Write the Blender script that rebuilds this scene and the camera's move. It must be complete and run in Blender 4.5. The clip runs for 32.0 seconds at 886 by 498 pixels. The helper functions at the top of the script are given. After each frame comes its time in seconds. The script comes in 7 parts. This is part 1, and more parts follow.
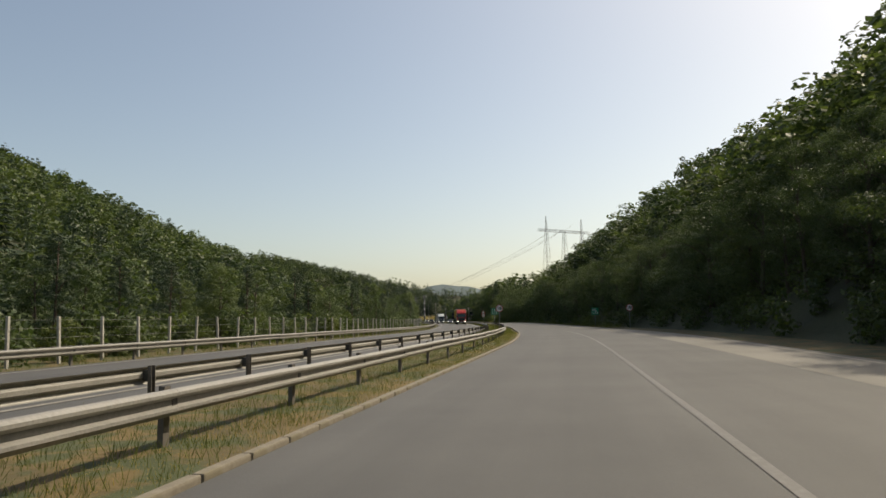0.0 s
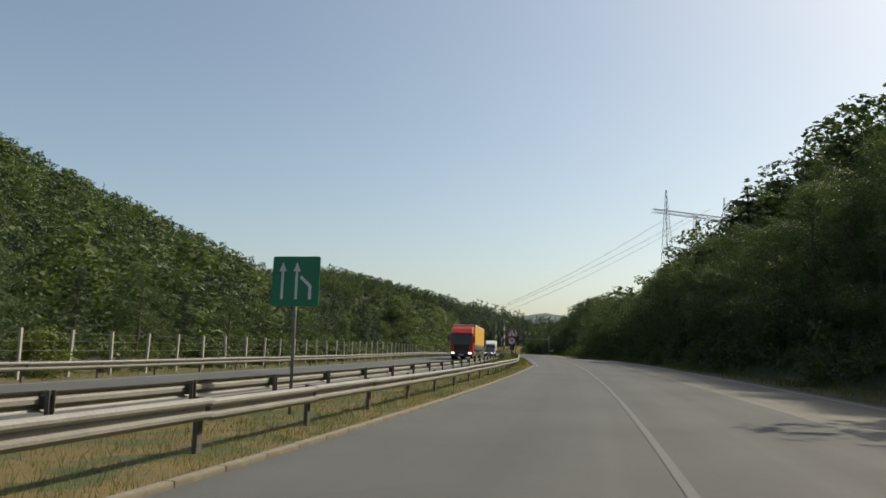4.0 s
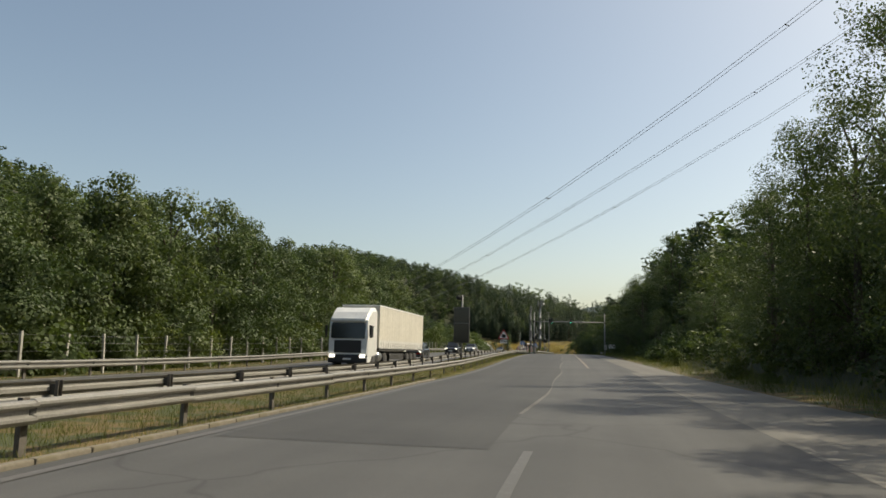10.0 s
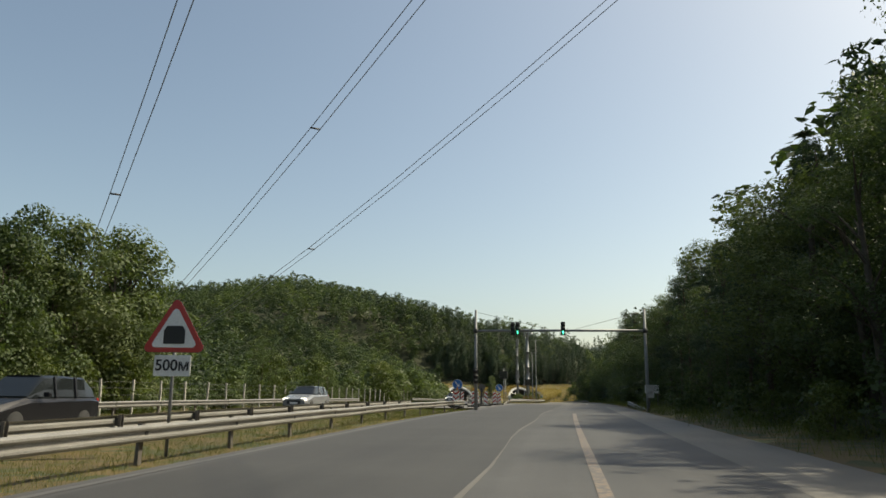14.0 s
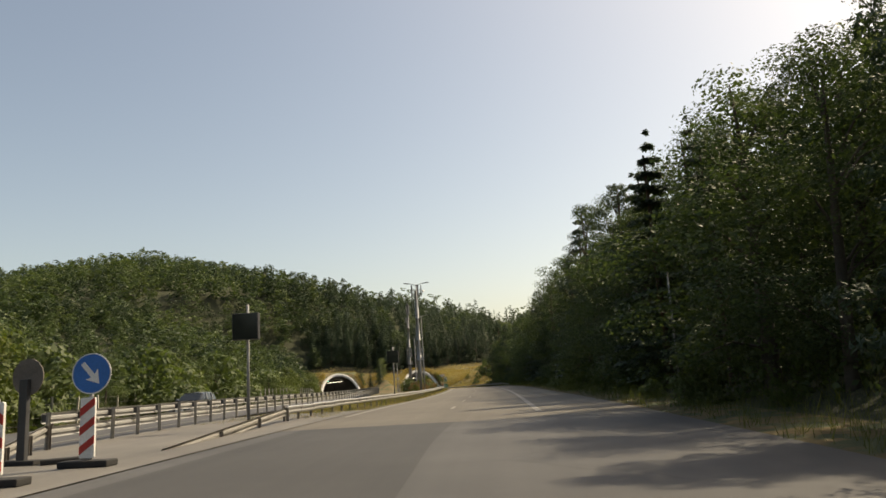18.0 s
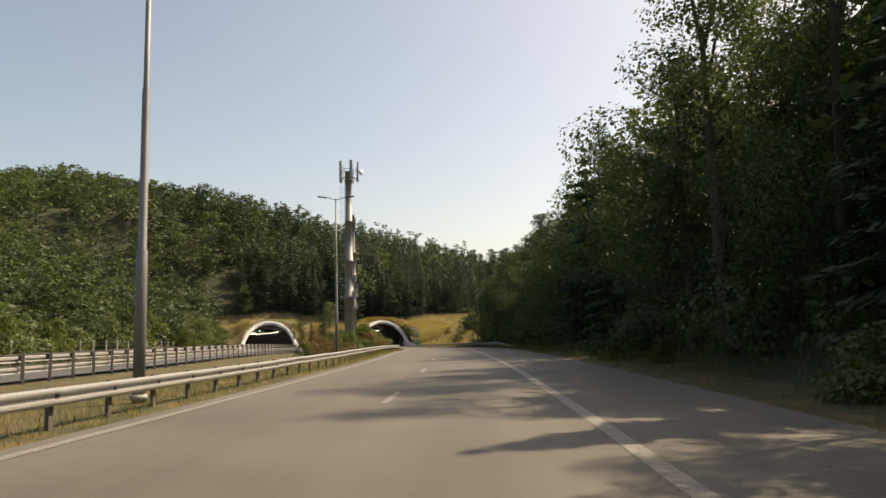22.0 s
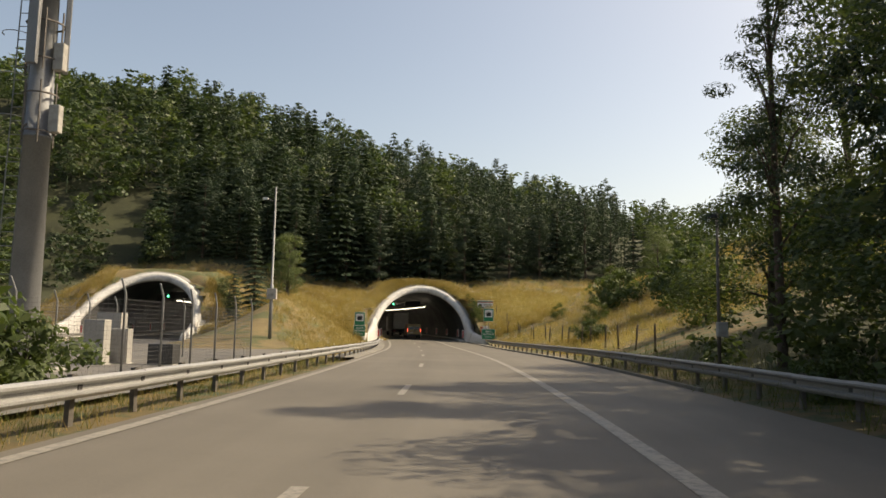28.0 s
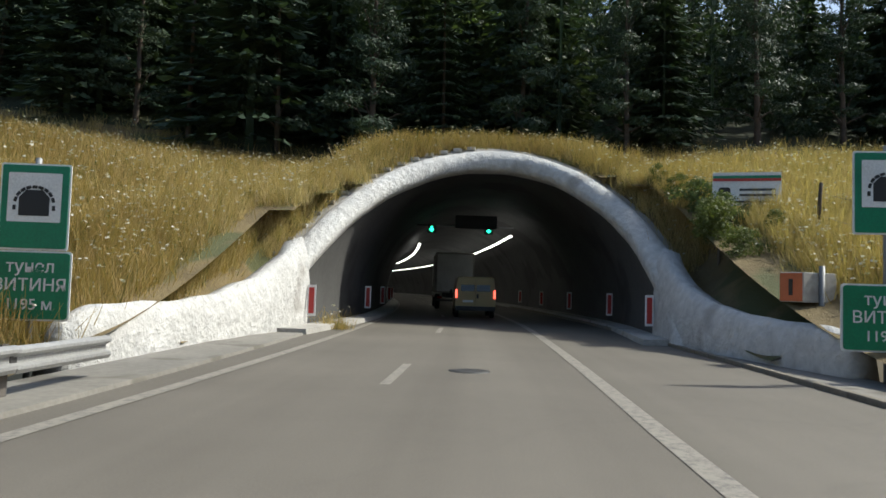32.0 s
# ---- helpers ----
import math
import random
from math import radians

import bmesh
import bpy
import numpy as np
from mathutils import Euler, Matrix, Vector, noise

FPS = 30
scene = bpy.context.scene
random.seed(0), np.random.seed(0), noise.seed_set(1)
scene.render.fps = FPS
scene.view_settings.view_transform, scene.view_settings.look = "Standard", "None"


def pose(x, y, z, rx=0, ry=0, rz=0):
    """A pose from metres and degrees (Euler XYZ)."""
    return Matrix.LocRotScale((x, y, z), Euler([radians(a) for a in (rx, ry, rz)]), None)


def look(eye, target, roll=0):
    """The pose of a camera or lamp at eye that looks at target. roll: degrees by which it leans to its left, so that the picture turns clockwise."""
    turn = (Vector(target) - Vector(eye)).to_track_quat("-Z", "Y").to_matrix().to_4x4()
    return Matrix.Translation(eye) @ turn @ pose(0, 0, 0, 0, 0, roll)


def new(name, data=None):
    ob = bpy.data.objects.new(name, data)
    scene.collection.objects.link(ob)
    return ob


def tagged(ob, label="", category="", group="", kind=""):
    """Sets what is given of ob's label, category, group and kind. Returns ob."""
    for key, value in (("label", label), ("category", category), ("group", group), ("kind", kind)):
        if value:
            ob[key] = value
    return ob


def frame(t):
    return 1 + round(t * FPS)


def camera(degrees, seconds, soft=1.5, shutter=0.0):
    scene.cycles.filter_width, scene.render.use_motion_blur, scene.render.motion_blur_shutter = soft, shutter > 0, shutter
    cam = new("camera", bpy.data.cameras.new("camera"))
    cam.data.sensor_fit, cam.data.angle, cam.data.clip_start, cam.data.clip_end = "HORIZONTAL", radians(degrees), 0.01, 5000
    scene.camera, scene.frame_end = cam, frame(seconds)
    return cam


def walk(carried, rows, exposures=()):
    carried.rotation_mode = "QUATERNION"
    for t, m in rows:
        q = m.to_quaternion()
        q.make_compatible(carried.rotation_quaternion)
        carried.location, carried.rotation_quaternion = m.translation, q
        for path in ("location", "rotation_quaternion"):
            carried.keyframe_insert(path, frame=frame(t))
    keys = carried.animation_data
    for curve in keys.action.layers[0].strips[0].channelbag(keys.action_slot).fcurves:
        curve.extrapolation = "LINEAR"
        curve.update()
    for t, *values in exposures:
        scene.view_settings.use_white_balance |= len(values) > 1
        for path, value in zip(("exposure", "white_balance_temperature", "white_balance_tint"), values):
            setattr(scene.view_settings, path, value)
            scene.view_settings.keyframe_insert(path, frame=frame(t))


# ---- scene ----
EXPOSURES = [(0, 0.46, 7900, 7), (3, 0.44, 7400, 4), (6, 0.50, 7600, 4), (10, 0.50, 7700, 4), (12, 0.58, 8300, 7), (14, 0.56, 7700, 2), (16.5, 0.64, 8100, 6), (18, 0.68, 8800, 9), (20, 0.75, 9000, 12), (25, 0.87, 8900, 12), (29, 0.75, 8100, 9), (32, 0.70, 6300, 5)]

cam = camera(63.22, 32.0, soft=1.6)


def aim(x, y, z, yaw, pitch, roll):
    """The camera's pose: yaw to the left, pitch up, roll to the right."""
    turn = Euler((0, 0, radians(yaw))).to_matrix() @ Euler((radians(90 + pitch), 0, 0)).to_matrix() @ Euler((0, 0, radians(-roll))).to_matrix()
    return Matrix.Translation((x, y, z)) @ turn.to_4x4()


# seconds, place, yaw, pitch, roll
PATH = [
    (0, 0.00, -0.00, -0.00, -11.33, 6.09, 0.96),
    (0.5, 5.20, 12.92, 0.16, -10.37, 6.52, 0.60),
    (1, 10.30, 25.86, 0.30, -9.67, 6.76, 0.23),
    (1.5, 15.15, 38.89, 0.40, -8.58, 6.73, 0.09),
    (2, 19.78, 51.97, 0.48, -7.16, 7.59, -0.24),
    (2.5, 24.18, 65.12, 0.56, -5.96, 7.57, 0.11),
    (3, 28.33, 78.27, 0.63, -4.57, 7.99, -0.70),
    (3.5, 32.22, 91.40, 0.68, -3.29, 8.46, -1.20),
    (5.5, 45.04, 142.35, 1.08, -0.15, 8.10, -2.38),
    (6, 47.60, 154.48, 1.25, 0.99, 8.08, -2.43),
    (6.5, 49.94, 166.33, 1.43, 1.10, 6.44, -2.05),
    (7, 52.11, 177.91, 1.60, 1.04, 5.88, -1.27),
    (7.5, 54.18, 189.26, 1.73, 0.88, 5.66, -1.00),
    (8, 56.16, 200.40, 1.84, 1.35, 6.28, -1.01),
    (8.5, 58.12, 211.38, 1.91, 1.31, 6.39, -1.11),
    (9, 60.02, 222.15, 1.96, 1.60, 7.02, -0.83),
    (9.5, 61.81, 232.68, 2.01, 2.17, 7.88, -1.19),
    (10, 63.54, 242.93, 2.06, 2.17, 8.09, -1.25),
    (10.5, 65.24, 252.81, 2.09, 2.87, 8.74, -1.85),
    (11, 66.86, 262.44, 2.11, 4.32, 9.89, -3.05),
    (11.5, 68.29, 271.87, 2.15, 4.97, 9.65, -2.01),
    (12, 69.62, 281.14, 2.20, 5.47, 10.04, -1.60),
    (12.5, 70.88, 290.29, 2.29, 5.88, 10.45, -1.64),
    (13, 72.09, 299.33, 2.41, 5.87, 10.94, -1.61),
    (13.5, 73.27, 308.29, 2.60, 4.49, 10.12, -0.17),
    (14, 74.43, 317.19, 2.80, 2.05, 11.65, -0.53),
    (14.5, 75.58, 326.01, 2.95, 1.57, 11.48, 0.11),
    (16.5, 80.17, 360.80, 3.26, -1.95, 12.55, 2.02),
    (17, 81.44, 369.32, 3.29, -4.27, 11.21, 2.82),
    (17.5, 82.74, 377.75, 3.32, -5.04, 11.73, 2.37),
    (18, 84.06, 386.12, 3.36, -5.48, 10.35, 3.36),
    (18.5, 85.38, 394.44, 3.41, -6.07, 10.49, 3.24),
    (19, 86.68, 402.75, 3.45, -6.52, 11.17, 2.00),
    (19.5, 87.96, 411.08, 3.45, -6.51, 9.87, 2.70),
    (20, 89.24, 419.44, 3.42, -6.25, 7.97, 3.53),
    (20.5, 90.52, 427.85, 3.38, -7.93, 6.20, 2.78),
    (21, 91.80, 436.30, 3.32, -7.62, 6.80, 2.67),
    (21.5, 93.11, 444.77, 3.29, -7.16, 6.57, 2.54),
    (22, 94.40, 453.29, 3.27, -5.89, 6.81, 1.41),
    (22.5, 95.65, 461.87, 3.26, -5.21, 8.44, 0.38),
    (23, 96.84, 470.49, 3.26, -4.75, 8.50, -0.01),
    (23.5, 97.92, 479.18, 3.26, -4.44, 9.50, -0.69),
    (24, 98.90, 487.87, 3.26, -3.72, 9.77, -0.91),
    (24.5, 99.77, 496.52, 3.25, -2.95, 9.26, -1.81),
    (26.5, 102.79, 529.99, 3.08, -1.50, 7.59, -0.86),
    (27, 103.47, 538.05, 2.97, 0.22, 7.59, -1.08),
    (27.5, 103.96, 546.04, 2.87, 1.32, 5.84, -1.02),
    (28, 104.28, 554.05, 2.76, 2.45, 5.84, -1.15),
    (28.5, 104.39, 562.20, 2.67, 3.23, 5.79, -1.33),
    (29, 104.33, 570.45, 2.58, 4.20, 6.14, -1.32),
    (29.5, 104.11, 578.87, 2.47, 5.35, 6.74, -1.55),
    (30, 103.77, 587.33, 2.37, 6.33, 3.47, -0.78),
    (30.5, 103.34, 595.68, 2.29, 8.19, 1.58, -0.61),
    (31, 102.76, 603.98, 2.20, 9.24, 1.65, -1.27),
    (31.5, 101.91, 612.22, 2.04, 10.25, 2.38, -2.27),
    (32, 100.97, 620.45, 1.87, 10.70, 3.13, -1.74),
]
walk(cam, [(t, aim(*p)) for t, *p in PATH], exposures=EXPOSURES)

# the road's line, every two seconds of the drive
ALIGN = [
    (0.0, -0.0, -1.37), (19.8, 52.0, -0.89), (35.8, 104.4, -0.64), (47.6, 154.5, -0.12),
    (56.2, 200.4, 0.47), (63.5, 242.9, 0.69), (69.6, 281.1, 0.83), (74.4, 317.2, 1.43),
    (79.0, 352.2, 1.85), (84.1, 386.1, 1.99), (89.2, 419.4, 2.05), (94.4, 453.3, 1.90),
    (98.9, 487.9, 1.89), (102.0, 521.8, 1.79), (104.3, 554.1, 1.39), (103.8, 587.3, 1.00),
    (101.0, 620.5, 0.50),
]
# ---- world, sun ----
SUN_AZ, SUN_EL = 68.0, 48.0   # degrees clockwise from +y, and above the horizon
world = bpy.data.worlds.new("world")
scene.world = world
world.use_nodes = True
wn = world.node_tree
sky = wn.nodes.new("ShaderNodeTexSky")
sky.sky_type = "NISHITA"
sky.sun_disc = False
sky.sun_elevation, sky.sun_rotation = radians(SUN_EL), radians(SUN_AZ)
sky.air_density, sky.dust_density, sky.ozone_density, sky.altitude = 1.0, 4.0, 0.85, 600
wn.links.new(sky.outputs[0], wn.nodes["Background"].inputs[0])
wn.nodes["Background"].inputs[1].default_value = 0.115
sun_data = bpy.data.lights.new("sun", "SUN")
sun_data.energy, sun_data.angle, sun_data.color = 3.3, radians(0.6), (1.0, 0.95, 0.86)
sun = new("sun", sun_data)
az, elv = radians(SUN_AZ), radians(SUN_EL)
sun.matrix_world = look((0, 0, 0), (-math.sin(az) * math.cos(elv), -math.cos(az) * math.cos(elv), -math.sin(elv)))

# ---- the road's own coordinates: station s ahead, l to the right, h up ----


def build_line():
    pts = [np.array(p) for p in ALIGN]
    first = pts[1] - pts[0]
    pre = [pts[0] - first * k for k in (3, 2, 1)]
    d = pts[-1] - pts[-2]
    d[2] = 0
    post, p, a = [], pts[-1].copy(), 0.0
    for k in range(14):
        a += radians(4.2)
        r = np.array([d[0] * math.cos(a) - d[1] * math.sin(a), d[0] * math.sin(a) + d[1] * math.cos(a), 0.0])
        p = p + r
        post.append(p.copy())
    knots = pre + pts + post
    out = []
    for i in range(1, len(knots) - 2):
        p0, p1, p2, p3 = knots[i - 1:i + 3]
        for k in range(20):
            u = k / 20
            out.append(0.5 * (2 * p1 + (p2 - p0) * u + (2 * p0 - 5 * p1 + 4 * p2 - p3) * u * u + (3 * p1 - p0 - 3 * p2 + p3) * u ** 3))
    out = np.array(out)
    run = np.concatenate([[0], np.cumsum(np.hypot(*np.diff(out[:, :2], axis=0).T))])
    run -= run[40]
    tan = np.gradient(out, axis=0)
    tan /= np.hypot(tan[:, 0], tan[:, 1])[:, None]
    return out, run, tan


LINE, RUN, TAN = build_line()
S0, S1 = RUN[0], RUN[-1]


def at(s, l=0.0, h=0.0):
    """World point at station s, l metres to the right of the drive line, h over the road."""
    x, y, z = (np.interp(s, RUN, LINE[:, k]) for k in range(3))
    tx, ty = np.interp(s, RUN, TAN[:, 0]), np.interp(s, RUN, TAN[:, 1])
    if s < S0:
        x, y = x + tx * (s - S0), y + ty * (s - S0)
    if s > S1:
        x, y = x + tx * (s - S1), y + ty * (s - S1)
    return Vector((x + l * ty, y - l * tx, z + h))


def yaw_at(s):
    return math.degrees(math.atan2(-np.interp(s, RUN, TAN[:, 0]), np.interp(s, RUN, TAN[:, 1])))


def off(s, table):
    return float(np.interp(s, table[0::2], table[1::2]))


# offsets from the drive line, station and metres in turn
RAIL = (-80, -4.6, 40, -4.8, 95, -5.7, 175, -5.0, 200, -5.7, 230, -6.3, 280, -7.6, 325, -7.9, 388, -8.3, 425, -8.9, 445, -8.2, 480, -7.3, 512, -6.7, 550, -6.3, 575, -5.9, 640, -5.3, 1200, -5.3)
FAR_RAIL = (-80, -6.9, 95, -8.0, 200, -7.9, 280, -10.4, 388, -11.5, 430, -13.6, 463, -15.0, 520, -18.0, 560, -20.5, 600, -22.3, 650, -23.2, 1200, -23.2)
EDGE_L = (-80, -3.1, 40, -3.2, 95, -4.2, 175, -3.4, 200, -4.4, 230, -5.2, 280, -6.6, 325, -6.8, 388, -7.2, 445, -6.8, 480, -6.2, 512, -5.6, 550, -5.2, 610, -5.0, 640, -4.7, 1200, -4.3)
LINE_L = (-80, -2.9, 40, -2.9, 95, -3.8, 175, -3.1, 200, -4.0, 230, -4.6, 280, -6.4, 325, -6.5, 388, -6.7, 445, -6.3, 480, -5.7, 512, -5.1, 550, -4.8, 610, -4.7, 640, -4.1, 660, -3.6, 1200, -3.6)
LANE_A = (-80, 1.9, 10, 1.7, 70, 1.2, 175, .6, 200, .3, 235, -.2, 260, -.8)
LANE_B = (300, .6, 360, .5, 380, .4)
DASHES = (420, -2.0, 460, -2.0, 482, -1.8, 520, -1.6, 580, -1.6, 615, -1.9, 642, -1.4, 660, -.9, 1200, -.9)
LINE_R = (400, 1.5, 440, 1.7, 475, 1.9, 510, 1.8, 555, 2.1, 580, 1.9, 610, 1.7, 640, 1.8, 660, 2.2, 1200, 2.2)
LINE_FR = (-80, 8.0, 60, 8.1, 110, 8.0, 190, 8.0, 215, 7.5, 245, 6.6, 290, 5.6, 335, 4.6, 350, 4.6)
EDGE_R = (-80, 8.6, 190, 8.5, 215, 8.0, 245, 7.2, 290, 6.2, 340, 5.2, 400, 5.0, 474, 5.3, 555, 5.7, 607, 5.5, 640, 5.3, 1200, 5.6)
FOOT_R = (-80, 12.0, 120, 11.5, 240, 9.5, 330, 8.2, 460, 7.5, 560, 8.5, 610, 7.5, 640, 7.0, 1200, 7.0)
OPP_R = (-80, -7.6, 95, -8.8, 200, -8.8, 280, -11.2, 388, -12.4, 430, -14.4, 463, -15.8, 520, -18.8, 560, -21.3, 600, -23.2, 650, -24.2, 1200, -24.2)
OPP_W = 8.9
TUNNELS = ((0.35, 651.2), (-29.2, 637.0))   # axis offset and station of the portal's foot
TUBE_H, TUBE_R, COLLAR, LEAN = 0.7, 5.5, 0.75, 1.6


def rel(s, table):
    return float(np.interp(s, table[0::2], table[1::2]))


def smooth(a, b, x):
    u = min(1.0, max(0.0, (x - a) / (b - a)))
    return u * u * (3 - 2 * u)


def tube_top(l, axis, r):
    d = abs(l - axis)
    return TUBE_H + math.sqrt(r * r - d * d) if d < r else 0.0


def bore(axis, foot, s):
    """The offset of a tunnel's axis at a station: the near bore sets out straighter than the road."""
    return axis + (-.45 + .1 * min(11.0, max(0.0, s - foot)) if axis > -10 else 0.0)


def in_front(s, l):
    """True before a portal, within its width."""
    for axis, foot in TUNNELS:
        mid = bore(axis, foot, s)
        d = abs(l - mid)
        if d < TUBE_R + 0.35 and s < foot + LEAN * tube_top(l, mid, TUBE_R + 0.36):
            return True
    return False


# crests of the hills round the valley: points of the ridge, and the fall of its flanks
RIDGES = (
    (((-240, -160, 74), (-222, 0, 80), (-167, 300, 86), (-130, 440, 75), (-117, 525, 41), (-112, 690, 50), (-112, 770, 63), (-38, 782, 73)), .46),
    (((-150, 800, 66), (-38, 782, 73), (31, 696, 45)), .27),
    (((31, 696, 45), (60, 700, 38), (80, 706, 36), (101, 772, 44), (127, 778, 39), (155, 778, 33), (205, 792, 33), (420, 830, 35)), .5),
)


def crest(x, y):
    """Height of the hills at a place."""
    top = -5.0
    for pts, fall in RIDGES:
        for (ax, ay, az_), (bx, by, bz) in zip(pts, pts[1:]):
            dx, dy = bx - ax, by - ay
            u = min(1.0, max(0.0, ((x - ax) * dx + (y - ay) * dy) / (dx * dx + dy * dy)))
            top = max(top, az_ + u * (bz - az_) - fall * math.hypot(x - ax - u * dx, y - ay - u * dy))
    return top + 1.6 * noise.noise(Vector((x * .018, y * .018, 0)))


def relief(s, l):
    """Height of the ground over the road's level."""
    e_l, e_r, foot = rel(s, EDGE_L), rel(s, EDGE_R), rel(s, FOOT_R)
    o_r = rel(s, OPP_R)
    o_l = o_r - OPP_W
    n = noise.noise(Vector((s * .05, l * .05, 0)))
    lift = smooth(640, 690, s)
    if s > 640 and (in_front(s, l)):
        return -.06
    if e_l <= l <= e_r and s < 650:
        return -.06
    if o_l <= l <= o_r and s < 643:
        return -.06
    # behind and above the portals
    here = at(s, l)
    high = crest(here.x, here.y) - here.z if (l < o_l or s > 640) else 0.0
    cap = max(high, float(np.interp(l, (-40, -14, 0, 24, 40, 90, 320), (8, 20, 20, 14, 10.5, 10, 12))))
    climb = float(np.interp(l, (-60, -20, 0), (.62, .5, .42)))
    hill = min(cap, 7.2 + climb * max(0.0, s - 664) + 1.2 * n) if s > 640 else 0
    h = 0.0
    if l > e_r:
        steep = np.interp(s, (-80, 205, 235, 300, 340, 560, 600, 640), (.86, .82, .62, .44, .36, .34, .30, .42))
        top = np.interp(s, (-80, 250, 340, 560, 640), (44, 40, 24, 22, 26))
        h = .10 * (l - e_r) / max(.5, foot - e_r) if l < foot else .10 + min(top, steep * (l - foot)) + .35 * n * min(1, (l - foot) / 4)
    elif l < o_l:
        d = o_l - l
        start = np.interp(s, (-80, 100, 330, 400, 480, 560, 640), (19, 19, 18, 18, 12, 6, 3))
        steep = np.interp(s, (-80, 320, 350, 380, 460, 560, 600, 640), (.46, .44, .3, .2, .2, .24, .36, .44))
        h = -.15 + (max(.02 * (d - start), min(high, steep * (d - start) + .5 * max(0, d - 55))) + .8 * n * min(1, (d - start) / 6) if d > start else -.1 * min(1, d / 4))
    elif s > 600:
        # the mound between the two portals
        m = smooth(612, 640, s)
        d = min(e_l - 2.6 - l, l - o_r - 1.5)
        h = m * min(4.6, max(0.0, .62 * d)) + .25 * n * m * min(1, max(0, d)) - .05
    else:
        h = -.10 + .10 * n
    if s > 640:
        up = 0.0
        for axis, foot_s in TUNNELS:
            d = abs(l - bore(axis, foot_s, s))
            if d < TUBE_R + 3.5:
                back = s - foot_s
                crown = TUBE_H + math.sqrt(max(0, (TUBE_R + .75) ** 2 - min(d, TUBE_R + .7) ** 2))
                edge = smooth(TUBE_R + 3.5, TUBE_R + .6, d)
                up = max(up, (crown * min(1, max(.25, back / max(.1, LEAN * crown))) if d < TUBE_R + .75 else 0), edge * min(crown + 6.2, max(0, back + 3) / LEAN * .8))
        w = smooth(640, 668, s)
        h = max(h * (1 - w) + max(h * .5, hill) * w, min(up, 7.4))
    return h


def spot(s, l, dh=0.0):
    p = at(s, l)
    p.z += relief(s, l) + dh
    return p
# ---- materials ----


def nodes_of(name):
    m = bpy.data.materials.new(name)
    m.use_nodes = True
    return m, m.node_tree.nodes, m.node_tree.links, m.node_tree.nodes["Principled BSDF"]


def ramp(nodes, links, fac, stops):
    r = nodes.new("ShaderNodeValToRGB")
    els = r.color_ramp.elements
    while len(els) < len(stops):
        els.new(0.5)
    for e, (pos, col) in zip(els, stops):
        e.position, e.color = pos, (*col, 1)
    links.new(fac, r.inputs[0])
    return r.outputs[0]


def noise_of(nodes, links, where, scale, detail=4.0, rough=.55, stretch=None):
    if stretch:
        mp = nodes.new("ShaderNodeMapping")
        mp.inputs["Scale"].default_value = stretch
        links.new(where, mp.inputs[0])
        where = mp.outputs[0]
    n = nodes.new("ShaderNodeTexNoise")
    n.inputs["Scale"].default_value, n.inputs["Detail"].default_value, n.inputs["Roughness"].default_value = scale, detail, rough
    links.new(where, n.inputs["Vector"])
    return n.outputs[0]


def mixed(nodes, links, a, b, fac, mode="MIX"):
    m = nodes.new("ShaderNodeMix")
    m.data_type, m.blend_type = "RGBA", mode
    for sock, val in ((m.inputs["Factor"], fac), (m.inputs[6], a), (m.inputs[7], b)):
        if isinstance(val, (float, int)):
            sock.default_value = val
        elif isinstance(val, tuple):
            sock.default_value = (*val, 1)
        else:
            links.new(val, sock)
    return m.outputs[2]


def surface(name, dark, light, fine=8.0, coarse=.6, rough=.8, metal=0.0, bump=.15, spread=(.35, .65), patches=None, stretch=None, step=.02, gloss_var=0.0):
    """A surface whose colour drifts at two scales, with fine relief."""
    m, n, k, b = nodes_of(name)
    where = n.new("ShaderNodeTexCoord").outputs["Object"]
    big = noise_of(n, k, where, coarse, 3, stretch=stretch)
    small = noise_of(n, k, where, fine, 5, .65)
    mid = tuple((a + c) / 2 for a, c in zip(dark, light))
    col = ramp(n, k, big, ((spread[0], dark), (spread[1], light)))
    grain = ramp(n, k, small, ((.3, tuple(c * .62 for c in mid)), (.72, tuple(min(1, c * 1.32) for c in mid))))
    col = mixed(n, k, col, grain, .45)
    if patches:
        spotty = noise_of(n, k, where, patches[1], 2, .5)
        mask = ramp(n, k, spotty, ((patches[2], (0, 0, 0)), (patches[2] + .07, (1, 1, 1))))
        col = mixed(n, k, col, patches[0], mask)
    k.new(col, b.inputs["Base Color"])
    b.inputs["Roughness"].default_value, b.inputs["Metallic"].default_value = rough, metal
    if bump:
        bp = n.new("ShaderNodeBump")
        bp.inputs["Strength"].default_value, bp.inputs["Distance"].default_value = bump, step
        k.new(small, bp.inputs["Height"])
        k.new(bp.outputs[0], b.inputs["Normal"])
    return m


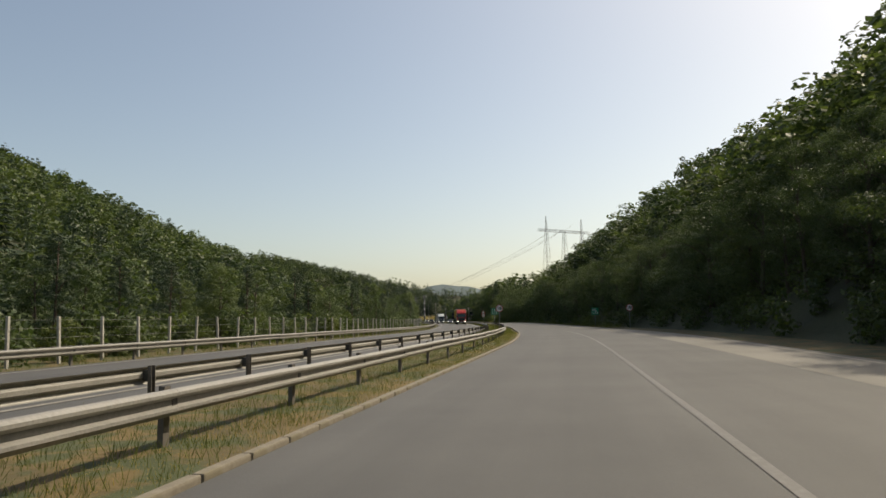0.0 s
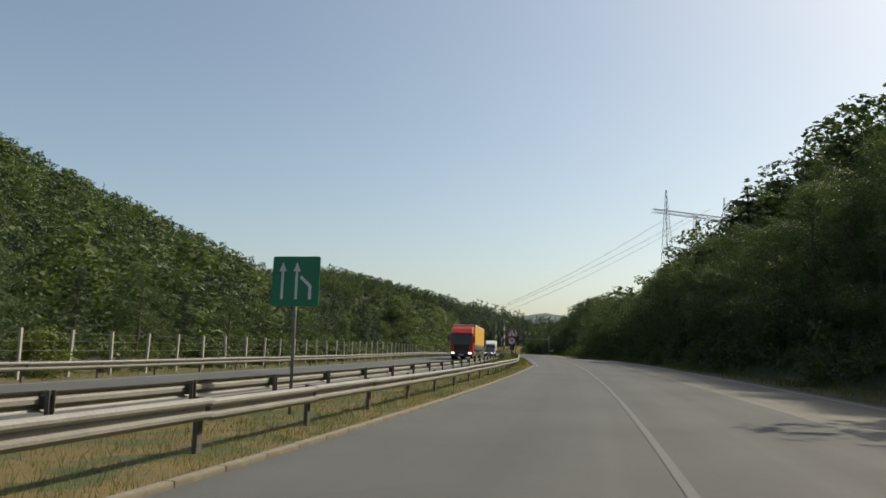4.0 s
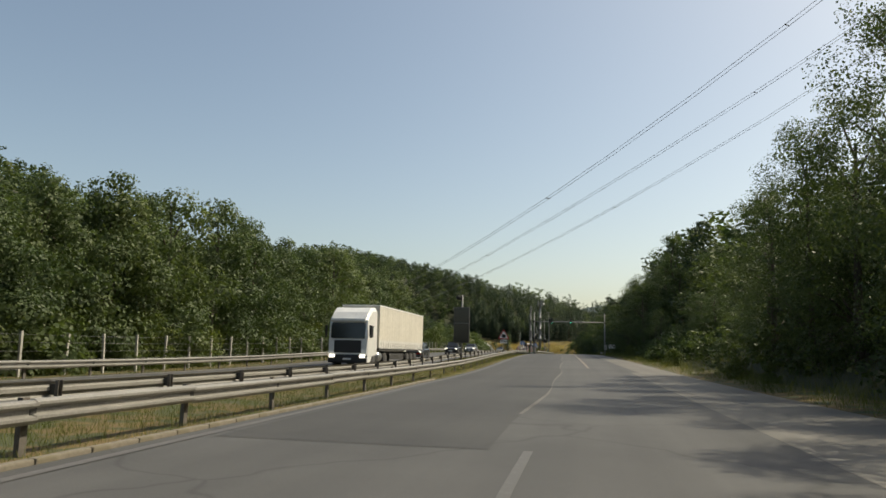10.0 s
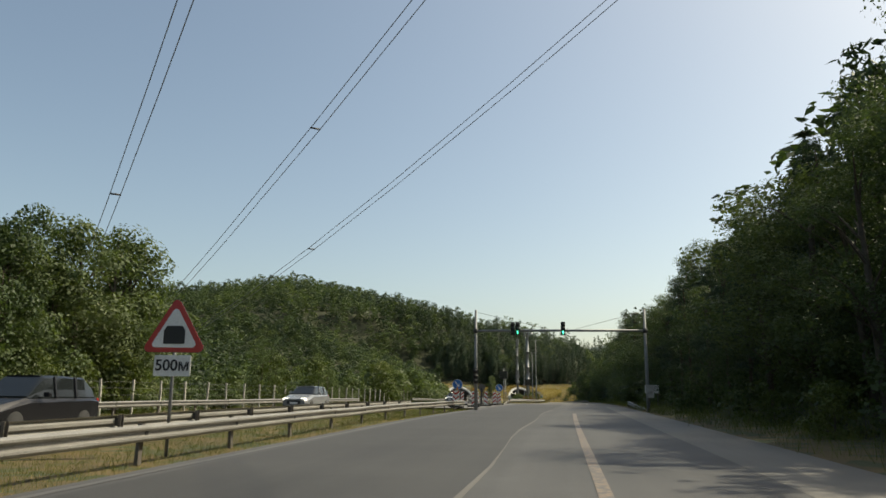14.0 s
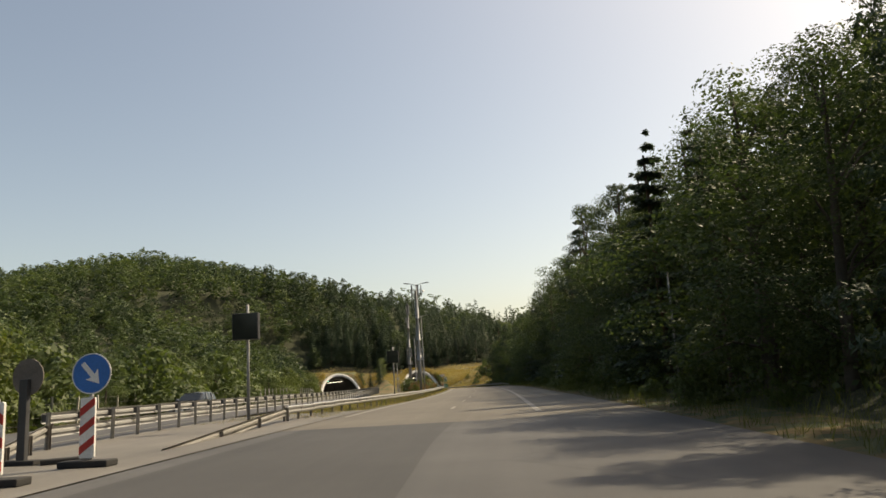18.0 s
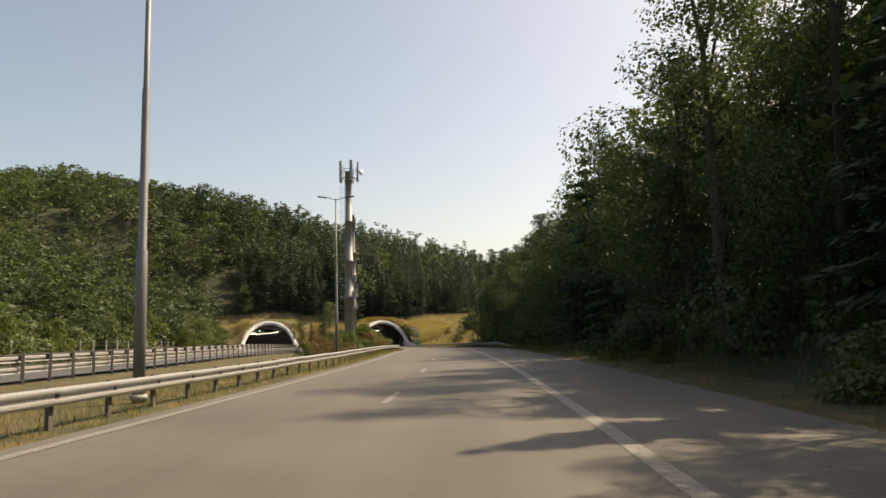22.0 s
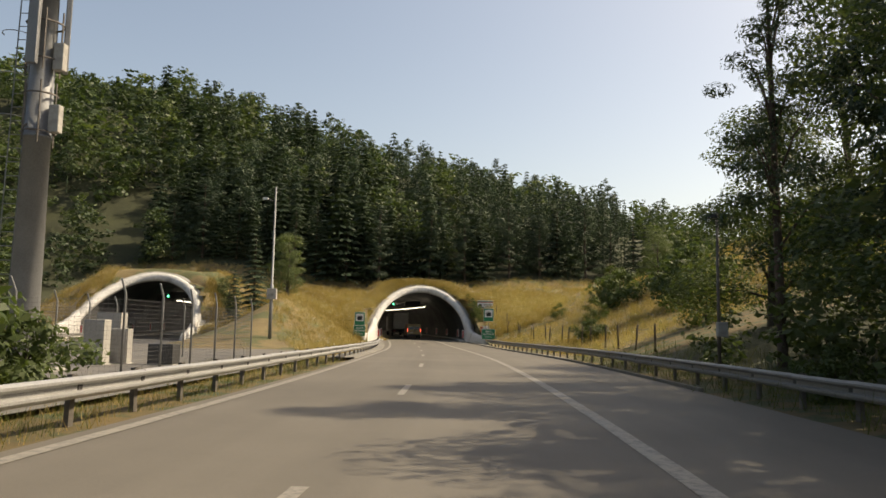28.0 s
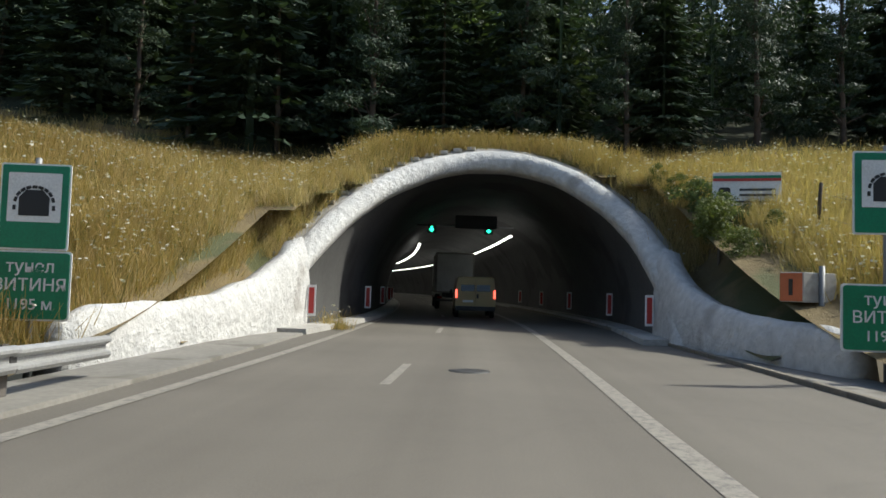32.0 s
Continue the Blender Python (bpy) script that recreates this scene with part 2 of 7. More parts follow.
def leaf_mat(name, stops, shine=.35, clear=.3):
    """Foliage: tone by leaf and by stand, some light passing through."""
    m, n, k, b = nodes_of(name)
    geo = n.new("ShaderNodeNewGeometry")
    stand = noise_of(n, k, geo.outputs["Position"], .11, 3, .6)
    leafy = geo.outputs["Random Per Island"]
    add = n.new("ShaderNodeMath")
    add.operation = "MULTIPLY_ADD"
    k.new(leafy, add.inputs[0])
    add.inputs[1].default_value = .42
    sub = n.new("ShaderNodeMath")
    sub.operation = "MULTIPLY_ADD"
    k.new(stand, sub.inputs[0])
    sub.inputs[1].default_value, sub.inputs[2].default_value = 1.5, -.5
    k.new(sub.outputs[0], add.inputs[2])
    col = ramp(n, k, add.outputs[0], stops)
    k.new(col, b.inputs["Base Color"])
    b.inputs["Roughness"].default_value = .55
    b.inputs["Specular IOR Level"].default_value = shine
    tr = n.new("ShaderNodeBsdfTranslucent")
    k.new(mixed(n, k, col, (.92, 1.0, .48), 1.0, "MULTIPLY"), tr.inputs[0])
    mx = n.new("ShaderNodeMixShader")
    mx.inputs[0].default_value = clear
    k.new(b.outputs[0], mx.inputs[1])
    k.new(tr.outputs[0], mx.inputs[2])
    k.new(mx.outputs[0], n["Material Output"].inputs[0])
    return m


def paint(name, col, rough=.4, metal=0.0, dirt=.25):
    return surface(name, tuple(c * (1 - dirt) for c in col), tuple(min(1, c * 1.05) for c in col), 30, 1.2, rough, metal, .03)


def glow(name, col, power):
    m, n, k, b = nodes_of(name)
    b.inputs["Base Color"].default_value = (*col, 1)
    b.inputs["Emission Color"].default_value = (*col, 1)
    b.inputs["Emission Strength"].default_value = power
    return m


def road_mat(name, dark, light, crack=.5):
    """Worn asphalt: stone grain, wheel-track bands along the way, tar-filled cracks."""
    m, n, k, b = nodes_of(name)
    where = n.new("ShaderNodeUVMap").outputs[0]
    world = n.new("ShaderNodeTexCoord").outputs["Object"]
    bands = noise_of(n, k, where, 1.0, 3, .6, (.9, .012, 1))
    blotch = noise_of(n, k, world, .22, 4, .6)
    grain = noise_of(n, k, world, 55, 3, .7)
    col = ramp(n, k, bands, ((.3, dark), (.7, light)))
    col = mixed(n, k, col, ramp(n, k, blotch, ((.3, tuple(c * .7 for c in dark)), (.7, tuple(c * 1.1 for c in light)))), .4)
    col = mixed(n, k, col, ramp(n, k, grain, ((.3, (.35, .35, .35)), (.7, (1, 1, 1)))), .35, "MULTIPLY")
    vor = n.new("ShaderNodeTexVoronoi")
    vor.feature = "DISTANCE_TO_EDGE"
    vor.inputs["Scale"].default_value = .16
    wob = n.new("ShaderNodeMix")
    wob.data_type = "VECTOR"
    wn_ = n.new("ShaderNodeTexNoise")
    wn_.inputs["Scale"].default_value = .7
    k.new(world, wn_.inputs["Vector"])
    wob.inputs["Factor"].default_value = .12
    k.new(world, wob.inputs[4])
    sc = n.new("ShaderNodeVectorMath")
    sc.operation = "SCALE"
    sc.inputs["Scale"].default_value = 9.0
    k.new(wn_.outputs["Color"], sc.inputs[0])
    ad = n.new("ShaderNodeVectorMath")
    k.new(world, ad.inputs[0])
    k.new(sc.outputs[0], ad.inputs[1])
    k.new(ad.outputs[0], wob.inputs[5])
    k.new(wob.outputs[1], vor.inputs["Vector"])
    line = ramp(n, k, vor.outputs["Distance"], ((.0, (crack, crack, crack)), (.010, (0, 0, 0))))
    gate = ramp(n, k, noise_of(n, k, world, .05, 2), ((.52, (0, 0, 0)), (.6, (1, 1, 1))))
    col = mixed(n, k, col, (.025, .024, .024), mixed(n, k, line, gate, 1.0, "MULTIPLY"))
    k.new(col, b.inputs["Base Color"])
    b.inputs["Roughness"].default_value = .72
    b.inputs["Specular IOR Level"].default_value = .35
    bp = n.new("ShaderNodeBump")
    bp.inputs["Strength"].default_value, bp.inputs["Distance"].default_value = .35, .006
    k.new(grain, bp.inputs["Height"])
    k.new(bp.outputs[0], b.inputs["Normal"])
    return m


def line_paint(name, col, wear):
    """Road paint with the asphalt showing through where it is worn."""
    m, n, k, b = nodes_of(name)
    world = n.new("ShaderNodeTexCoord").outputs["Object"]
    a = noise_of(n, k, world, 9, 5, .75)
    c = ramp(n, k, a, ((wear - .12, (.095, .09, .085)), (wear + .10, col)))
    k.new(c, b.inputs["Base Color"])
    b.inputs["Roughness"].default_value = .6
    return m


ASPHALT = road_mat("asphalt", (.068, .067, .066), (.108, .106, .103))
ASPHALT_PALE = road_mat("asphalt_pale", (.13, .122, .11), (.195, .183, .163), .3)
ASPHALT_TAN = road_mat("asphalt_tan", (.122, .109, .088), (.172, .155, .127), .12)
ASPHALT_DARK = road_mat("asphalt_patch", (.05, .049, .048), (.075, .073, .07), .2)
LINE_WHITE = line_paint("line_white", (.25, .23, .19), .44)
LINE_FADED = line_paint("line_faded", (.138, .136, .13), .62)
LINE_YELLOW = line_paint("line_yellow", (.27, .19, .12), .54)
SOIL = surface("dry_ground", (.066, .056, .023), (.155, .102, .035), 7, .7, .95, 0, .5, patches=((.05, .06, .021), 1.1, .49), step=.06)
# dry gold soil with green patches, toned down as shade between grass stems
GOLD_STEM_SHADE = surface("dry_bank_stem_shade", (.11, .082, .038), (.21, .157, .07), 9, .6, .95, 0, .7, patches=((.085, .09, .035), .45, .52), step=.1)
# forest floor, its green darkened to stand for the shade under the trees
WOODFLOOR_SHADE = surface("wood_floor_shade", (.018, .022, .009), (.05, .055, .02), 3, .25, .95, 0, .6, step=.15)
KERB = surface("kerb_stone", (.14, .12, .09), (.22, .195, .155), 14, 1.1, .9, 0, .35, patches=((.15, .13, .09), 1.4, .58))
GALV = surface("galvanised_steel", (.19, .183, .168), (.29, .28, .26), 22, .8, .58, .2, .05, patches=((.14, .125, .105), 1.1, .62))
GALV_NEW = surface("pale_steel", (.29, .29, .283), (.41, .41, .40), 22, .8, .5, .3, .05, patches=((.19, .18, .165), 1.1, .62))
GALV_DARK = surface("weathered_post", (.10, .088, .075), (.20, .18, .16), 18, 1.5, .7, .3, .12)
BOLT = surface("dark_steel", (.05, .05, .05), (.09, .088, .085), 20, 2, .6, .5, .05)
CONCRETE = surface("concrete", (.30, .29, .26), (.44, .42, .38), 9, .5, .9, 0, .25, patches=((.22, .21, .19), .8, .6))
WORN_SLAB = surface("worn_slab", (.15, .14, .12), (.24, .225, .195), 9, .5, .9, 0, .25, patches=((.12, .11, .09), .8, .6))
SHOTCRETE = surface("white_shotcrete", (.46, .45, .425), (.62, .61, .58), 4, .5, .9, 0, 1.0, patches=((.38, .36, .33), .55, .62), step=.12)
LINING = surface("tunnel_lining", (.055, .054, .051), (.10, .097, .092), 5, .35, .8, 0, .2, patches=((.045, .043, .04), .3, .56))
SIGN_WHITE = paint("sign_white", (.78, .78, .76), .35)
SIGN_RED = paint("sign_red", (.45, .035, .03), .4)
SIGN_GREEN = paint("sign_green", (.005, .20, .095), .35)
SIGN_BLUE = paint("sign_blue", (.02, .16, .50), .35)
SIGN_BLACK = paint("sign_black", (.015, .015, .016), .5)
SIGN_BACK = surface("sign_back", (.035, .037, .040), (.065, .067, .07), 16, .7, .6, .2, .05)
POLE = surface("pole_steel", (.17, .175, .18), (.27, .275, .275), 24, .9, .55, .3, .04)
BLACK = surface("black_plastic", (.012, .012, .012), (.025, .025, .025), 30, 2, .5, 0, .05)
RUBBER = surface("tyre_rubber", (.014, .014, .014), (.03, .029, .028), 30, 2, .85, 0, .15)
GLASS_DARK = paint("tinted_glass", (.015, .018, .02), .06, 0, .1)
CHROME = surface("alloy", (.35, .35, .36), (.5, .5, .5), 20, 3, .3, .8, .03)
BARK = surface("bark", (.045, .035, .025), (.12, .10, .075), 12, 1.2, .95, 0, .6, step=.04)
BARK_PINE = surface("pine_bark", (.05, .036, .027), (.13, .095, .07), 12, 1.2, .95, 0, .6, step=.04)
LEAF = leaf_mat("leaves_oak", ((.1, (.037, .060, .024)), (.45, (.072, .104, .044)), (.85, (.120, .152, .068))), .3, .38)
LEAF_D = leaf_mat("leaves_dark", ((.1, (.022, .038, .018)), (.45, (.044, .068, .032)), (.85, (.078, .104, .05))), .3, .32)
LEAF_B = leaf_mat("leaves_light", ((.1, (.050, .076, .026)), (.45, (.094, .126, .05)), (.85, (.148, .176, .08))), .3, .42)
NEEDLE = leaf_mat("needles_pine", ((.1, (.027, .046, .028)), (.5, (.050, .077, .045)), (.9, (.08, .108, .06))), .25, .2)
BUSH = leaf_mat("leaves_bush", ((.1, (.045, .065, .016)), (.45, (.09, .12, .03)), (.85, (.15, .165, .055))), .3, .42)
STRAW = leaf_mat("dry_grass", ((.05, (.24, .165, .062)), (.4, (.42, .30, .125)), (.8, (.57, .45, .24))), .2, .42)
DEAD = leaf_mat("dead_leaves", ((.1, (.10, .06, .028)), (.5, (.21, .13, .06)), (.9, (.33, .22, .10))), .2, .3)
WEED = leaf_mat("green_weeds", ((.1, (.07, .09, .025)), (.5, (.13, .145, .045)), (.9, (.22, .20, .075))), .2, .42)
FLOWER = leaf_mat("pale_flowers", ((.1, (.5, .48, .40)), (.6, (.62, .60, .52))), .2, .2)
WIRE = surface("cable", (.16, .16, .165), (.24, .24, .245), 3, .5, .5, .3, 0)
# ---- builders ----


def link_mesh(name, verts, faces, material, uvs=None, smoothed=False):
    me = bpy.data.meshes.new(name)
    me.from_pydata([tuple(v) for v in verts], [], faces)
    for m in material if isinstance(material, (list, tuple)) else (material,):
        me.materials.append(m)
    if uvs is not None:
        lay = me.uv_layers.new(name="uv")
        idx = np.empty(len(me.loops), dtype=np.int32)
        me.loops.foreach_get("vertex_index", idx)
        lay.data.foreach_set("uv", np.asarray(uvs, dtype=np.float32)[idx].ravel())
    if smoothed:
        me.polygons.foreach_set("use_smooth", [True] * len(me.polygons))
    return me


def from_bm(name, bm, material, smoothed=False):
    me = bpy.data.meshes.new(name)
    bmesh.ops.recalc_face_normals(bm, faces=bm.faces)
    bm.to_mesh(me)
    bm.free()
    me.materials.append(material)
    if smoothed:
        me.polygons.foreach_set("use_smooth", [True] * len(me.polygons))
    return me


def part(name, me, parent=None, m=None, label=""):
    """One mesh object, as a part of a thing."""
    o = new(name, me)
    if parent is not None:
        o.parent = parent
    if m is not None:
        o.matrix_local = m
    if label:
        o["label"] = label
    return o


def thing(name, m, label, category, group="", kind=""):
    e = new(name)
    e.empty_display_size = .2
    e.matrix_world = m
    return tagged(e, label, category, group, kind)


def box_bm(sx, sy, sz, bevel=.0, at_=(0, 0, 0)):
    bm = bmesh.new()
    bmesh.ops.create_cube(bm, size=1)
    bmesh.ops.scale(bm, vec=(sx, sy, sz), verts=bm.verts)
    if bevel:
        bmesh.ops.bevel(bm, geom=list(bm.edges), offset=bevel, segments=2, profile=.6, affect="EDGES")
    bmesh.ops.translate(bm, vec=at_, verts=bm.verts)
    return bm


def box(name, sx, sy, sz, material, bevel=.01, at_=(0, 0, 0)):
    return from_bm(name, box_bm(sx, sy, sz, bevel, at_), material)


def tube_bm(rings, n=10, caps=True):
    """A skin over rings of (centre, radius), all round the upright or the way of the rings."""
    bm = bmesh.new()
    loops = []
    for i, (c, r) in enumerate(rings):
        a, b = Vector(rings[max(0, i - 1)][0]), Vector(rings[min(len(rings) - 1, i + 1)][0])
        d = (b - a).normalized()
        u = d.orthogonal().normalized() if abs(d.z) < .95 else Vector((1, 0, 0))
        u = (u - d * u.dot(d)).normalized()
        v = d.cross(u)
        loops.append([bm.verts.new(Vector(c) + (u * math.cos(q) + v * math.sin(q)) * r) for q in (2 * math.pi * k / n for k in range(n))])
    for p, q in zip(loops, loops[1:]):
        for k in range(n):
            bm.faces.new((p[k], p[(k + 1) % n], q[(k + 1) % n], q[k]))
    if caps:
        bm.faces.new(loops[0][::-1])
        bm.faces.new(loops[-1])
    return bm


def pipe(name, rings, material, n=10, smoothed=True):
    return from_bm(name, tube_bm(rings, n), material, smoothed)


def join_bm(target, bm, m=None):
    me = bpy.data.meshes.new("tmp")
    bm.to_mesh(me)
    bm.free()
    if m is not None:
        me.transform(m)
    target.from_mesh(me)
    bpy.data.meshes.remove(me)


def plate_bm(outline, depth):
    """A flat plate of that outline (x, z), facing -y, of that depth."""
    bm = bmesh.new()
    a = [bm.verts.new((x, -depth / 2, z)) for x, z in outline]
    b = [bm.verts.new((x, depth / 2, z)) for x, z in outline]
    bm.faces.new(a)
    bm.faces.new(b[::-1])
    n = len(a)
    for i in range(n):
        bm.faces.new((a[i], b[i], b[(i + 1) % n], a[(i + 1) % n]))
    return bm


def plate(name, outline, depth, material):
    return from_bm(name, plate_bm(outline, depth), material)


def disc(r, n=32):
    return [(r * math.cos(2 * math.pi * i / n), r * math.sin(2 * math.pi * i / n)) for i in range(n)]


def rect(w, h, r=.04):
    out = []
    for cx, cz, a0 in ((w / 2 - r, h / 2 - r, 0), (-w / 2 + r, h / 2 - r, 90), (-w / 2 + r, -h / 2 + r, 180), (w / 2 - r, -h / 2 + r, 270)):
        out += [(cx + r * math.cos(radians(a0 + q)), cz + r * math.sin(radians(a0 + q))) for q in (0, 30, 60, 90)]
    return out


def lettering(name, text, size, material, parent, m, bold=.0, label=""):
    cu = bpy.data.curves.new(name, "FONT")
    cu.body, cu.size, cu.align_x, cu.align_y, cu.extrude, cu.offset = text, size, "CENTER", "CENTER", .003, bold
    tmp = bpy.data.objects.new("tmp", cu)
    scene.collection.objects.link(tmp)
    me = bpy.data.meshes.new_from_object(tmp.evaluated_get(bpy.context.evaluated_depsgraph_get()))
    bpy.data.objects.remove(tmp)
    me.materials.clear()
    me.materials.append(material)
    me.transform(Matrix.Rotation(radians(90), 4, "X"))
    return part(name, me, parent, m, label)


def strip(name, s0, s1, step, prof, material, kind="structure", label=""):
    """A sheet along the road, from a cross-section (l, h) at each station; its uv are metres across and along."""
    n_s = max(2, int(round((s1 - s0) / step)) + 1)
    verts, uvs, n = [], [], 0
    for s in np.linspace(s0, s1, n_s):
        pr = prof(s)
        n = len(pr)
        for l, h in pr:
            verts.append(at(s, l, h))
            uvs.append((l, s))
    faces = [(i * n + j, i * n + j + 1, (i + 1) * n + j + 1, (i + 1) * n + j) for i in range(n_s - 1) for j in range(n - 1)]
    o = new(name, link_mesh(name, verts, faces, material, uvs))
    return tagged(o, label, "", "", kind)


def along(s, l, h=0.0, turn=0.0):
    """The pose at a station: x to the right, y ahead."""
    return Matrix.Translation(at(s, l, h)) @ Matrix.Rotation(radians(yaw_at(s) + turn), 4, "Z")


def grounded(s, l, turn=0.0, dh=0.0):
    return Matrix.Translation(spot(s, l, dh)) @ Matrix.Rotation(radians(yaw_at(s) + turn), 4, "Z")


# ---- ground ----
S_LIST = [*np.arange(-110, 600, 6.0), *np.arange(600, 640, 2.0), *np.arange(640, 672, .8), *np.arange(672, 760, 5.0), *np.arange(760, 1130, 14.0)]


def build_ground():
    inner = [*np.arange(-36, 18.1, .8)]
    cols = [-900, -600, -420, -330, -270, -230, -195, -165, -140, -118, -100, -85, -72, -62, -54, -47, -41] + inner + [19.5, 22, 25, 29, 34, 40, 48, 58, 70, 88, 115, 150, 200, 270, 380, 560, 900]
    n = len(cols)
    verts, front = [], []
    for s in S_LIST:
        for l in cols:
            if -40 < l < 19:
                verts.append(spot(s, l))
            else:
                q = min(300, max(-270, l))
                p = at(s, l)
                p.z += relief(s, q)
                verts.append(p)
            front.append(s > 640 and in_front(s, l))
    faces, mats = [], []
    for i in range(len(S_LIST) - 1):
        for j in range(n - 1):
            ids = (i * n + j, i * n + j + 1, (i + 1) * n + j + 1, (i + 1) * n + j)
            if len({front[k] for k in ids}) == 2:
                continue
            faces.append(ids)
            s, l = S_LIST[i], (cols[j] + cols[j + 1]) / 2
            o_l = rel(s, OPP_R) - OPP_W
            mat_i = 0
            if s > 604 and (l < -4 or l > 5.5):
                mat_i = 1
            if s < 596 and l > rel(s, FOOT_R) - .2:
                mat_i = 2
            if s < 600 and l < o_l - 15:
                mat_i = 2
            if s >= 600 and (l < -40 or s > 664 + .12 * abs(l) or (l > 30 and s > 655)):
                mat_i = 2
            mats.append(mat_i)
    me = link_mesh("ground", verts, faces, (SOIL, GOLD_STEM_SHADE, WOODFLOOR_SHADE))
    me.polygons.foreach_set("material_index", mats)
    me.polygons.foreach_set("use_smooth", [True] * len(mats))
    tagged(new("ground", me), "dry grassy ground with wooded slopes", "ground", "", "structure")


build_ground()

# ---- carriageways, kerbs and lines ----
def deck(s):
    return [(rel(s, EDGE_L) + q * (rel(s, EDGE_R) - rel(s, EDGE_L)), 0) for q in (0, .25, .5, .75, 1)]


strip("road", -110, 420, 4, deck, ASPHALT, label="worn grey asphalt carriageway")
strip("road", 420, 1000, 4, deck, ASPHALT_TAN, label="pale brownish asphalt carriageway running into the tunnel")
strip("paved_edge", 604, 652, 3, lambda s: [(rel(s, EDGE_R) + .14, .03), (rel(s, EDGE_R) + 1.5, .05)], WORN_SLAB, label="pale concrete strip under the guard rail")
strip("road_opposite", -110, 900, 5, lambda s: [(rel(s, OPP_R) - OPP_W, 0), (rel(s, OPP_R) - OPP_W / 2, .02), (rel(s, OPP_R), 0)], ASPHALT, label="worn grey asphalt carriageway beyond the median")
strip("hard_shoulder", -110, 300, 4, lambda s: [(max(rel(s, LANE_A) + 3.9, rel(s, EDGE_R) - 4.4), .004), (rel(s, EDGE_R) - .02, .004)], ASPHALT_PALE, label="paler asphalt shoulder")
strip("shoulder_patch", 300, 404, 4, lambda s: [(max(3.2, rel(s, EDGE_R) - 2.4), .004), (rel(s, EDGE_R) - .02, .004)], ASPHALT_PALE)
strip("overlay_patch", 262, 420, 4, lambda s: [(rel(s, LINE_L) + .25, .004), (-1.35 + .1 * math.sin(s * .3), .004)], ASPHALT_DARK, label="dark resurfaced lane")
strip("paved_lot", 576, 634, 2, lambda s: [(rel(s, OPP_R) + .05, .012), (rel(s, EDGE_L) - 1.9 - 8.5 * smooth(600, 634, s), .012)], ASPHALT_PALE, label="pale paved crossing between the carriageways")
strip("crossover", 386, 436, 2, lambda s: [(rel(s, OPP_R) + .05, .012), (rel(s, EDGE_L) - .05, .012)], ASPHALT_PALE, label="pale paved opening in the median")
strip("walkway", 600, 652, 3, lambda s: [(rel(s, EDGE_L) - 1.3, .06), (rel(s, EDGE_L), .06), (rel(s, EDGE_L) + .02, 0)], WORN_SLAB, label="narrow concrete edging")


def line(name, s0, s1, table, width, material, h=.008):
    strip(name, s0, s1, 3, lambda s: [(rel(s, table) - width / 2, h), (rel(s, table) + width / 2, h)], material, "structure", "painted road line")


line("edge_line_left", 170, 386, LINE_L, .16, LINE_FADED)
line("edge_line_left", 428, 900, LINE_L, .22, LINE_WHITE)
line("lane_line", -110, 262, LANE_A, .13, LINE_FADED)
line("lane_line", 306, 372, LANE_B, .2, LINE_YELLOW)
line("edge_line_right", 424, 900, LINE_R, .24, LINE_WHITE)
manhole = thing("manhole_cover", along(644.7, -.17), "round iron manhole cover set in the carriageway", "manhole cover")
part("ring", pipe("ring", (((0, 0, -.02), .36), ((0, 0, .006), .36), ((0, 0, .007), .31)), BOLT, 28), manhole)
part("lid", pipe("lid", (((0, 0, -.02), .3), ((0, 0, .010), .3), ((0, 0, .011), .26)), BOLT, 28), manhole)
line("edge_line_right", -110, 240, LINE_FR, .2, LINE_WHITE)
DASH_ENDS = (430.6, 455.1, 467.3, 491.8, 557.1, 593.2, 606.0, 631.0, 642.6, 870.6)
for s in np.interp(range(37), (0, 2, 3, 5, 10, 13, 14, 16, 17, 36), DASH_ENDS):
    strip("dash", s, s + 2.9, 1.45, lambda q: [(rel(q, DASHES) - .08, .008), (rel(q, DASHES) + .08, .008)], LINE_WHITE, "structure", "white lane dash")
line("edge_line_opposite", -110, 640, tuple(v + (0 if i % 2 == 0 else -.9) for i, v in enumerate(OPP_R)), .18, LINE_WHITE, .016)
line("edge_line_opposite", -110, 640, tuple(v + (0 if i % 2 == 0 else -8.2) for i, v in enumerate(OPP_R)), .18, LINE_WHITE, .016)
strip("patch_seam", 268, 384, 4, lambda s: [(-1.40 + .1 * math.sin(s * .3), .009), (-1.33 + .1 * math.sin(s * .3 + .4), .009)], ASPHALT_PALE)

KERB_ME = box("kerb_stone", .13, .975, .22, KERB, .025)
kerb = thing("kerb", Matrix.Identity(4), "weathered stone kerb along the grassy median", "kerb", kind="structure")
for s in np.arange(-16, 284, 1.0):
    a, b = at(s, rel(s, EDGE_L) - .08, -.045), at(s + 1, rel(s + 1, EDGE_L) - .08, -.045)
    part("kerb_stone", KERB_ME, kerb, look(a.lerp(b, .5), b) @ Matrix.Rotation(radians(-90), 4, "X") @ Matrix.Rotation(random.uniform(-.012, .012), 4, "Z"))
kerb_r = thing("kerb", Matrix.Identity(4), "low concrete kerb beside the shoulder", "kerb", kind="structure")
for s in np.arange(584, 690, 1.0):
    a, b = at(s, rel(s, EDGE_R) + .08, -.02), at(s + 1, rel(s + 1, EDGE_R) + .08, -.02)
    part("kerb_stone", KERB_ME, kerb_r, look(a.lerp(b, .5), b) @ Matrix.Rotation(radians(-90), 4, "X"))
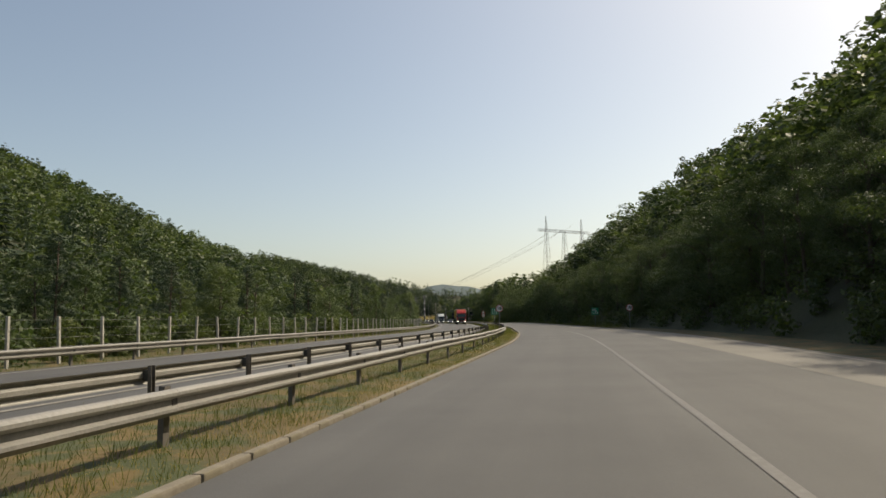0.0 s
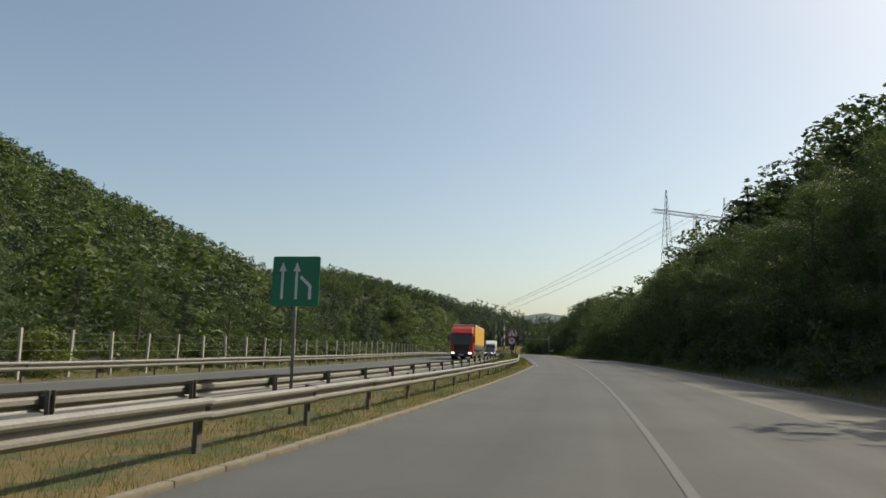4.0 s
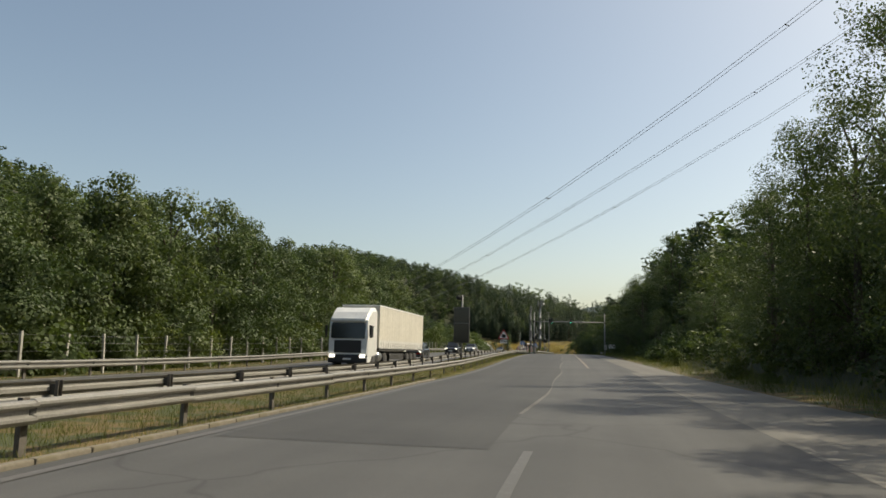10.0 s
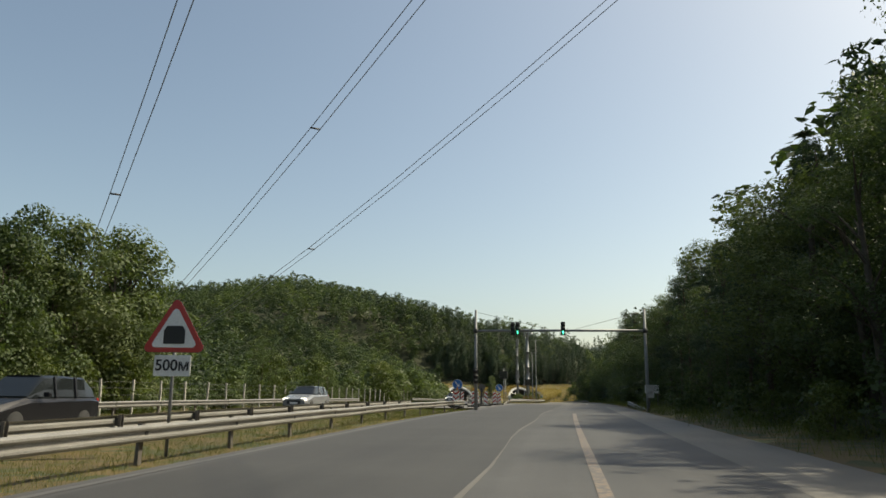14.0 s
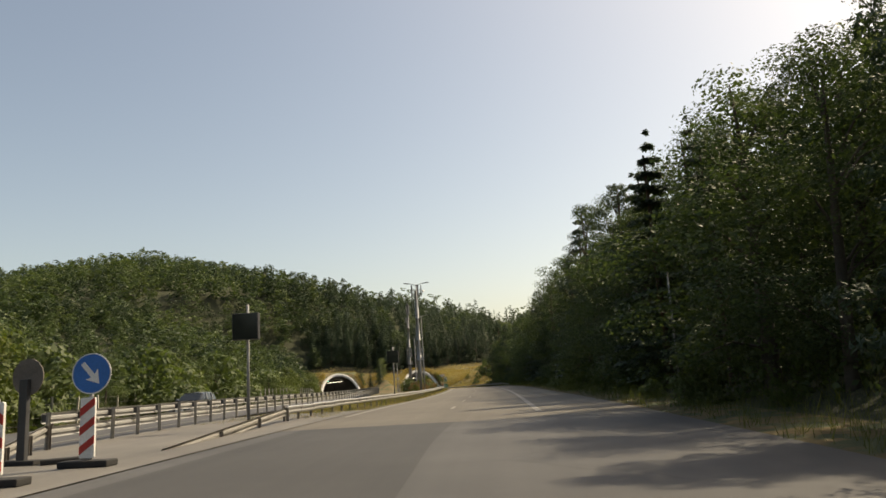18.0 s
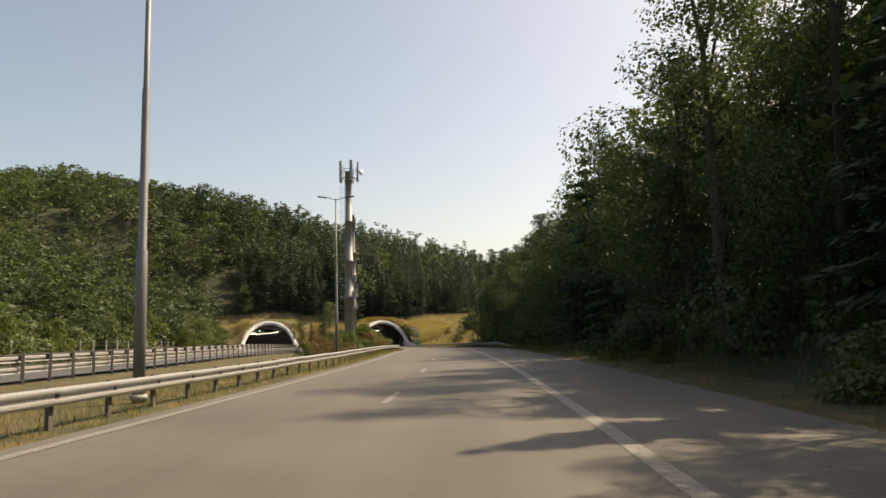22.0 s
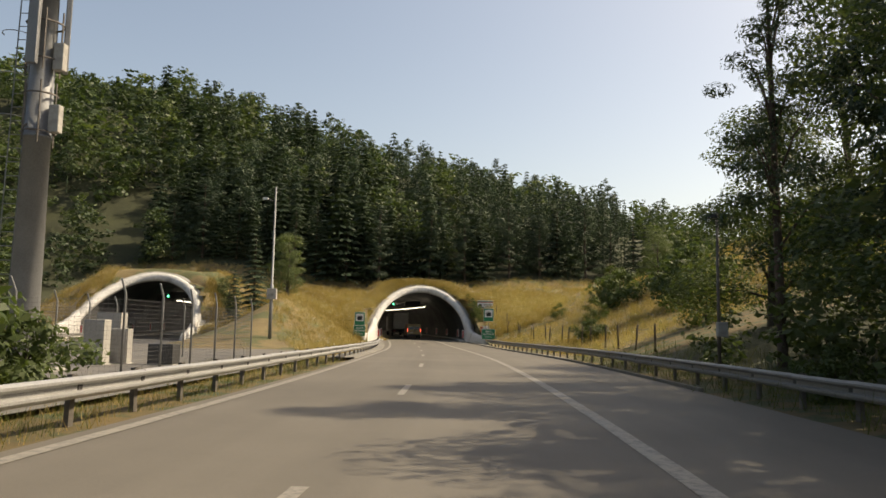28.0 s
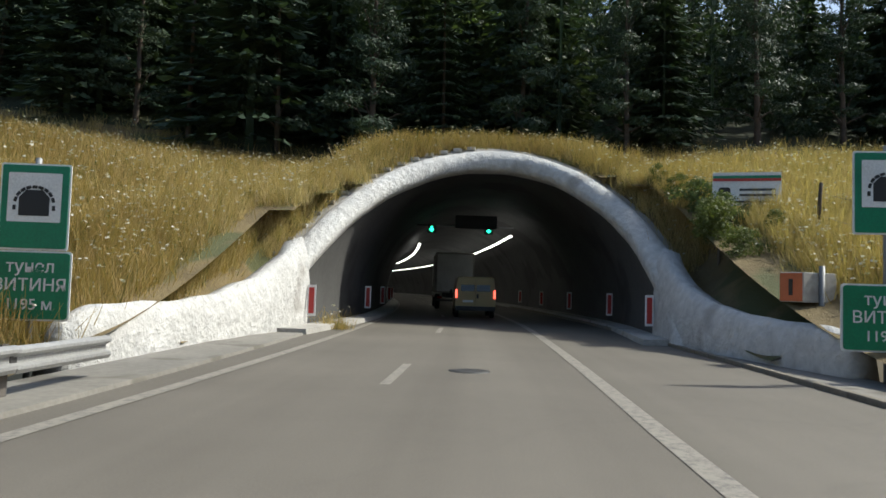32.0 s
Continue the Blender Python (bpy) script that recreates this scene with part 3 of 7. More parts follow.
# ---- guard rails ----
W_PROF = ((.0, .158), (-.035, .15), (-.082, .118), (-.083, .082), (-.004, .034), (-.004, -.034), (-.082, -.062), (-.083, -.098), (-.05, -.146), (0, -.158))


def beam_mesh(name, length, material=GALV):
    """A W-shaped steel beam, its face to -x, along y."""
    verts, faces = [], []
    n = len(W_PROF)
    for y in (0, length):
        for back in (0, .006):
            verts += [(x + back, y, z) for x, z in W_PROF]
    for j in range(n - 1):
        faces.append((j, j + 1, 2 * n + j + 1, 2 * n + j))
        faces.append((n + j + 1, n + j, 3 * n + j, 3 * n + j + 1))
    for y0 in (0, 2 * n):
        for j in range(n - 1):
            faces.append((y0 + j, y0 + n + j, y0 + n + j + 1, y0 + j + 1))
    return link_mesh(name, verts, faces, material)


def post_mesh(height, material=None):
    """A channel-section steel post, open side to the back."""
    bm = bmesh.new()
    join_bm(bm, box_bm(.012, .13, height, 0, (0, 0, height / 2)))
    for y in (-.06, .06):
        join_bm(bm, box_bm(.07, .012, height, 0, (.035, y, height / 2)))
    return from_bm("post", bm, material or GALV_DARK)


BEAM4, BEAM2 = beam_mesh("beam", 4.03), beam_mesh("beam", 2.03)
PALE4, PALE2 = beam_mesh("beam", 4.03, GALV_NEW), beam_mesh("beam", 2.03, GALV_NEW)
POST = post_mesh(.82)
BLOCK = box("spacer_block", .13, .12, .2, BOLT, .01)
BOLT_ME = pipe("bolt", (((-.006, 0, 0), .022), ((.012, 0, 0), .018)), BOLT, 8)


POST_TALL = post_mesh(1.3, GALV)


def guard_rail(label, s0, s1, table, shift, face, gap, top=.62, pale=False, double=False):
    """Posts every gap metres; the beam's face to the right (face 1) or to the left (-1)."""
    root = thing("guard_rail", along(s0, rel(s0, table) + shift), label, "guard rail")
    inv = root.matrix_world.inverted()
    rnd = random.Random(int(s0 * 7 + shift * 10))
    side = Matrix.Rotation(math.pi, 4, "Z") if face > 0 else Matrix.Identity(4)
    beam = (PALE4 if gap > 3 else PALE2) if pale else (BEAM4 if gap > 3 else BEAM2)
    s = s0
    while s < s1 - .1:
        a, b = at(s, rel(s, table) + shift, 0), at(s + gap, rel(s + gap, table) + shift, 0)
        turn = look(a, b) @ Matrix.Rotation(radians(-90), 4, "X")
        lift = Matrix.Translation((0, 0, top - .155 + rnd.uniform(-.012, .012)))
        bm_ = turn @ Matrix.Translation((.10 * face, 0, 0)) @ lift
        if face > 0:
            bm_ = bm_ @ Matrix.Translation((0, gap + .01, 0)) @ Matrix.Rotation(math.pi, 4, "Z")
        part("beam", beam, root, inv @ bm_)
        if double:
            part("beam", beam, root, inv @ turn @ Matrix.Translation((.10 * face, 0, -.4)) @ lift)
        lean = Matrix.Rotation(rnd.uniform(-.03, .03), 4, "X") @ Matrix.Rotation(rnd.uniform(-.02, .02), 4, "Y")
        part("post", POST_TALL if double else POST, root, inv @ turn @ lean @ Matrix.Translation((0, 0, top - (1.29 if double else .80))) @ side)
        part("spacer_block", BLOCK, root, inv @ turn @ Matrix.Translation((.05 * face, 0, top - .155)))
        s += gap
    return root


RAIL_TXT = "weathered galvanised W-beam guard rail on steel posts in the median grass"
guard_rail(RAIL_TXT, -24, 180, RAIL, 0, 1, 4)
guard_rail(RAIL_TXT, 180, 384, RAIL, 0, 1, 4)
guard_rail("weathered W-beam guard rail along the far side of the median", -24, 180, FAR_RAIL, 0, -1, 4)
guard_rail("weathered W-beam guard rail along the far side of the median", 180, 380, FAR_RAIL, 0, -1, 4)
guard_rail("pale galvanised guard rail beside the painted edge line", 427, 540, RAIL, 0, 1, 2, pale=True)
guard_rail("pale galvanised guard rail beside the painted edge line", 540, 641, RAIL, 0, 1, 2, pale=True)
guard_rail("tall pale guard rail of two stacked beams beyond the median", 417, 580, FAR_RAIL, 0, -1, 2, 1.06, True, True)
OPP_L = tuple(v + (0 if i % 2 == 0 else -OPP_W - 1.0) for i, v in enumerate(OPP_R))
guard_rail("galvanised guard rail on the far verge below the trees", -24, 180, OPP_L, 0, 1, 4)
guard_rail("galvanised guard rail on the far verge below the trees", 180, 404, OPP_L, 0, 1, 4)
guard_rail("galvanised guard rail on the far verge before the bushes", 436, 640, OPP_L, 0, 1, 4)
RAIL_R = (540, 6.6, 560, 6.15, 575, 6.25, 607, 6.15, 640, 6.0, 650, 6.0)
guard_rail("dark weathered guard rail along the paved shoulder", 552, 640, RAIL_R, 0, -1, 2, .68)


def flared_end(label, s0, s1, l0, l1, h0, h1):
    """A short rail that dips into the ground."""
    root = thing("guard_rail", along(s0, l0), label, "guard rail")
    inv = root.matrix_world.inverted()
    n = 3
    for i in range(n):
        u, v = i / n, (i + 1) / n
        a, b = at(s0 + (s1 - s0) * u, l0 + (l1 - l0) * u, h0 + (h1 - h0) * u), at(s0 + (s1 - s0) * v, l0 + (l1 - l0) * v, h0 + (h1 - h0) * v)
        d = (b - a).length
        part("beam", BEAM4, root, inv @ look(a, b) @ Matrix.Rotation(radians(-90), 4, "X") @ Matrix.Diagonal((1, (d + .03) / 4.03, 1, 1)))
        part("post", POST, root, inv @ along(s0 + (s1 - s0) * v, l0 + (l1 - l0) * v, h0 + (h1 - h0) * v - .72))
    return root


flared_end("fallen bent guard rail at the edge of the wood", 388, 398, 6.0, 5.2, -.1, .45)
flared_end("fallen bent guard rail at the edge of the wood", 398, 406, 5.2, 6.6, .45, .35)
flared_end("flared end of a guard rail dipping to the shoulder", 541, 552, 8.2, 6.3, -.2, .5)
flared_end("flared start of the pale guard rail", 414.5, 427, -8.3, -8.75, -.1, .42)
flared_end("bent flared start of the two-sided guard rail", 411.5, 417, -11.0, -12.9, .1, .58)

# ---- fence of concrete posts and wire along the far verge ----
FPOST = box("fence_post", .12, .12, 2.1, CONCRETE, .015, (0, 0, 1.0))
fence = thing("wire_fence", along(0, -20), "wire fence on pale concrete posts before the trees", "fence")
f_inv = fence.matrix_world.inverted()
FENCE_L = tuple(v + (0 if i % 2 == 0 else -OPP_W - 4.6) for i, v in enumerate(OPP_R))
for s in np.arange(-20, 560, 3.0):
    part("fence_post", FPOST, fence, f_inv @ grounded(s, rel(s, FENCE_L), random.uniform(-8, 8)) @ Matrix.Rotation(random.uniform(-.05, .05), 4, "Y"))
for s in np.arange(-20, 557, 3.0):
    if 404 < s < 430:
        continue
    bmw = bmesh.new()
    a, b = spot(s, rel(s, FENCE_L)), spot(s + 3, rel(s + 3, FENCE_L))
    for h in (.35, .75, 1.15, 1.55, 1.9):
        join_bm(bmw, tube_bm(((a + Vector((0, 0, h)), .008), (b + Vector((0, 0, h)), .008)), 4, False))
    part("wire", from_bm("wire", bmw, WIRE), fence, f_inv)

# ---- trees ----


def leaves(rng, centres, radii, count, size, flat=.35, up=.4, shape=(1.0, .6)):
    """Rhombic leaf sprays round clump centres: corners as an array (n, 4, 3)."""
    which = rng.choice(len(centres), count, p=radii ** 2 / (radii ** 2).sum())
    d = rng.normal(size=(count, 3))
    d /= np.linalg.norm(d, axis=1)[:, None]
    r = radii[which] * rng.uniform(.62, 1.12, count)
    c = centres[which] + d * r[:, None] * np.array((1, 1, 1 - flat))
    nrm = d * 1.1 + rng.normal(size=(count, 3)) * .5 + np.array((0, 0, up))
    nrm /= np.linalg.norm(nrm, axis=1)[:, None]
    u = np.cross(nrm, rng.normal(size=(count, 3)))
    u /= np.linalg.norm(u, axis=1)[:, None]
    v = np.cross(nrm, u)
    s = (size * rng.uniform(.55, 1.35, count))[:, None]
    fold = nrm * s * rng.uniform(-.3, .3, (count, 1))
    return np.stack([c - u * s * shape[0], c - v * s * shape[1] + fold, c + u * s * shape[0], c + v * s * shape[1] + fold], 1)


def crown_broad(rng, h, r, clumps, low=.28):
    """Clump centres of a broad crown, uneven, open in places."""
    cs, rs = [], []
    for i in range(clumps):
        z = low + (1 - low) * (i + rng.random()) / clumps
        wide = math.sin(math.pi * min(1, .12 + .86 * ((z - low) / (1 - low)) ** .8)) ** .65
        a, q = rng.random() * 6.283, r * wide * rng.uniform(.25, .95)
        cs.append((q * math.cos(a), q * math.sin(a), z * h * .96))
        rs.append(r * rng.uniform(.26, .46) * (1.05 - .4 * (z - low)))
    return np.array(cs), np.array(rs)


def crown_pine(rng, h, r, clumps, low=.38):
    cs, rs = [], []
    for i in range(clumps):
        z = low + (1 - low) * ((i + rng.random()) / clumps) ** .9
        wide = (1 - (z - low) / (1 - low)) ** .7 * .9 + .12
        a, q = rng.random() * 6.283, r * wide * rng.uniform(.2, 1.0)
        cs.append((q * math.cos(a), q * math.sin(a), z * h))
        rs.append(r * rng.uniform(.20, .34) * (.6 + .4 * wide))
    return np.array(cs), np.array(rs)


def spruce_leaves(rng, h, r, count, size):
    """Drooping boughs in whorls, each a row of narrow sprays."""
    z = 1 - rng.random(count) ** .6 * .93
    tier = np.round(z * 17) / 17
    a = rng.random(count) * 6.283
    lim = r * (1 - tier) ** .85 * (.75 + .25 * np.sin(a * 5 + tier * 40)) + .08
    q = lim * rng.uniform(.15, 1.0, count) ** .7
    zz = h * tier - q * .28 + rng.normal(size=count) * .05
    c = np.stack([q * np.cos(a), q * np.sin(a), zz + .3], 1)
    u = np.stack([np.cos(a), np.sin(a), -.38 + rng.normal(size=count) * .2], 1)
    u /= np.linalg.norm(u, axis=1)[:, None]
    v = np.cross(u, np.array((0, 0, 1.0)) + rng.normal(size=(count, 3)) * .35)
    v /= np.linalg.norm(v, axis=1)[:, None]
    s = (size * rng.uniform(.6, 1.3, count))[:, None]
    sag = np.array((0, 0, -1.0)) * s * .15
    return np.stack([c - u * s, c - v * s * .4 + sag, c + u * s, c + v * s * .4 + sag], 1)


def quads_mesh(name, quads, material):
    n = len(quads)
    me = bpy.data.meshes.new(name)
    me.vertices.add(4 * n)
    me.vertices.foreach_set("co", np.asarray(quads, dtype=np.float32).ravel())
    me.loops.add(4 * n)
    me.loops.foreach_set("vertex_index", np.arange(4 * n, dtype=np.int32))
    me.polygons.add(n)
    me.polygons.foreach_set("loop_start", np.arange(0, 4 * n, 4, dtype=np.int32))
    me.polygons.foreach_set("loop_total", np.full(n, 4, dtype=np.int32))
    for m in material if isinstance(material, (list, tuple)) else (material,):
        me.materials.append(m)
    me.update(calc_edges=True)
    return me


def trunk_mesh(rng, h, r0, centres, limbs, material, reach=.8):
    bm = bmesh.new()
    lean = rng.normal(size=2) * .02 * h
    pts = [((lean[0] * u, lean[1] * u, h * reach * u - .3), r0 * (1 - .8 * u) + .02) for u in (0, .06, .3, .6, 1)]
    join_bm(bm, tube_bm(pts, 8, False))
    order = rng.permutation(len(centres))[:limbs]
    for i in order:
        c = Vector(centres[i])
        base = max(.12 * h, min(h * reach * .9, c.z - .16 * h))
        u = base / (h * reach)
        b = Vector((lean[0] * u, lean[1] * u, base))
        mid = b.lerp(c, .5) + Vector((0, 0, .03 * h))
        join_bm(bm, tube_bm(((b, r0 * .32), (mid, r0 * .2), (c, r0 * .07)), 5, False))
    return from_bm("trunk", bm, material, True)


def kinds_of_tree():
    """The trees that stand near the road: name, trunk, crown, height."""
    out = {"broad": [], "light": [], "oak": [], "pine": [], "spruce": [], "bush": [], "dry_bush": []}
    for i, (kind, h, r, mat_, cl) in enumerate((("broad", 13, 3.6, LEAF, 46), ("broad", 15, 4.0, LEAF, 52), ("broad", 11, 3.4, LEAF, 40), ("broad", 16, 3.3, LEAF, 50), ("light", 12, 3.5, LEAF_B, 44), ("light", 10, 3.0, LEAF_B, 38))):
        rng = np.random.default_rng(20 + i)
        cs, rs = crown_broad(rng, h, r, cl - 6, .06 if i % 2 == 0 else .12)
        quads = leaves(rng, cs, rs, 19000, .063)
        out[kind].append((trunk_mesh(rng, h, .2, cs, 12, BARK), quads_mesh("crown", quads, mat_), h))
    for i, (h, r, mat_) in enumerate(((12, 3.9, LEAF), (13, 4.1, LEAF), (11, 3.8, LEAF_B), (12, 3.6, LEAF))):
        rng = np.random.default_rng(30 + i)
        cs, rs = crown_broad(rng, h, r, 46, .03)
        quads = leaves(rng, cs, rs * 1.08, 11000, .125)
        out["oak"].append((trunk_mesh(rng, h, .22, cs, 12, BARK), quads_mesh("crown", quads, mat_), h))
    rng = np.random.default_rng(66)
    cs, rs = crown_broad(rng, 2.4, 1.6, 22, .05)
    out["dry_bush"].append((trunk_mesh(rng, 2.4, .05, cs, 14, BARK, .5), quads_mesh("crown", leaves(rng, cs, rs, 2600, .08, .35, .4, (1.0, .4)), DEAD), 2.4))
    for i, (h, r) in enumerate(((15, 3.3), (17, 3.5), (13, 3.3))):
        rng = np.random.default_rng(40 + i)
        cs, rs = crown_pine(rng, h, r, 58, (.2, .26, .08)[i])
        quads = leaves(rng, cs, rs, 10500, .125, .6, .5, (1.0, .26))
        out["pine"].append((trunk_mesh(rng, h, .19, cs, 16, BARK_PINE, .97), quads_mesh("crown", quads, NEEDLE), h))
    for i, (h, r) in enumerate(((15, 2.9), (11, 2.6))):
        rng = np.random.default_rng(50 + i)
        quads = spruce_leaves(rng, h, r, 11500, .145)
        out["spruce"].append((trunk_mesh(rng, h, .16, np.zeros((0, 3)), 0, BARK_PINE, .95), quads_mesh("crown", quads, NEEDLE), h))
    for i, (h, r, mat_) in enumerate(((2.6, 1.7, BUSH), (2.0, 1.5, LEAF_B), (3.6, 1.9, BUSH))):
        rng = np.random.default_rng(60 + i)
        cs, rs = crown_broad(rng, h, r, 26, .05)
        quads = leaves(rng, cs, rs, 3000, .085)
        out["bush"].append((trunk_mesh(rng, h, .05, cs, 14, BARK, .5), quads_mesh("crown", quads, mat_), h))
    return out


TREES = kinds_of_tree()
TREE_TXT = {"broad": ("deciduous_tree", "leafy dark green broadleaf tree at the wood's edge", "tree"), "light": ("deciduous_tree", "leafy light green broadleaf tree beside the road", "tree"), "oak": ("oak_tree", "full-crowned green oak behind the fence on the far verge", "tree"), "dry_bush": ("bush", "dry brown bush among the median weeds", "bush"), "pine": ("pine_tree", "tall dark green pine with a bare lower trunk", "tree"),
            "spruce": ("spruce_tree", "slender dark spruce with drooping boughs", "tree"), "bush": ("bush", "rounded green bush on the dry grassy verge", "bush")}


def plant(kind, s, l, height, which=None, label="", group=""):
    pick = which if which is not None else random.randrange(len(TREES[kind]))
    trunk, crown, h = TREES[kind][pick]
    k = height / h
    wide = 1.35 if kind in ("broad", "light") and height < 11 else 1.0
    name, text, cat = TREE_TXT[kind]
    m = Matrix.Translation(spot(s, l, -.1)) @ Matrix.Rotation(random.uniform(0, 6.283), 4, "Z") @ Matrix.Rotation(random.gauss(0, .02), 4, "X") @ Matrix.Diagonal((k * wide * random.uniform(.88, 1.15), k * wide * random.uniform(.88, 1.15), k, 1))
    root = new(name)
    root.matrix_world = m
    tagged(root, label or text, cat, group)
    part("stem" if "bush" in kind else "trunk", trunk, root)
    part("crown", crown, root)
    return root


def far_protos():
    """Coarser trees for woods farther off: corners (n, 4, 3) and material index."""
    out = {"broad": [], "pine": [], "spruce": []}
    for i in range(4):
        rng = np.random.default_rng(80 + i)
        cs, rs = crown_broad(rng, 11, 3.6, 22, .1)
        out["broad"].append(leaves(rng, cs, rs * 1.05, 270, .45))
    for i in range(3):
        rng = np.random.default_rng(90 + i)
        cs, rs = crown_pine(rng, 14, 3.7, 30, .08)
        q = leaves(rng, cs, rs * 1.1, 200, .55, .6, .5, (1.0, .4))
        a = rng.random() * 3
        d = np.array((math.cos(a), math.sin(a), 0)) * .12
        stem = np.array([[-d, d, d * .5 + (0, 0, 13), -d * .5 + (0, 0, 13)]])
        out["pine"].append(np.concatenate([q, stem]))
    for i in range(2):
        rng = np.random.default_rng(95 + i)
        out["spruce"].append(spruce_leaves(rng, 13, 3.1, 220, .62))
    return out


def open_protos():
    """Trees of middle fineness for the slopes that the road passes at some distance."""
    out = {"broad": [], "pine": [], "spruce": []}
    for i in range(4):
        rng = np.random.default_rng(280 + i)
        cs, rs = crown_broad(rng, 11, 3.3, 24, .1)
        out["broad"].append(leaves(rng, cs, rs, 540, .30))
    for i in range(3):
        rng = np.random.default_rng(290 + i)
        cs, rs = crown_pine(rng, 14, 3.6, 36, (.08, .16, .24)[i])
        q = leaves(rng, cs, rs, 480, .36, .6, .5, (1.0, .36))
        d = np.array((.13, .04, 0))
        out["pine"].append(np.concatenate([q, np.array([[-d, d, d * .4 + (0, 0, 13.4), -d * .4 + (0, 0, 13.4)]])]))
    rng = np.random.default_rng(295)
    out["spruce"].append(spruce_leaves(rng, 13, 3.1, 480, .5))
    return out


def mid_protos():
    out = {"broad": [], "pine": [], "spruce": []}
    for i in range(4):
        rng = np.random.default_rng(180 + i)
        cs, rs = crown_broad(rng, 11, 3.3, 27, .1)
        out["broad"].append(leaves(rng, cs, rs, 1500, .205))
    for i in range(3):
        rng = np.random.default_rng(190 + i)
        cs, rs = crown_pine(rng, 14, 3.8, 48, (.08, .16, .24)[i])
        q = leaves(rng, cs, rs, 1200, .26, .6, .5, (1.0, .32))
        stems = []
        for a in (0, 1.57):
            d = np.array((math.cos(a), math.sin(a), 0)) * .15
            stems.append([-d, d, d * .4 + (0, 0, 13.4), -d * .4 + (0, 0, 13.4)])
        out["pine"].append(np.concatenate([q, np.array(stems)]))
    for i, (wide, n_) in enumerate(((3.2, 1300), (3.7, 1500), (2.7, 1200))):
        rng = np.random.default_rng(195 + i * 7)
        q = spruce_leaves(rng, 13, wide, n_, .36)
        d = np.array((.16, .05, 0))
        out["spruce"].append(np.concatenate([q, np.array([[-d, d, d * .4 + (0, 0, 12.4), -d * .4 + (0, 0, 12.4)]])]))
    out["bush"] = []
    for i in range(3):
        rng = np.random.default_rng(198 + i)
        cs, rs = crown_broad(rng, 3, 1.7, 16, .04)
        out["bush"].append(leaves(rng, cs, rs, 360, .15))
    return out


FAR, OPEN, MID = far_protos(), open_protos(), mid_protos()


def wood(name, label, places, mats, protos=None):
    """Many trees as one stand: rows of (kind, point, height, material index)."""
    rng = np.random.default_rng(len(places))
    blocks, idx = [], []
    base_h = {"bush": 3.0, "broad": 11.0, "pine": 14.0, "spruce": 13.0}
    for kind, p, h, mi in places:
        q = (protos or FAR)[kind][rng.integers(len((protos or FAR)[kind]))]
        a, k = rng.random() * 6.283, h / base_h[kind]
        w = k * rng.uniform(.9, 1.2) * (1.4 if kind == "broad" else 1.0)
        c, s_ = math.cos(a) * w, math.sin(a) * w
        x, y = q[..., 0] * c - q[..., 1] * s_ + p[0], q[..., 0] * s_ + q[..., 1] * c + p[1]
        blocks.append(np.stack([x, y, q[..., 2] * k + p[2]], -1))
        idx.append(np.full(len(q), mi, dtype=np.int32))
    me = quads_mesh(name, np.concatenate(blocks), mats)
    me.polygons.foreach_set("material_index", np.concatenate(idx))
    tagged(new(name, me), label, "trees", "", "stuff")


WOOD_MATS = (LEAF, LEAF_B, NEEDLE, LEAF_D)


def pick_kind(rng, pine, spruce=.03):
    q = rng.random()
    if pine < 0:
        return "bush", (0 if rng.random() < .45 else 1)
    if q < pine:
        return "pine", 2
    if q < pine + spruce:
        return "spruce", 2
    return "broad", int(rng.choice((0, 1, 3), p=(.42, .26, .32)))


def scatter(rng, s0, s1, l0, l1, gap, pine, height, keep=None, spruce=.03):
    out = []
    s = s0
    while s < s1:
        l = l0
        while l < l1:
            ss, ll = s + rng.uniform(-.5, .5) * gap, l + rng.uniform(-.5, .5) * gap
            if keep is None or keep(ss, ll):
                kind, mi = pick_kind(rng, pine(ss, ll) if callable(pine) else pine, spruce)
                out.append((kind, spot(ss, ll, -.4), (height(ss, ll) if callable(height) else height) * (rng.uniform(.62, 1.0) if rng.random() < .55 else rng.uniform(.95, 1.32)), mi))
            l += gap
        s += gap
    return out


def low_bank(s, l):
    """Tree heights on the bank: a low scrubby stretch lies between the tall stands."""
    return float(np.interp(s, (-40, 285, 298, 306, 332, 346), (10, 10, 8.5, 5, 5, 9.5)))


rng = np.random.default_rng(5)
wood("roadside_wood", "dense broadleaf wood at the foot of the steep bank", scatter(rng, -20, 345, 13, 27, 4.4, .12, low_bank, lambda s, l: l > rel(s, FOOT_R) + (4.0 if 296 < s < 340 else 7.4)), WOOD_MATS, MID)
wood("roadside_wood", "dense dark mixed wood behind the roadside trees", scatter(rng, 345, 588, 15.6, 24, 4.3, .45, 13.0), WOOD_MATS, MID)
wood("roadside_wood", "pine wood just above the tunnel mouth", scatter(rng, 663, 690, -34, 36, 3.3, .3, lambda s, l: 11.5 if l < 6 else 9.0, lambda s, l: s > 664 + .12 * abs(l), .64), WOOD_MATS, MID)
wood("undergrowth", "low green shrubs at the foot of the wooded bank", scatter(rng, -16, 592, 4.5, 15.5, 2.3, -1, 2.3, lambda s, l: rel(s, FOOT_R) + .1 < l < rel(s, FOOT_R) + 3.2 and not 391 < s < 404), WOOD_MATS, MID)
wood("undergrowth", "low shrubs and scrub below the trees of the far verge", scatter(rng, 0, 380, -34, -18, 2.6, -1, 2.6, lambda s, l: rel(s, FENCE_L) - 7.0 < l < rel(s, FENCE_L) - 1.2), WOOD_MATS, MID)
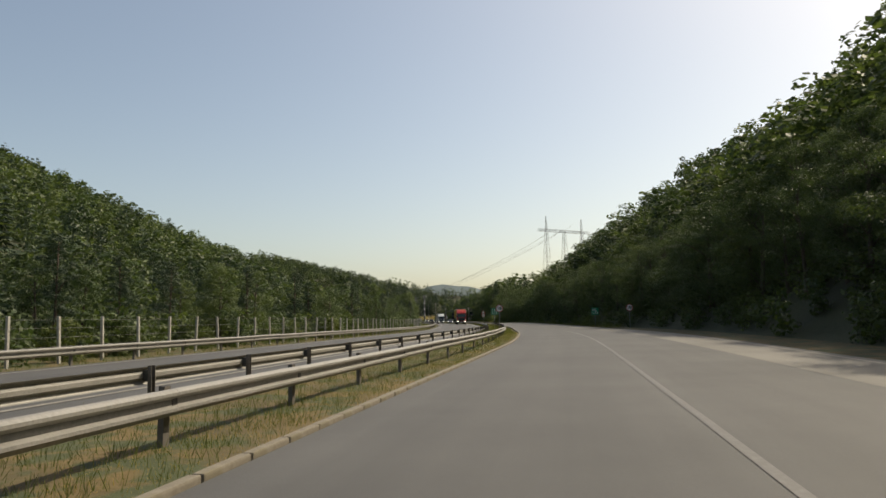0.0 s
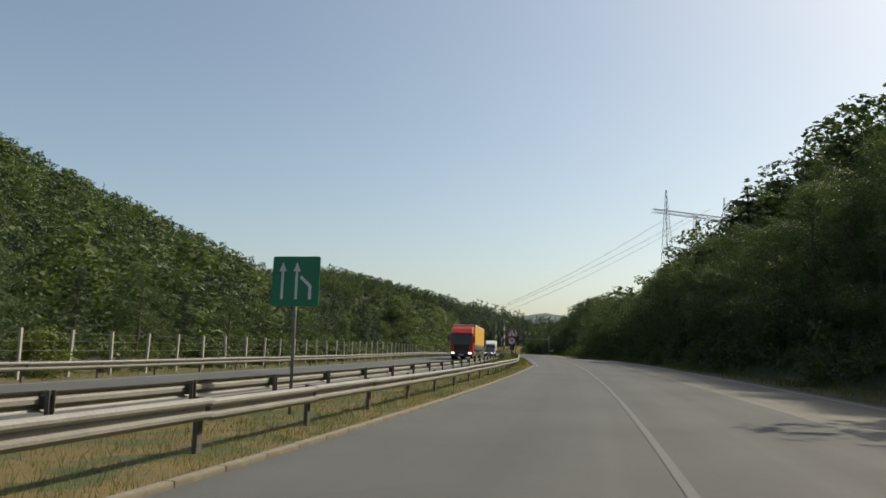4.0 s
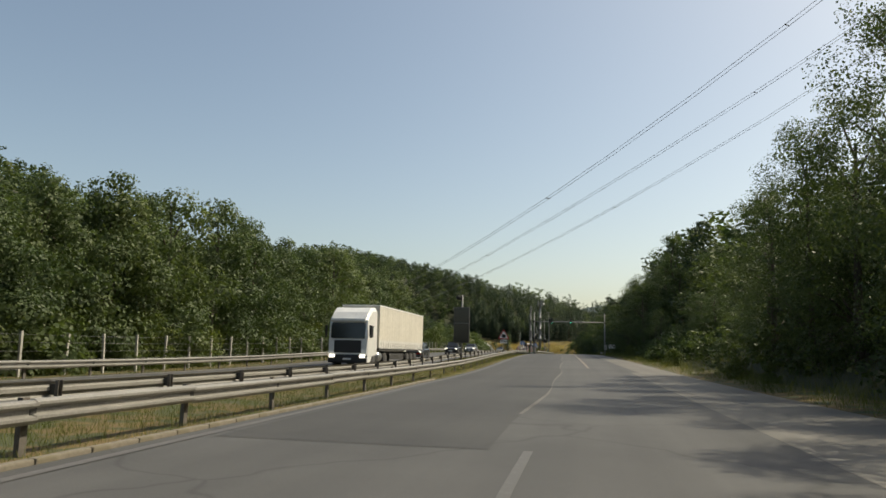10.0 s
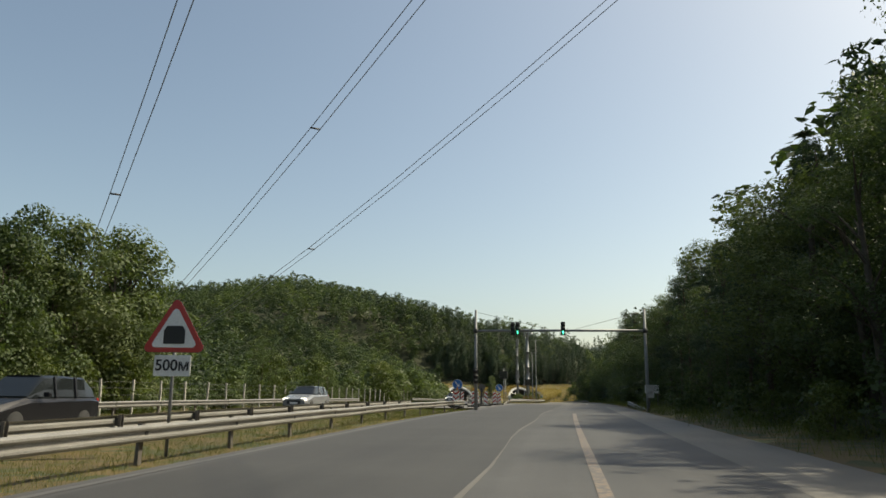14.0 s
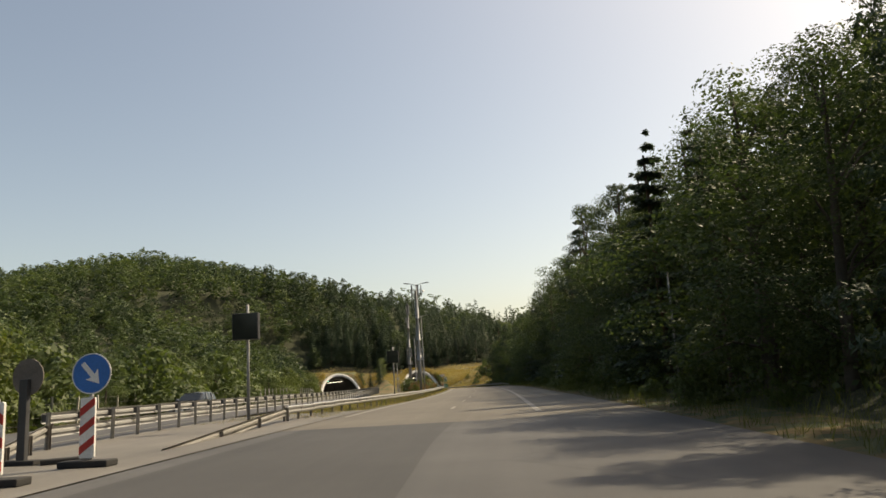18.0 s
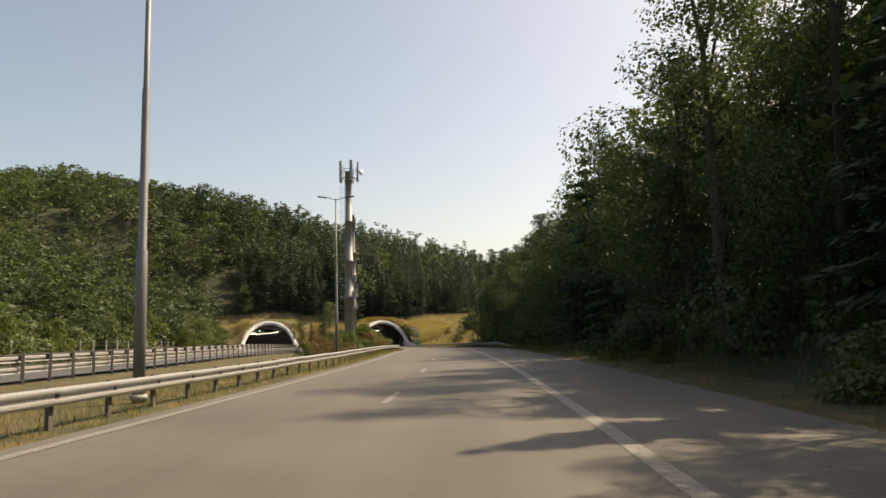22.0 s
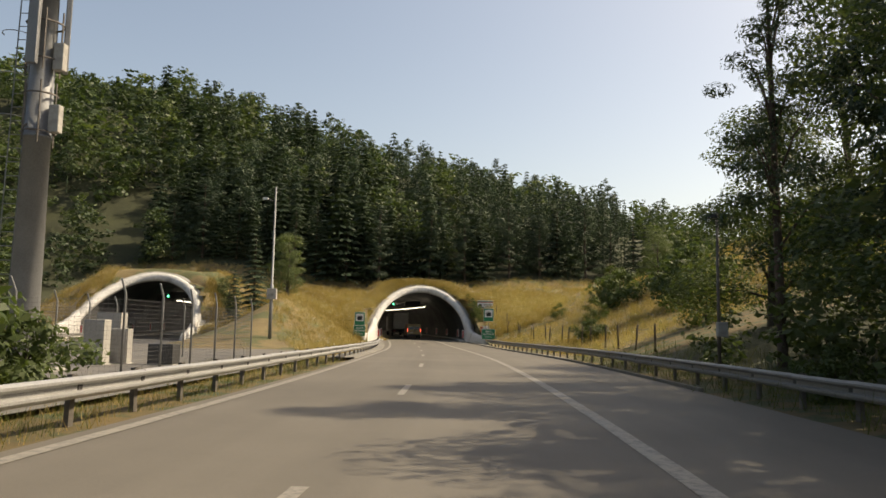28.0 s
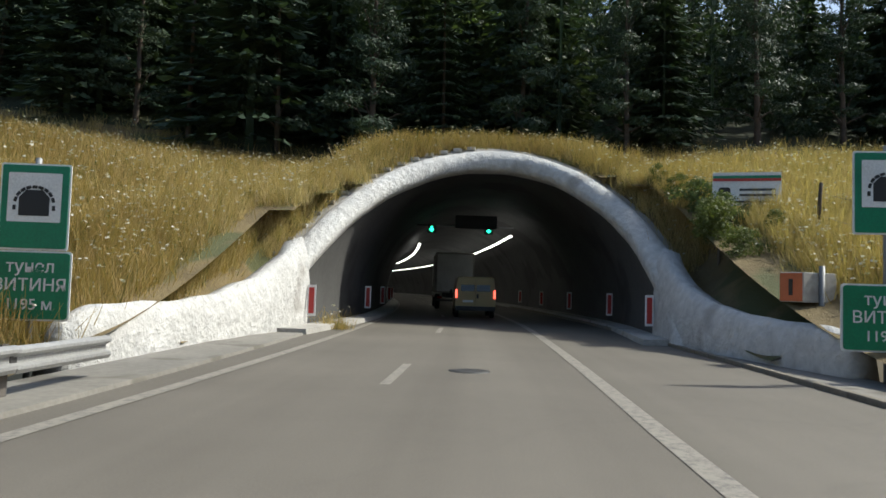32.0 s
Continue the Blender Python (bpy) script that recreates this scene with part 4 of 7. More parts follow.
wood("wooded_slope", "dense broadleaf wood climbing the steep bank", scatter(rng, -40, 345, 27, 52, 5.3, .12, low_bank), WOOD_MATS, OPEN)
wood("wooded_slope", "dense dark mixed wood deeper behind the road", scatter(rng, 345, 590, 24, 40, 5.4, .4, 13.0), WOOD_MATS)
def behind_fence(s, l):
    return l < rel(s, OPP_R) - OPP_W - 15


wood("wooded_slope", "wooded hillside of oaks and pines across the valley", scatter(rng, 20, 374, -112, -56, 7.2, .12, lambda s, l: 9.6 if s < 340 else 7.2, behind_fence), WOOD_MATS, OPEN)
wood("wooded_slope", "pines and oaks at the foot of the hillside across the road", scatter(rng, 20, 374, -56, -34, 6.6, lambda s, l: .5 if s < 230 else .1, lambda s, l: 9.2 if s < 340 else 7.2, behind_fence), WOOD_MATS, MID)
wood("wooded_slope", "oak wood higher on the hillside across the valley", scatter(rng, 20, 420, -270, -112, 7.9, .08, 9.4, behind_fence), WOOD_MATS)
wood("wooded_slope", "broadleaf wood and scrub on the low slope", scatter(rng, 374, 646, -110, -34, 6.3, .04, lambda s, l: (4.6 if l > -50 else 7.2) if s < 560 else 8.0, lambda s, l: l < rel(s, OPP_R) - OPP_W - 8), WOOD_MATS, OPEN)
wood("wooded_slope", "broadleaf wood on the hill behind the scrub", scatter(rng, 420, 640, -270, -110, 7.8, .06, 9.2), WOOD_MATS)
wood("wooded_slope", "pine wood higher above the tunnel mouths", scatter(rng, 690, 752, -42, 62, 4.4, lambda s, l: .12 if l < -22 else .4, lambda s, l: 10.5 if l < 8 else 8.5, None, .4), WOOD_MATS, OPEN)
wood("wooded_slope", "mixed wood over the crest of the tunnel hill", scatter(rng, 752, 860, -60, 110, 6.6, .45, 8.6), WOOD_MATS)
wood("wooded_slope", "oak wood on the long hill beyond the tunnel", scatter(rng, 630, 700, -130, -40, 6.6, .12, 9.4, lambda s, l: s > 648 or l < -52), WOOD_MATS, OPEN)
wood("wooded_slope", "oak wood on the hilltop beyond the tunnel", scatter(rng, 640, 960, -260, -40, 7.4, .12, 9.2, lambda s, l: s > 700 or l < -130), WOOD_MATS)
wood("wooded_slope", "distant spruce wood on the far ridge", scatter(rng, 676, 800, 62, 270, 6.8, .5, 8.5, None, .3), WOOD_MATS)

# roadside trees, one by one
random.seed(11)
EDGE_G = "trees along the wood's edge"
s = -16.0
while s < 590:
    f = rel(s, FOOT_R)
    tall = np.interp(s, (0, 240, 288, 296, 302, 334, 346, 440, 470, 500, 540, 590), (9, 9.0, 14, 12, 5, 5, 8.5, 11.5, 15.5, 12.5, 12.5, 14))
    kind = "spruce" if (s > 360 and random.random() < .14) else "pine" if (s > 360 and random.random() < .45) else ("light" if random.random() < .22 else "broad")
    plant(kind, s, f + 1.6 + random.uniform(-.6, .9) + (1.0 if s < 250 else 2.5 if 300 < s < 336 else 0), tall * random.uniform(.74, 1.15), group=EDGE_G)
    s += random.uniform(3.6, 5.4)
s = -12.0
while s < 586:
    if not 296 < s < 340:
        far_pine = s > 360 and random.random() < .5
        plant("pine" if far_pine else "broad", s, rel(s, FOOT_R) + (5.6 if s < 345 else 5.0) + random.uniform(-.8, .8), (9.5 if s < 345 else 13.0) * random.uniform(.82, 1.12), group=EDGE_G)
    s += random.uniform(4.2, 5.4)
for s_, l_, h_ in ((441, 10.2, 13), (446, 11, 14.5), (449, 11.2, 14), (398, 12, 13), (402, 13.5, 12), (528, 11, 14.0)):
    plant("spruce", s_, l_, h_, group=EDGE_G)
LEFT_G = "trees beyond the far verge"
s = 8.0
while s < 374:
    dark = s < 228
    tall = np.interp(s, (0, 120, 220, 238, 320, 345, 374), (6.0, 6.0, 6.6, 10.2, 11.5, 12.5, 12.0))
    kind = "pine" if (dark and random.random() < .6) else ("light" if random.random() < .5 else "broad")
    plant(kind if dark else "oak", s, rel(s, FENCE_L) - 3.5 + random.uniform(-1.5, 1.0), tall * random.uniform(.72, 1.12), group=LEFT_G)
    if random.random() < .35:
        plant("oak", s + 2, rel(s, FENCE_L) - 8 + random.uniform(-1.5, 1.5), tall * random.uniform(.8, 1.0), group=LEFT_G)
    s += random.uniform(4.8, 7.0)
for s in np.arange(230, 374, 3.6):
    k = .84 if s < 290 else 1.0
    plant("oak", s, rel(s, FENCE_L) - 4.4 + random.uniform(-1.2, 1.2), k * random.uniform(10.0, 13.5), group=LEFT_G)
    plant("bush", s + 1.5, rel(s, FENCE_L) - 2.2 + random.uniform(-.6, .6), random.uniform(2.2, 4.2), label="tall green shrub under the trees by the fence", group="undergrowth")
s = 390.0
while s < 628:
    plant("bush" if random.random() < .55 else "light", s, rel(s, OPP_R) - OPP_W - 5 - random.uniform(0, 7), random.uniform(2.5, 6.5), group="scrub on the far verge")
    s += random.uniform(3.4, 6.0)
# ---- tunnels ----


TURF = []


def tunnel(axis, foot, label, lights):
    """A round lining, a leaning mouth with a rough white collar, and wings that run out along the road."""
    root = thing("tunnel_portal", along(foot, axis), label, "tunnel portal", kind="structure")
    inv = root.matrix_world.inverted()
    n = 40
    low = -.15
    a0 = math.asin((low - TUBE_H) / TUBE_R)
    angs = [a0 + (math.pi - 2 * a0) * i / n for i in range(n + 1)]

    def mouth(h):
        return foot + LEAN * max(0.0, h)

    verts, faces = [], []
    rows = [None, *np.arange(foot + 12, foot + 262, 5.0)]
    for s in rows:
        for a in angs:
            h = TUBE_H + TUBE_R * math.sin(a)
            here = mouth(h) + .3 if s is None else s
            verts.append(at(here, bore(axis, foot, here) + (TUBE_R + .1) * math.cos(a), h + .1 * max(0, math.sin(a))))
    for i in range(len(rows) - 1):
        for j in range(n):
            faces.append((i * (n + 1) + j, i * (n + 1) + j + 1, (i + 1) * (n + 1) + j + 1, (i + 1) * (n + 1) + j))
    k0 = (len(rows) - 1) * (n + 1)
    faces.append(tuple(range(k0, k0 + n + 1)))
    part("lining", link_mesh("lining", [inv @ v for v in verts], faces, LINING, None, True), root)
    # collar: inner lip, front face, outer skin
    verts, faces = [], []
    rows = ((.16, 1.1), (-.02, .7), (0, -.02), (.14, -.16), (COLLAR * .55, -.2), (COLLAR * .95, -.08), (COLLAR + .1, .35), (COLLAR + .12, .8))
    for dr, ds in rows:
        for a in angs:
            h = TUBE_H + TUBE_R * math.sin(a)
            r = TUBE_R + dr
            b = noise.noise(Vector((a * 5, dr * 3, axis))) * .06
            verts.append(inv @ at(mouth(h) + ds + b, bore(axis, foot, mouth(h)) + (r + b) * math.cos(a), TUBE_H + (r + b) * math.sin(a)))
    for i in range(len(rows) - 1):
        for j in range(n):
            faces.append((i * (n + 1) + j + 1, i * (n + 1) + j, (i + 1) * (n + 1) + j, (i + 1) * (n + 1) + j + 1))
    part("collar", link_mesh("collar", verts, faces, SHOTCRETE, None, True), root, None, "rough white sprayed-concrete collar")
    verts, faces = [], []
    rows = ((COLLAR + .06, .35), (COLLAR + .3, .55), (COLLAR + .55, .8))
    for dr, ds in rows:
        for a in angs:
            h = TUBE_H + TUBE_R * math.sin(a)
            verts.append(inv @ at(mouth(h) + ds, bore(axis, foot, mouth(h)) + (TUBE_R + dr) * math.cos(a), TUBE_H + (TUBE_R + dr * .8) * math.sin(a)))
    for i in range(len(rows) - 1):
        for j in range(n):
            faces.append((i * (n + 1) + j + 1, i * (n + 1) + j, (i + 1) * (n + 1) + j, (i + 1) * (n + 1) + j + 1))
    part("gutter", link_mesh("gutter", verts, faces, CONCRETE, None, True), root, None, "bare concrete gutter round the collar")
    # turf from the gutter to the slopes beside and above
    verts, faces = [], []
    steps = 6
    for i in range(steps + 1):
        u = i / steps
        for a in angs:
            h = TUBE_H + TUBE_R * math.sin(a)
            mid = bore(axis, foot, mouth(h))
            p = at(mouth(h) + .72, mid + (TUBE_R + COLLAR + .48) * math.cos(a), TUBE_H + (TUBE_R + (COLLAR + .48) * .8) * math.sin(a))
            up_ = max(0.0, math.sin(a))
            q = spot(mouth(h) + .9 + 2.6 * up_ * up_, mid + (TUBE_R + COLLAR + 2.0) * math.cos(a), .06)
            r_ = p.lerp(q, u)
            r_.z += .3 * math.sin(math.pi * u) + .1 * noise.noise(r_ * .9)
            verts.append(inv @ r_)
    for i in range(steps):
        for j in range(n):
            faces.append((i * (n + 1) + j + 1, i * (n + 1) + j, (i + 1) * (n + 1) + j, (i + 1) * (n + 1) + j + 1))
    skin = link_mesh("bank_edge", verts, faces, GOLD_STEM_SHADE, None, True)
    part("bank_edge", skin, root, None, "dry grassy edge above the collar")
    TURF.append((skin, root.matrix_world.copy()))
    # turf behind the wing walls, from their backs to the slope
    smooth_rise = lambda u: min(1.0, u) ** 1.5
    for sd in (-1, 1):
        verts, faces = [], []
        for k in range(13):
            st = foot - 4.2 + k * .62
            mid = bore(axis, foot, st)
            p = at(st, mid + sd * (TUBE_R + .5), .1 + .7 * smooth_rise(k / 7))
            q = spot(st, mid + sd * (TUBE_R + 3.4), .06)
            for i in range(5):
                v = p.lerp(q, i / 4)
                v.z += .12 * noise.noise(v * .9)
                verts.append(inv @ v)
        for k in range(12):
            for i in range(4):
                f = (k * 5 + i, k * 5 + i + 1, (k + 1) * 5 + i + 1, (k + 1) * 5 + i)
                faces.append(f if sd < 0 else f[::-1])
        skin = link_mesh("bank_edge", verts, faces, GOLD_STEM_SHADE, None, True)
        part("bank_edge", skin, root, None, "dry grassy strip behind the wing wall")
        TURF.append((skin, root.matrix_world.copy()))
    stone_me = box("edging_stone", .34, .3, .16, CONCRETE, .03)
    for q in range(18, 34 if axis > -10 else 18):
        a = a0 + .32 + (math.pi - 2 * a0 - .64) * q / 33
        h = TUBE_H + (TUBE_R + COLLAR + .52) * math.sin(a)
        p = at(mouth(TUBE_H + TUBE_R * math.sin(a)) + .72, bore(axis, foot, mouth(TUBE_H + TUBE_R * math.sin(a))) + (TUBE_R + COLLAR + .5) * math.cos(a), TUBE_H + (TUBE_R + (COLLAR + .5) * .8) * math.sin(a))
        part("edging_stone", stone_me, root, inv @ Matrix.Translation(p) @ Matrix.Rotation(radians(yaw_at(foot)) + (q % 3 - 1) * .08, 4, "Z"))
    # wings at the foot
    for side, reach in ((-1, 7.5), (1, 6.0)):
        verts, faces = [], []
        m_ = 14
        for i in range(m_ + 1):
            u = i / m_
            s = foot + 3.4 - (reach + 3.4) * u
            top = (1.9 * (1 - u) ** 3.2 + .95) * (1 if u < .93 else .75)
            base = TUBE_R - .16 + 1.2 * u ** 1.5
            thick = .5 + .5 * (1 - u)
            for q, (dl, h) in enumerate(((0, -.15), (.0, top * .5), (.1, top * .85), (.25, top), (thick * .8, top * .94), (thick, top * .55), (thick + .1, -.3))):
                b = noise.noise(Vector((s * .9, h * 1.1, side * 9))) * .14
                verts.append(inv @ at(s, bore(axis, foot, s) + side * (base + dl + b * .7), h + b * .6))
        w = 7
        for i in range(m_):
            for j in range(w - 1):
                q = (i * w + j, i * w + j + 1, (i + 1) * w + j + 1, (i + 1) * w + j)
                faces.append(q if side < 0 else q[::-1])
        e = m_ * w
        faces.append(tuple(range(e, e + w)) if side < 0 else tuple(range(e + w - 1, e - 1, -1)))
        part("wing_wall", link_mesh("wing_wall", verts, faces, SHOTCRETE, None, True), root, None, "white sprayed-concrete wing wall")
    # walkways, reflectors and lamps inside
    for side in (-1, 1):
        vs, fs = [], []
        for i, s in enumerate(np.arange(foot + 1, foot + 255, 4.0)):
            vs += [inv @ at(s, bore(axis, foot, s) + side * (TUBE_R - .05), .16), inv @ at(s, bore(axis, foot, s) + side * (TUBE_R - .85), .16), inv @ at(s, bore(axis, foot, s) + side * (TUBE_R - .88), -.05)]
            if i:
                b = 3 * i
                fs += [(b - 3, b - 2, b + 1, b), (b - 2, b - 1, b + 2, b + 1)]
        vs.append(inv @ at(foot + 1, bore(axis, foot, foot + 1) + side * (TUBE_R + .2), -.05))
        fs.append((0, 1, 2, len(vs) - 1))
        part("walkway", link_mesh("walkway", vs, fs, CONCRETE), root)
    for s in (foot + 3.2, foot + 12, foot + 21, foot + 30, foot + 39):
        for side in (-1, 1):
            d = part("reflector", REFLECT, root, inv @ along(s, bore(axis, foot, s) + side * (TUBE_R - .32), .9))
            part("reflector_core", REFLECT_CORE, d, Matrix.Translation((0, -.02, 0)))
    if lights:
        for side, first in ((-2.55, 34), (2.75, 24)):
            for s in np.arange(foot + first, foot + 210, 2.6):
                part("tunnel_lamp", LAMP_ME, root, inv @ along(s, axis + side, 4.55))
        for side in (-1.9, 1.5):
            sgn = part("lane_signal", SIGNAL_BOX, root, inv @ along(foot + 24, axis + side, 4.9))
            part("arrow", ARROW, sgn, Matrix.Translation((0, -.14, 0)))
        part("message_board", box("message_board", 2.2, .3, .7, SIGN_BACK, .03), root, inv @ along(foot + 19, axis + .4, 4.9))
        part("hanger", pipe("hanger", (((-3.2, 0, 0), .04), ((3.2, 0, 0), .04)), POLE, 6), root, inv @ along(foot + 24, axis - .2, 5.12))
    return root


REFLECT = plate("reflector", rect(.26, .95, .02), .03, SIGN_WHITE)
REFLECT_CORE = plate("reflector_core", rect(.16, .8, .02), .03, SIGN_RED)
LAMP_ME = box("tunnel_lamp", .16, 1.7, .09, glow("lamp_white", (1.0, .97, .9), 2.6), .02)
SIGNAL_BOX = box("lane_signal", .5, .2, .5, BLACK, .03)
ARROW = plate("arrow", ((-.05, .16), (.05, .16), (.05, -.02), (.15, -.02), (0, -.17), (-.15, -.02), (-.05, -.02)), .02, glow("signal_green", (.05, 1.0, .55), 3.0))
tunnel(TUNNELS[0][0], TUNNELS[0][1], "white rough-cast tunnel mouth set into a grassy hillside", True)
tunnel(TUNNELS[1][0], TUNNELS[1][1], "white rough-cast tunnel mouth of the opposite carriageway", True)

# ---- signs ----
SPOLE = {}


def sign_pole(root, h, r=.038, name="post"):
    key = (round(h, 2), r)
    if key not in SPOLE:
        SPOLE[key] = pipe(name, (((0, .05, -.4), r), ((0, .05, h), r), ((0, .05, h + .01), r * .6)), POLE, 10)
    return part(name, SPOLE[key], root)


def face_part(root, name, outline, h, depth, material, dy=0.0, label="", x=0.0):
    return part(name, plate(name, outline, depth, material), root, Matrix.Translation((x, dy, h)), label)


def tri(r):
    """A triangle with rounded corners, point up."""
    out = []
    for a in (90, 210, 330):
        c = (r * .84 * math.cos(radians(a)), r * .84 * math.sin(radians(a)))
        out += [(c[0] + r * .13 * math.cos(radians(a + q)), c[1] + r * .13 * math.sin(radians(a + q))) for q in (-60, -20, 20, 60)]
    return out


def speed_sign(s, l, h, r, text, label, turn=0):
    root = thing("speed_limit_sign", grounded(s, l, turn), label, "road sign")
    sign_pole(root, h + r * .8)
    face_part(root, "plate", disc(r), h, .02, SIGN_BACK)
    face_part(root, "rim", disc(r * .985), h, .012, SIGN_RED, -.016)
    face_part(root, "face", disc(r * .80), h, .01, SIGN_WHITE, -.026)
    lettering("numerals", text, r * 1.0, SIGN_BLACK, root, Matrix.Translation((0, -.034, h)) @ Matrix.Diagonal((.82, 1, 1.12, 1)), .012)
    return root


def warning_sign(root, h, r):
    face_part(root, "plate", tri(r), h, .02, SIGN_BACK)
    face_part(root, "rim", tri(r * .985), h, .012, SIGN_RED, -.016)
    face_part(root, "face", tri(r * .73), h - r * .01, .01, SIGN_WHITE, -.026)


speed_sign(95, -6.2, 3.0, .48, "100", "round white speed limit sign with a dark red rim")
speed_sign(95.5, 10.6, 2.6, .45, "100", "round speed limit sign with a red rim before the trees")
eighty = speed_sign(188.5, -6.0, 2.3, .42, "80", "speed limit sign under a traffic light warning triangle", -4)
warning_sign(eighty, 3.05, .56)
sign_pole(eighty, 3.5)
for z, m_ in ((.17, SIGN_RED), (0, LINE_YELLOW), (-.17, SIGN_BLACK)):
    face_part(eighty, "symbol", disc(.075, 16), 3.03 + z, .006, m_, -.034)


def lane_sign(s, l, h, w, label):
    root = thing("lane_sign", grounded(s, l), label, "road sign")
    sign_pole(root, h + w * .4)
    face_part(root, "panel", rect(w, w, .05), h, .03, SIGN_GREEN)
    for x in (-.28, 0.02):
        face_part(root, "arrow", ((x * w - .03, -.36 * w), (x * w + .03, -.36 * w), (x * w + .03, .2 * w), (x * w + .09, .2 * w), (x * w, .38 * w), (x * w - .09, .2 * w), (x * w - .03, .2 * w)), h, .008, SIGN_WHITE, -.022)
    face_part(root, "arrow", ((.28 * w, -.36 * w), (.34 * w, -.36 * w), (.34 * w, -.08 * w), (.12 * w, .12 * w), (.08 * w, .07 * w), (.28 * w, -.11 * w)), h, .008, SIGN_WHITE, -.022)
    return root


lane_sign(126, -6.7, 3.0, 1.15, "square green lane-reduction sign with white arrows")
lane_sign(120, 9.6, 2.5, 1.15, "square green lane-reduction sign before the wood")

works = thing("tunnel_warning_sign", along(341.8, -8.5, -.1, 8), "triangular tunnel warning sign above a small distance plate", "road sign")
sign_pole(works, 3.2)
warning_sign(works, 2.62, .78)
face_part(works, "symbol", ((-.24, -.2), (.24, -.2), (.24, .1), (.17, .2), (-.17, .2), (-.24, .1)), 2.58, .008, SIGN_BLACK, -.036)
face_part(works, "distance_plate", rect(.82, .46, .03), 1.9, .02, SIGN_WHITE, -.01)
lettering("distance", "500м", .34, SIGN_BLACK, works, Matrix.Translation((0, -.026, 1.9)), .006)


def tunnel_sign(s, l, turn, label, dh=-.05, drop=0.0, wide=1.0):
    root = thing("tunnel_sign", along(s, l, dh, turn), label, "road sign")
    sign_pole(root, 3.95, .05)
    face_part(root, "panel", rect(1.05, 1.35, .03), 3.15, .03, SIGN_GREEN)
    face_part(root, "edge", rect(1.11, 1.41, .04), 3.15, .02, SIGN_WHITE, .008)
    face_part(root, "field", rect(.84, .8, .02), 3.3, .008, SIGN_WHITE, -.022)
    face_part(root, "symbol", ((-.24, -.22), (.24, -.22), (.24, .08), (.13, .2), (-.13, .2), (-.24, .08)), 3.22, .008, SIGN_BLACK, -.03)
    n_ = 11
    for i in range(n_):
        a = math.pi * i / (n_ - 1)
        part("stone", plate("stone", rect(.05, .08, .008), .008, SIGN_BLACK), root, Matrix.Translation((.31 * math.cos(a), -.03, 3.13 + .34 * math.sin(a) ** .8)) @ Matrix.Rotation(-a, 4, "Y"))
    face_part(root, "name_edge", rect(1.27 * wide, 1.13, .06), 1.87 - drop, .02, SIGN_WHITE, .008)
    face_part(root, "name_panel", rect(1.21 * wide, 1.07, .05), 1.87 - drop, .03, SIGN_GREEN)
    lettering("words", "тунел", .28, SIGN_WHITE, root, Matrix.Translation((0, -.022, 2.17 - drop)), .0015)
    lettering("words", "ВИТИНЯ", .28, SIGN_WHITE, root, Matrix.Translation((0, -.022, 1.87 - drop)), .0015)
    lettering("words", "1195 м", .25, SIGN_WHITE, root, Matrix.Translation((0, -.022, 1.56 - drop)), .0015)
    return root


tunnel_sign(643.6, -7.3, 6, "green tunnel sign over a name panel beside the wing wall", -.62)
tunnel_sign(644.5, 6.75, -4, "green tunnel sign above a separate name panel behind the rail", .08, .82, 1.18)

board = thing("notice_board", along(653.6, 8.0, 2.0, -14), "white notice board with a striped top on two posts", "sign")
for x in (-.75, .75):
    part("post", pipe("post", (((x, .05, -1.6), .04), ((x, .05, 3.0), .04)), GALV_DARK, 8), board)
face_part(board, "panel", rect(1.9, 1.0, .02), 2.6, .03, SIGN_WHITE)
for z, m_ in ((.36, SIGN_GREEN), (.28, SIGN_RED)):
    face_part(board, "stripe", rect(1.88, .085, .01), 2.6 + z, .006, m_, -.022)
face_part(board, "emblem", rect(.34, .34, .08), 2.48, .006, SIGN_BLACK, -.022, "", -.62)
for z in (.08, -.08, -.28):
    face_part(board, "text_bar", rect(1.0 if z > -.2 else 1.6, .07, .01), 2.5 + z, .006, SIGN_BACK, -.022, "", .3 if z > -.2 else 0)

sos = thing("emergency_phone", along(647.6, 6.9, .2, 24), "grey emergency phone cabinet with an orange side on a post", "cabinet")
part("cabinet", box("cabinet", .95, .6, .62, CONCRETE, .02), sos, Matrix.Translation((0, 0, 1.45)))
part("orange_side", box("orange_side", .012, .56, .58, paint("orange", (.55, .14, .05), .5), .003), sos, Matrix.Translation((-.482, 0, 1.45)), "faded orange side panel")
part("handset_symbol", box("handset_symbol", .01, .1, .34, SIGN_BLACK, .003), sos, Matrix.Translation((-.492, 0, 1.45)))
part("post", pipe("post", (((0, -.34, -.4), .06), ((0, -.34, 1.9), .06)), POLE, 10), sos)

plate_ = thing("information_board", along(399.0, 7.5, -.05, -18), "plain white board on two posts below the trees", "sign")
for x in (-.5, .5):
    part("post", pipe("post", (((x, .05, -.3), .035), ((x, .05, 2.2), .035)), GALV_DARK, 8), plate_)
face_part(plate_, "panel", rect(1.3, .75, .02), 1.8, .03, SIGN_WHITE)
for i in range(6):
    face_part(plate_, "text_bar", rect(1.15, .03, .005), 2.05 - .1 * i, .006, SIGN_BACK, -.022)


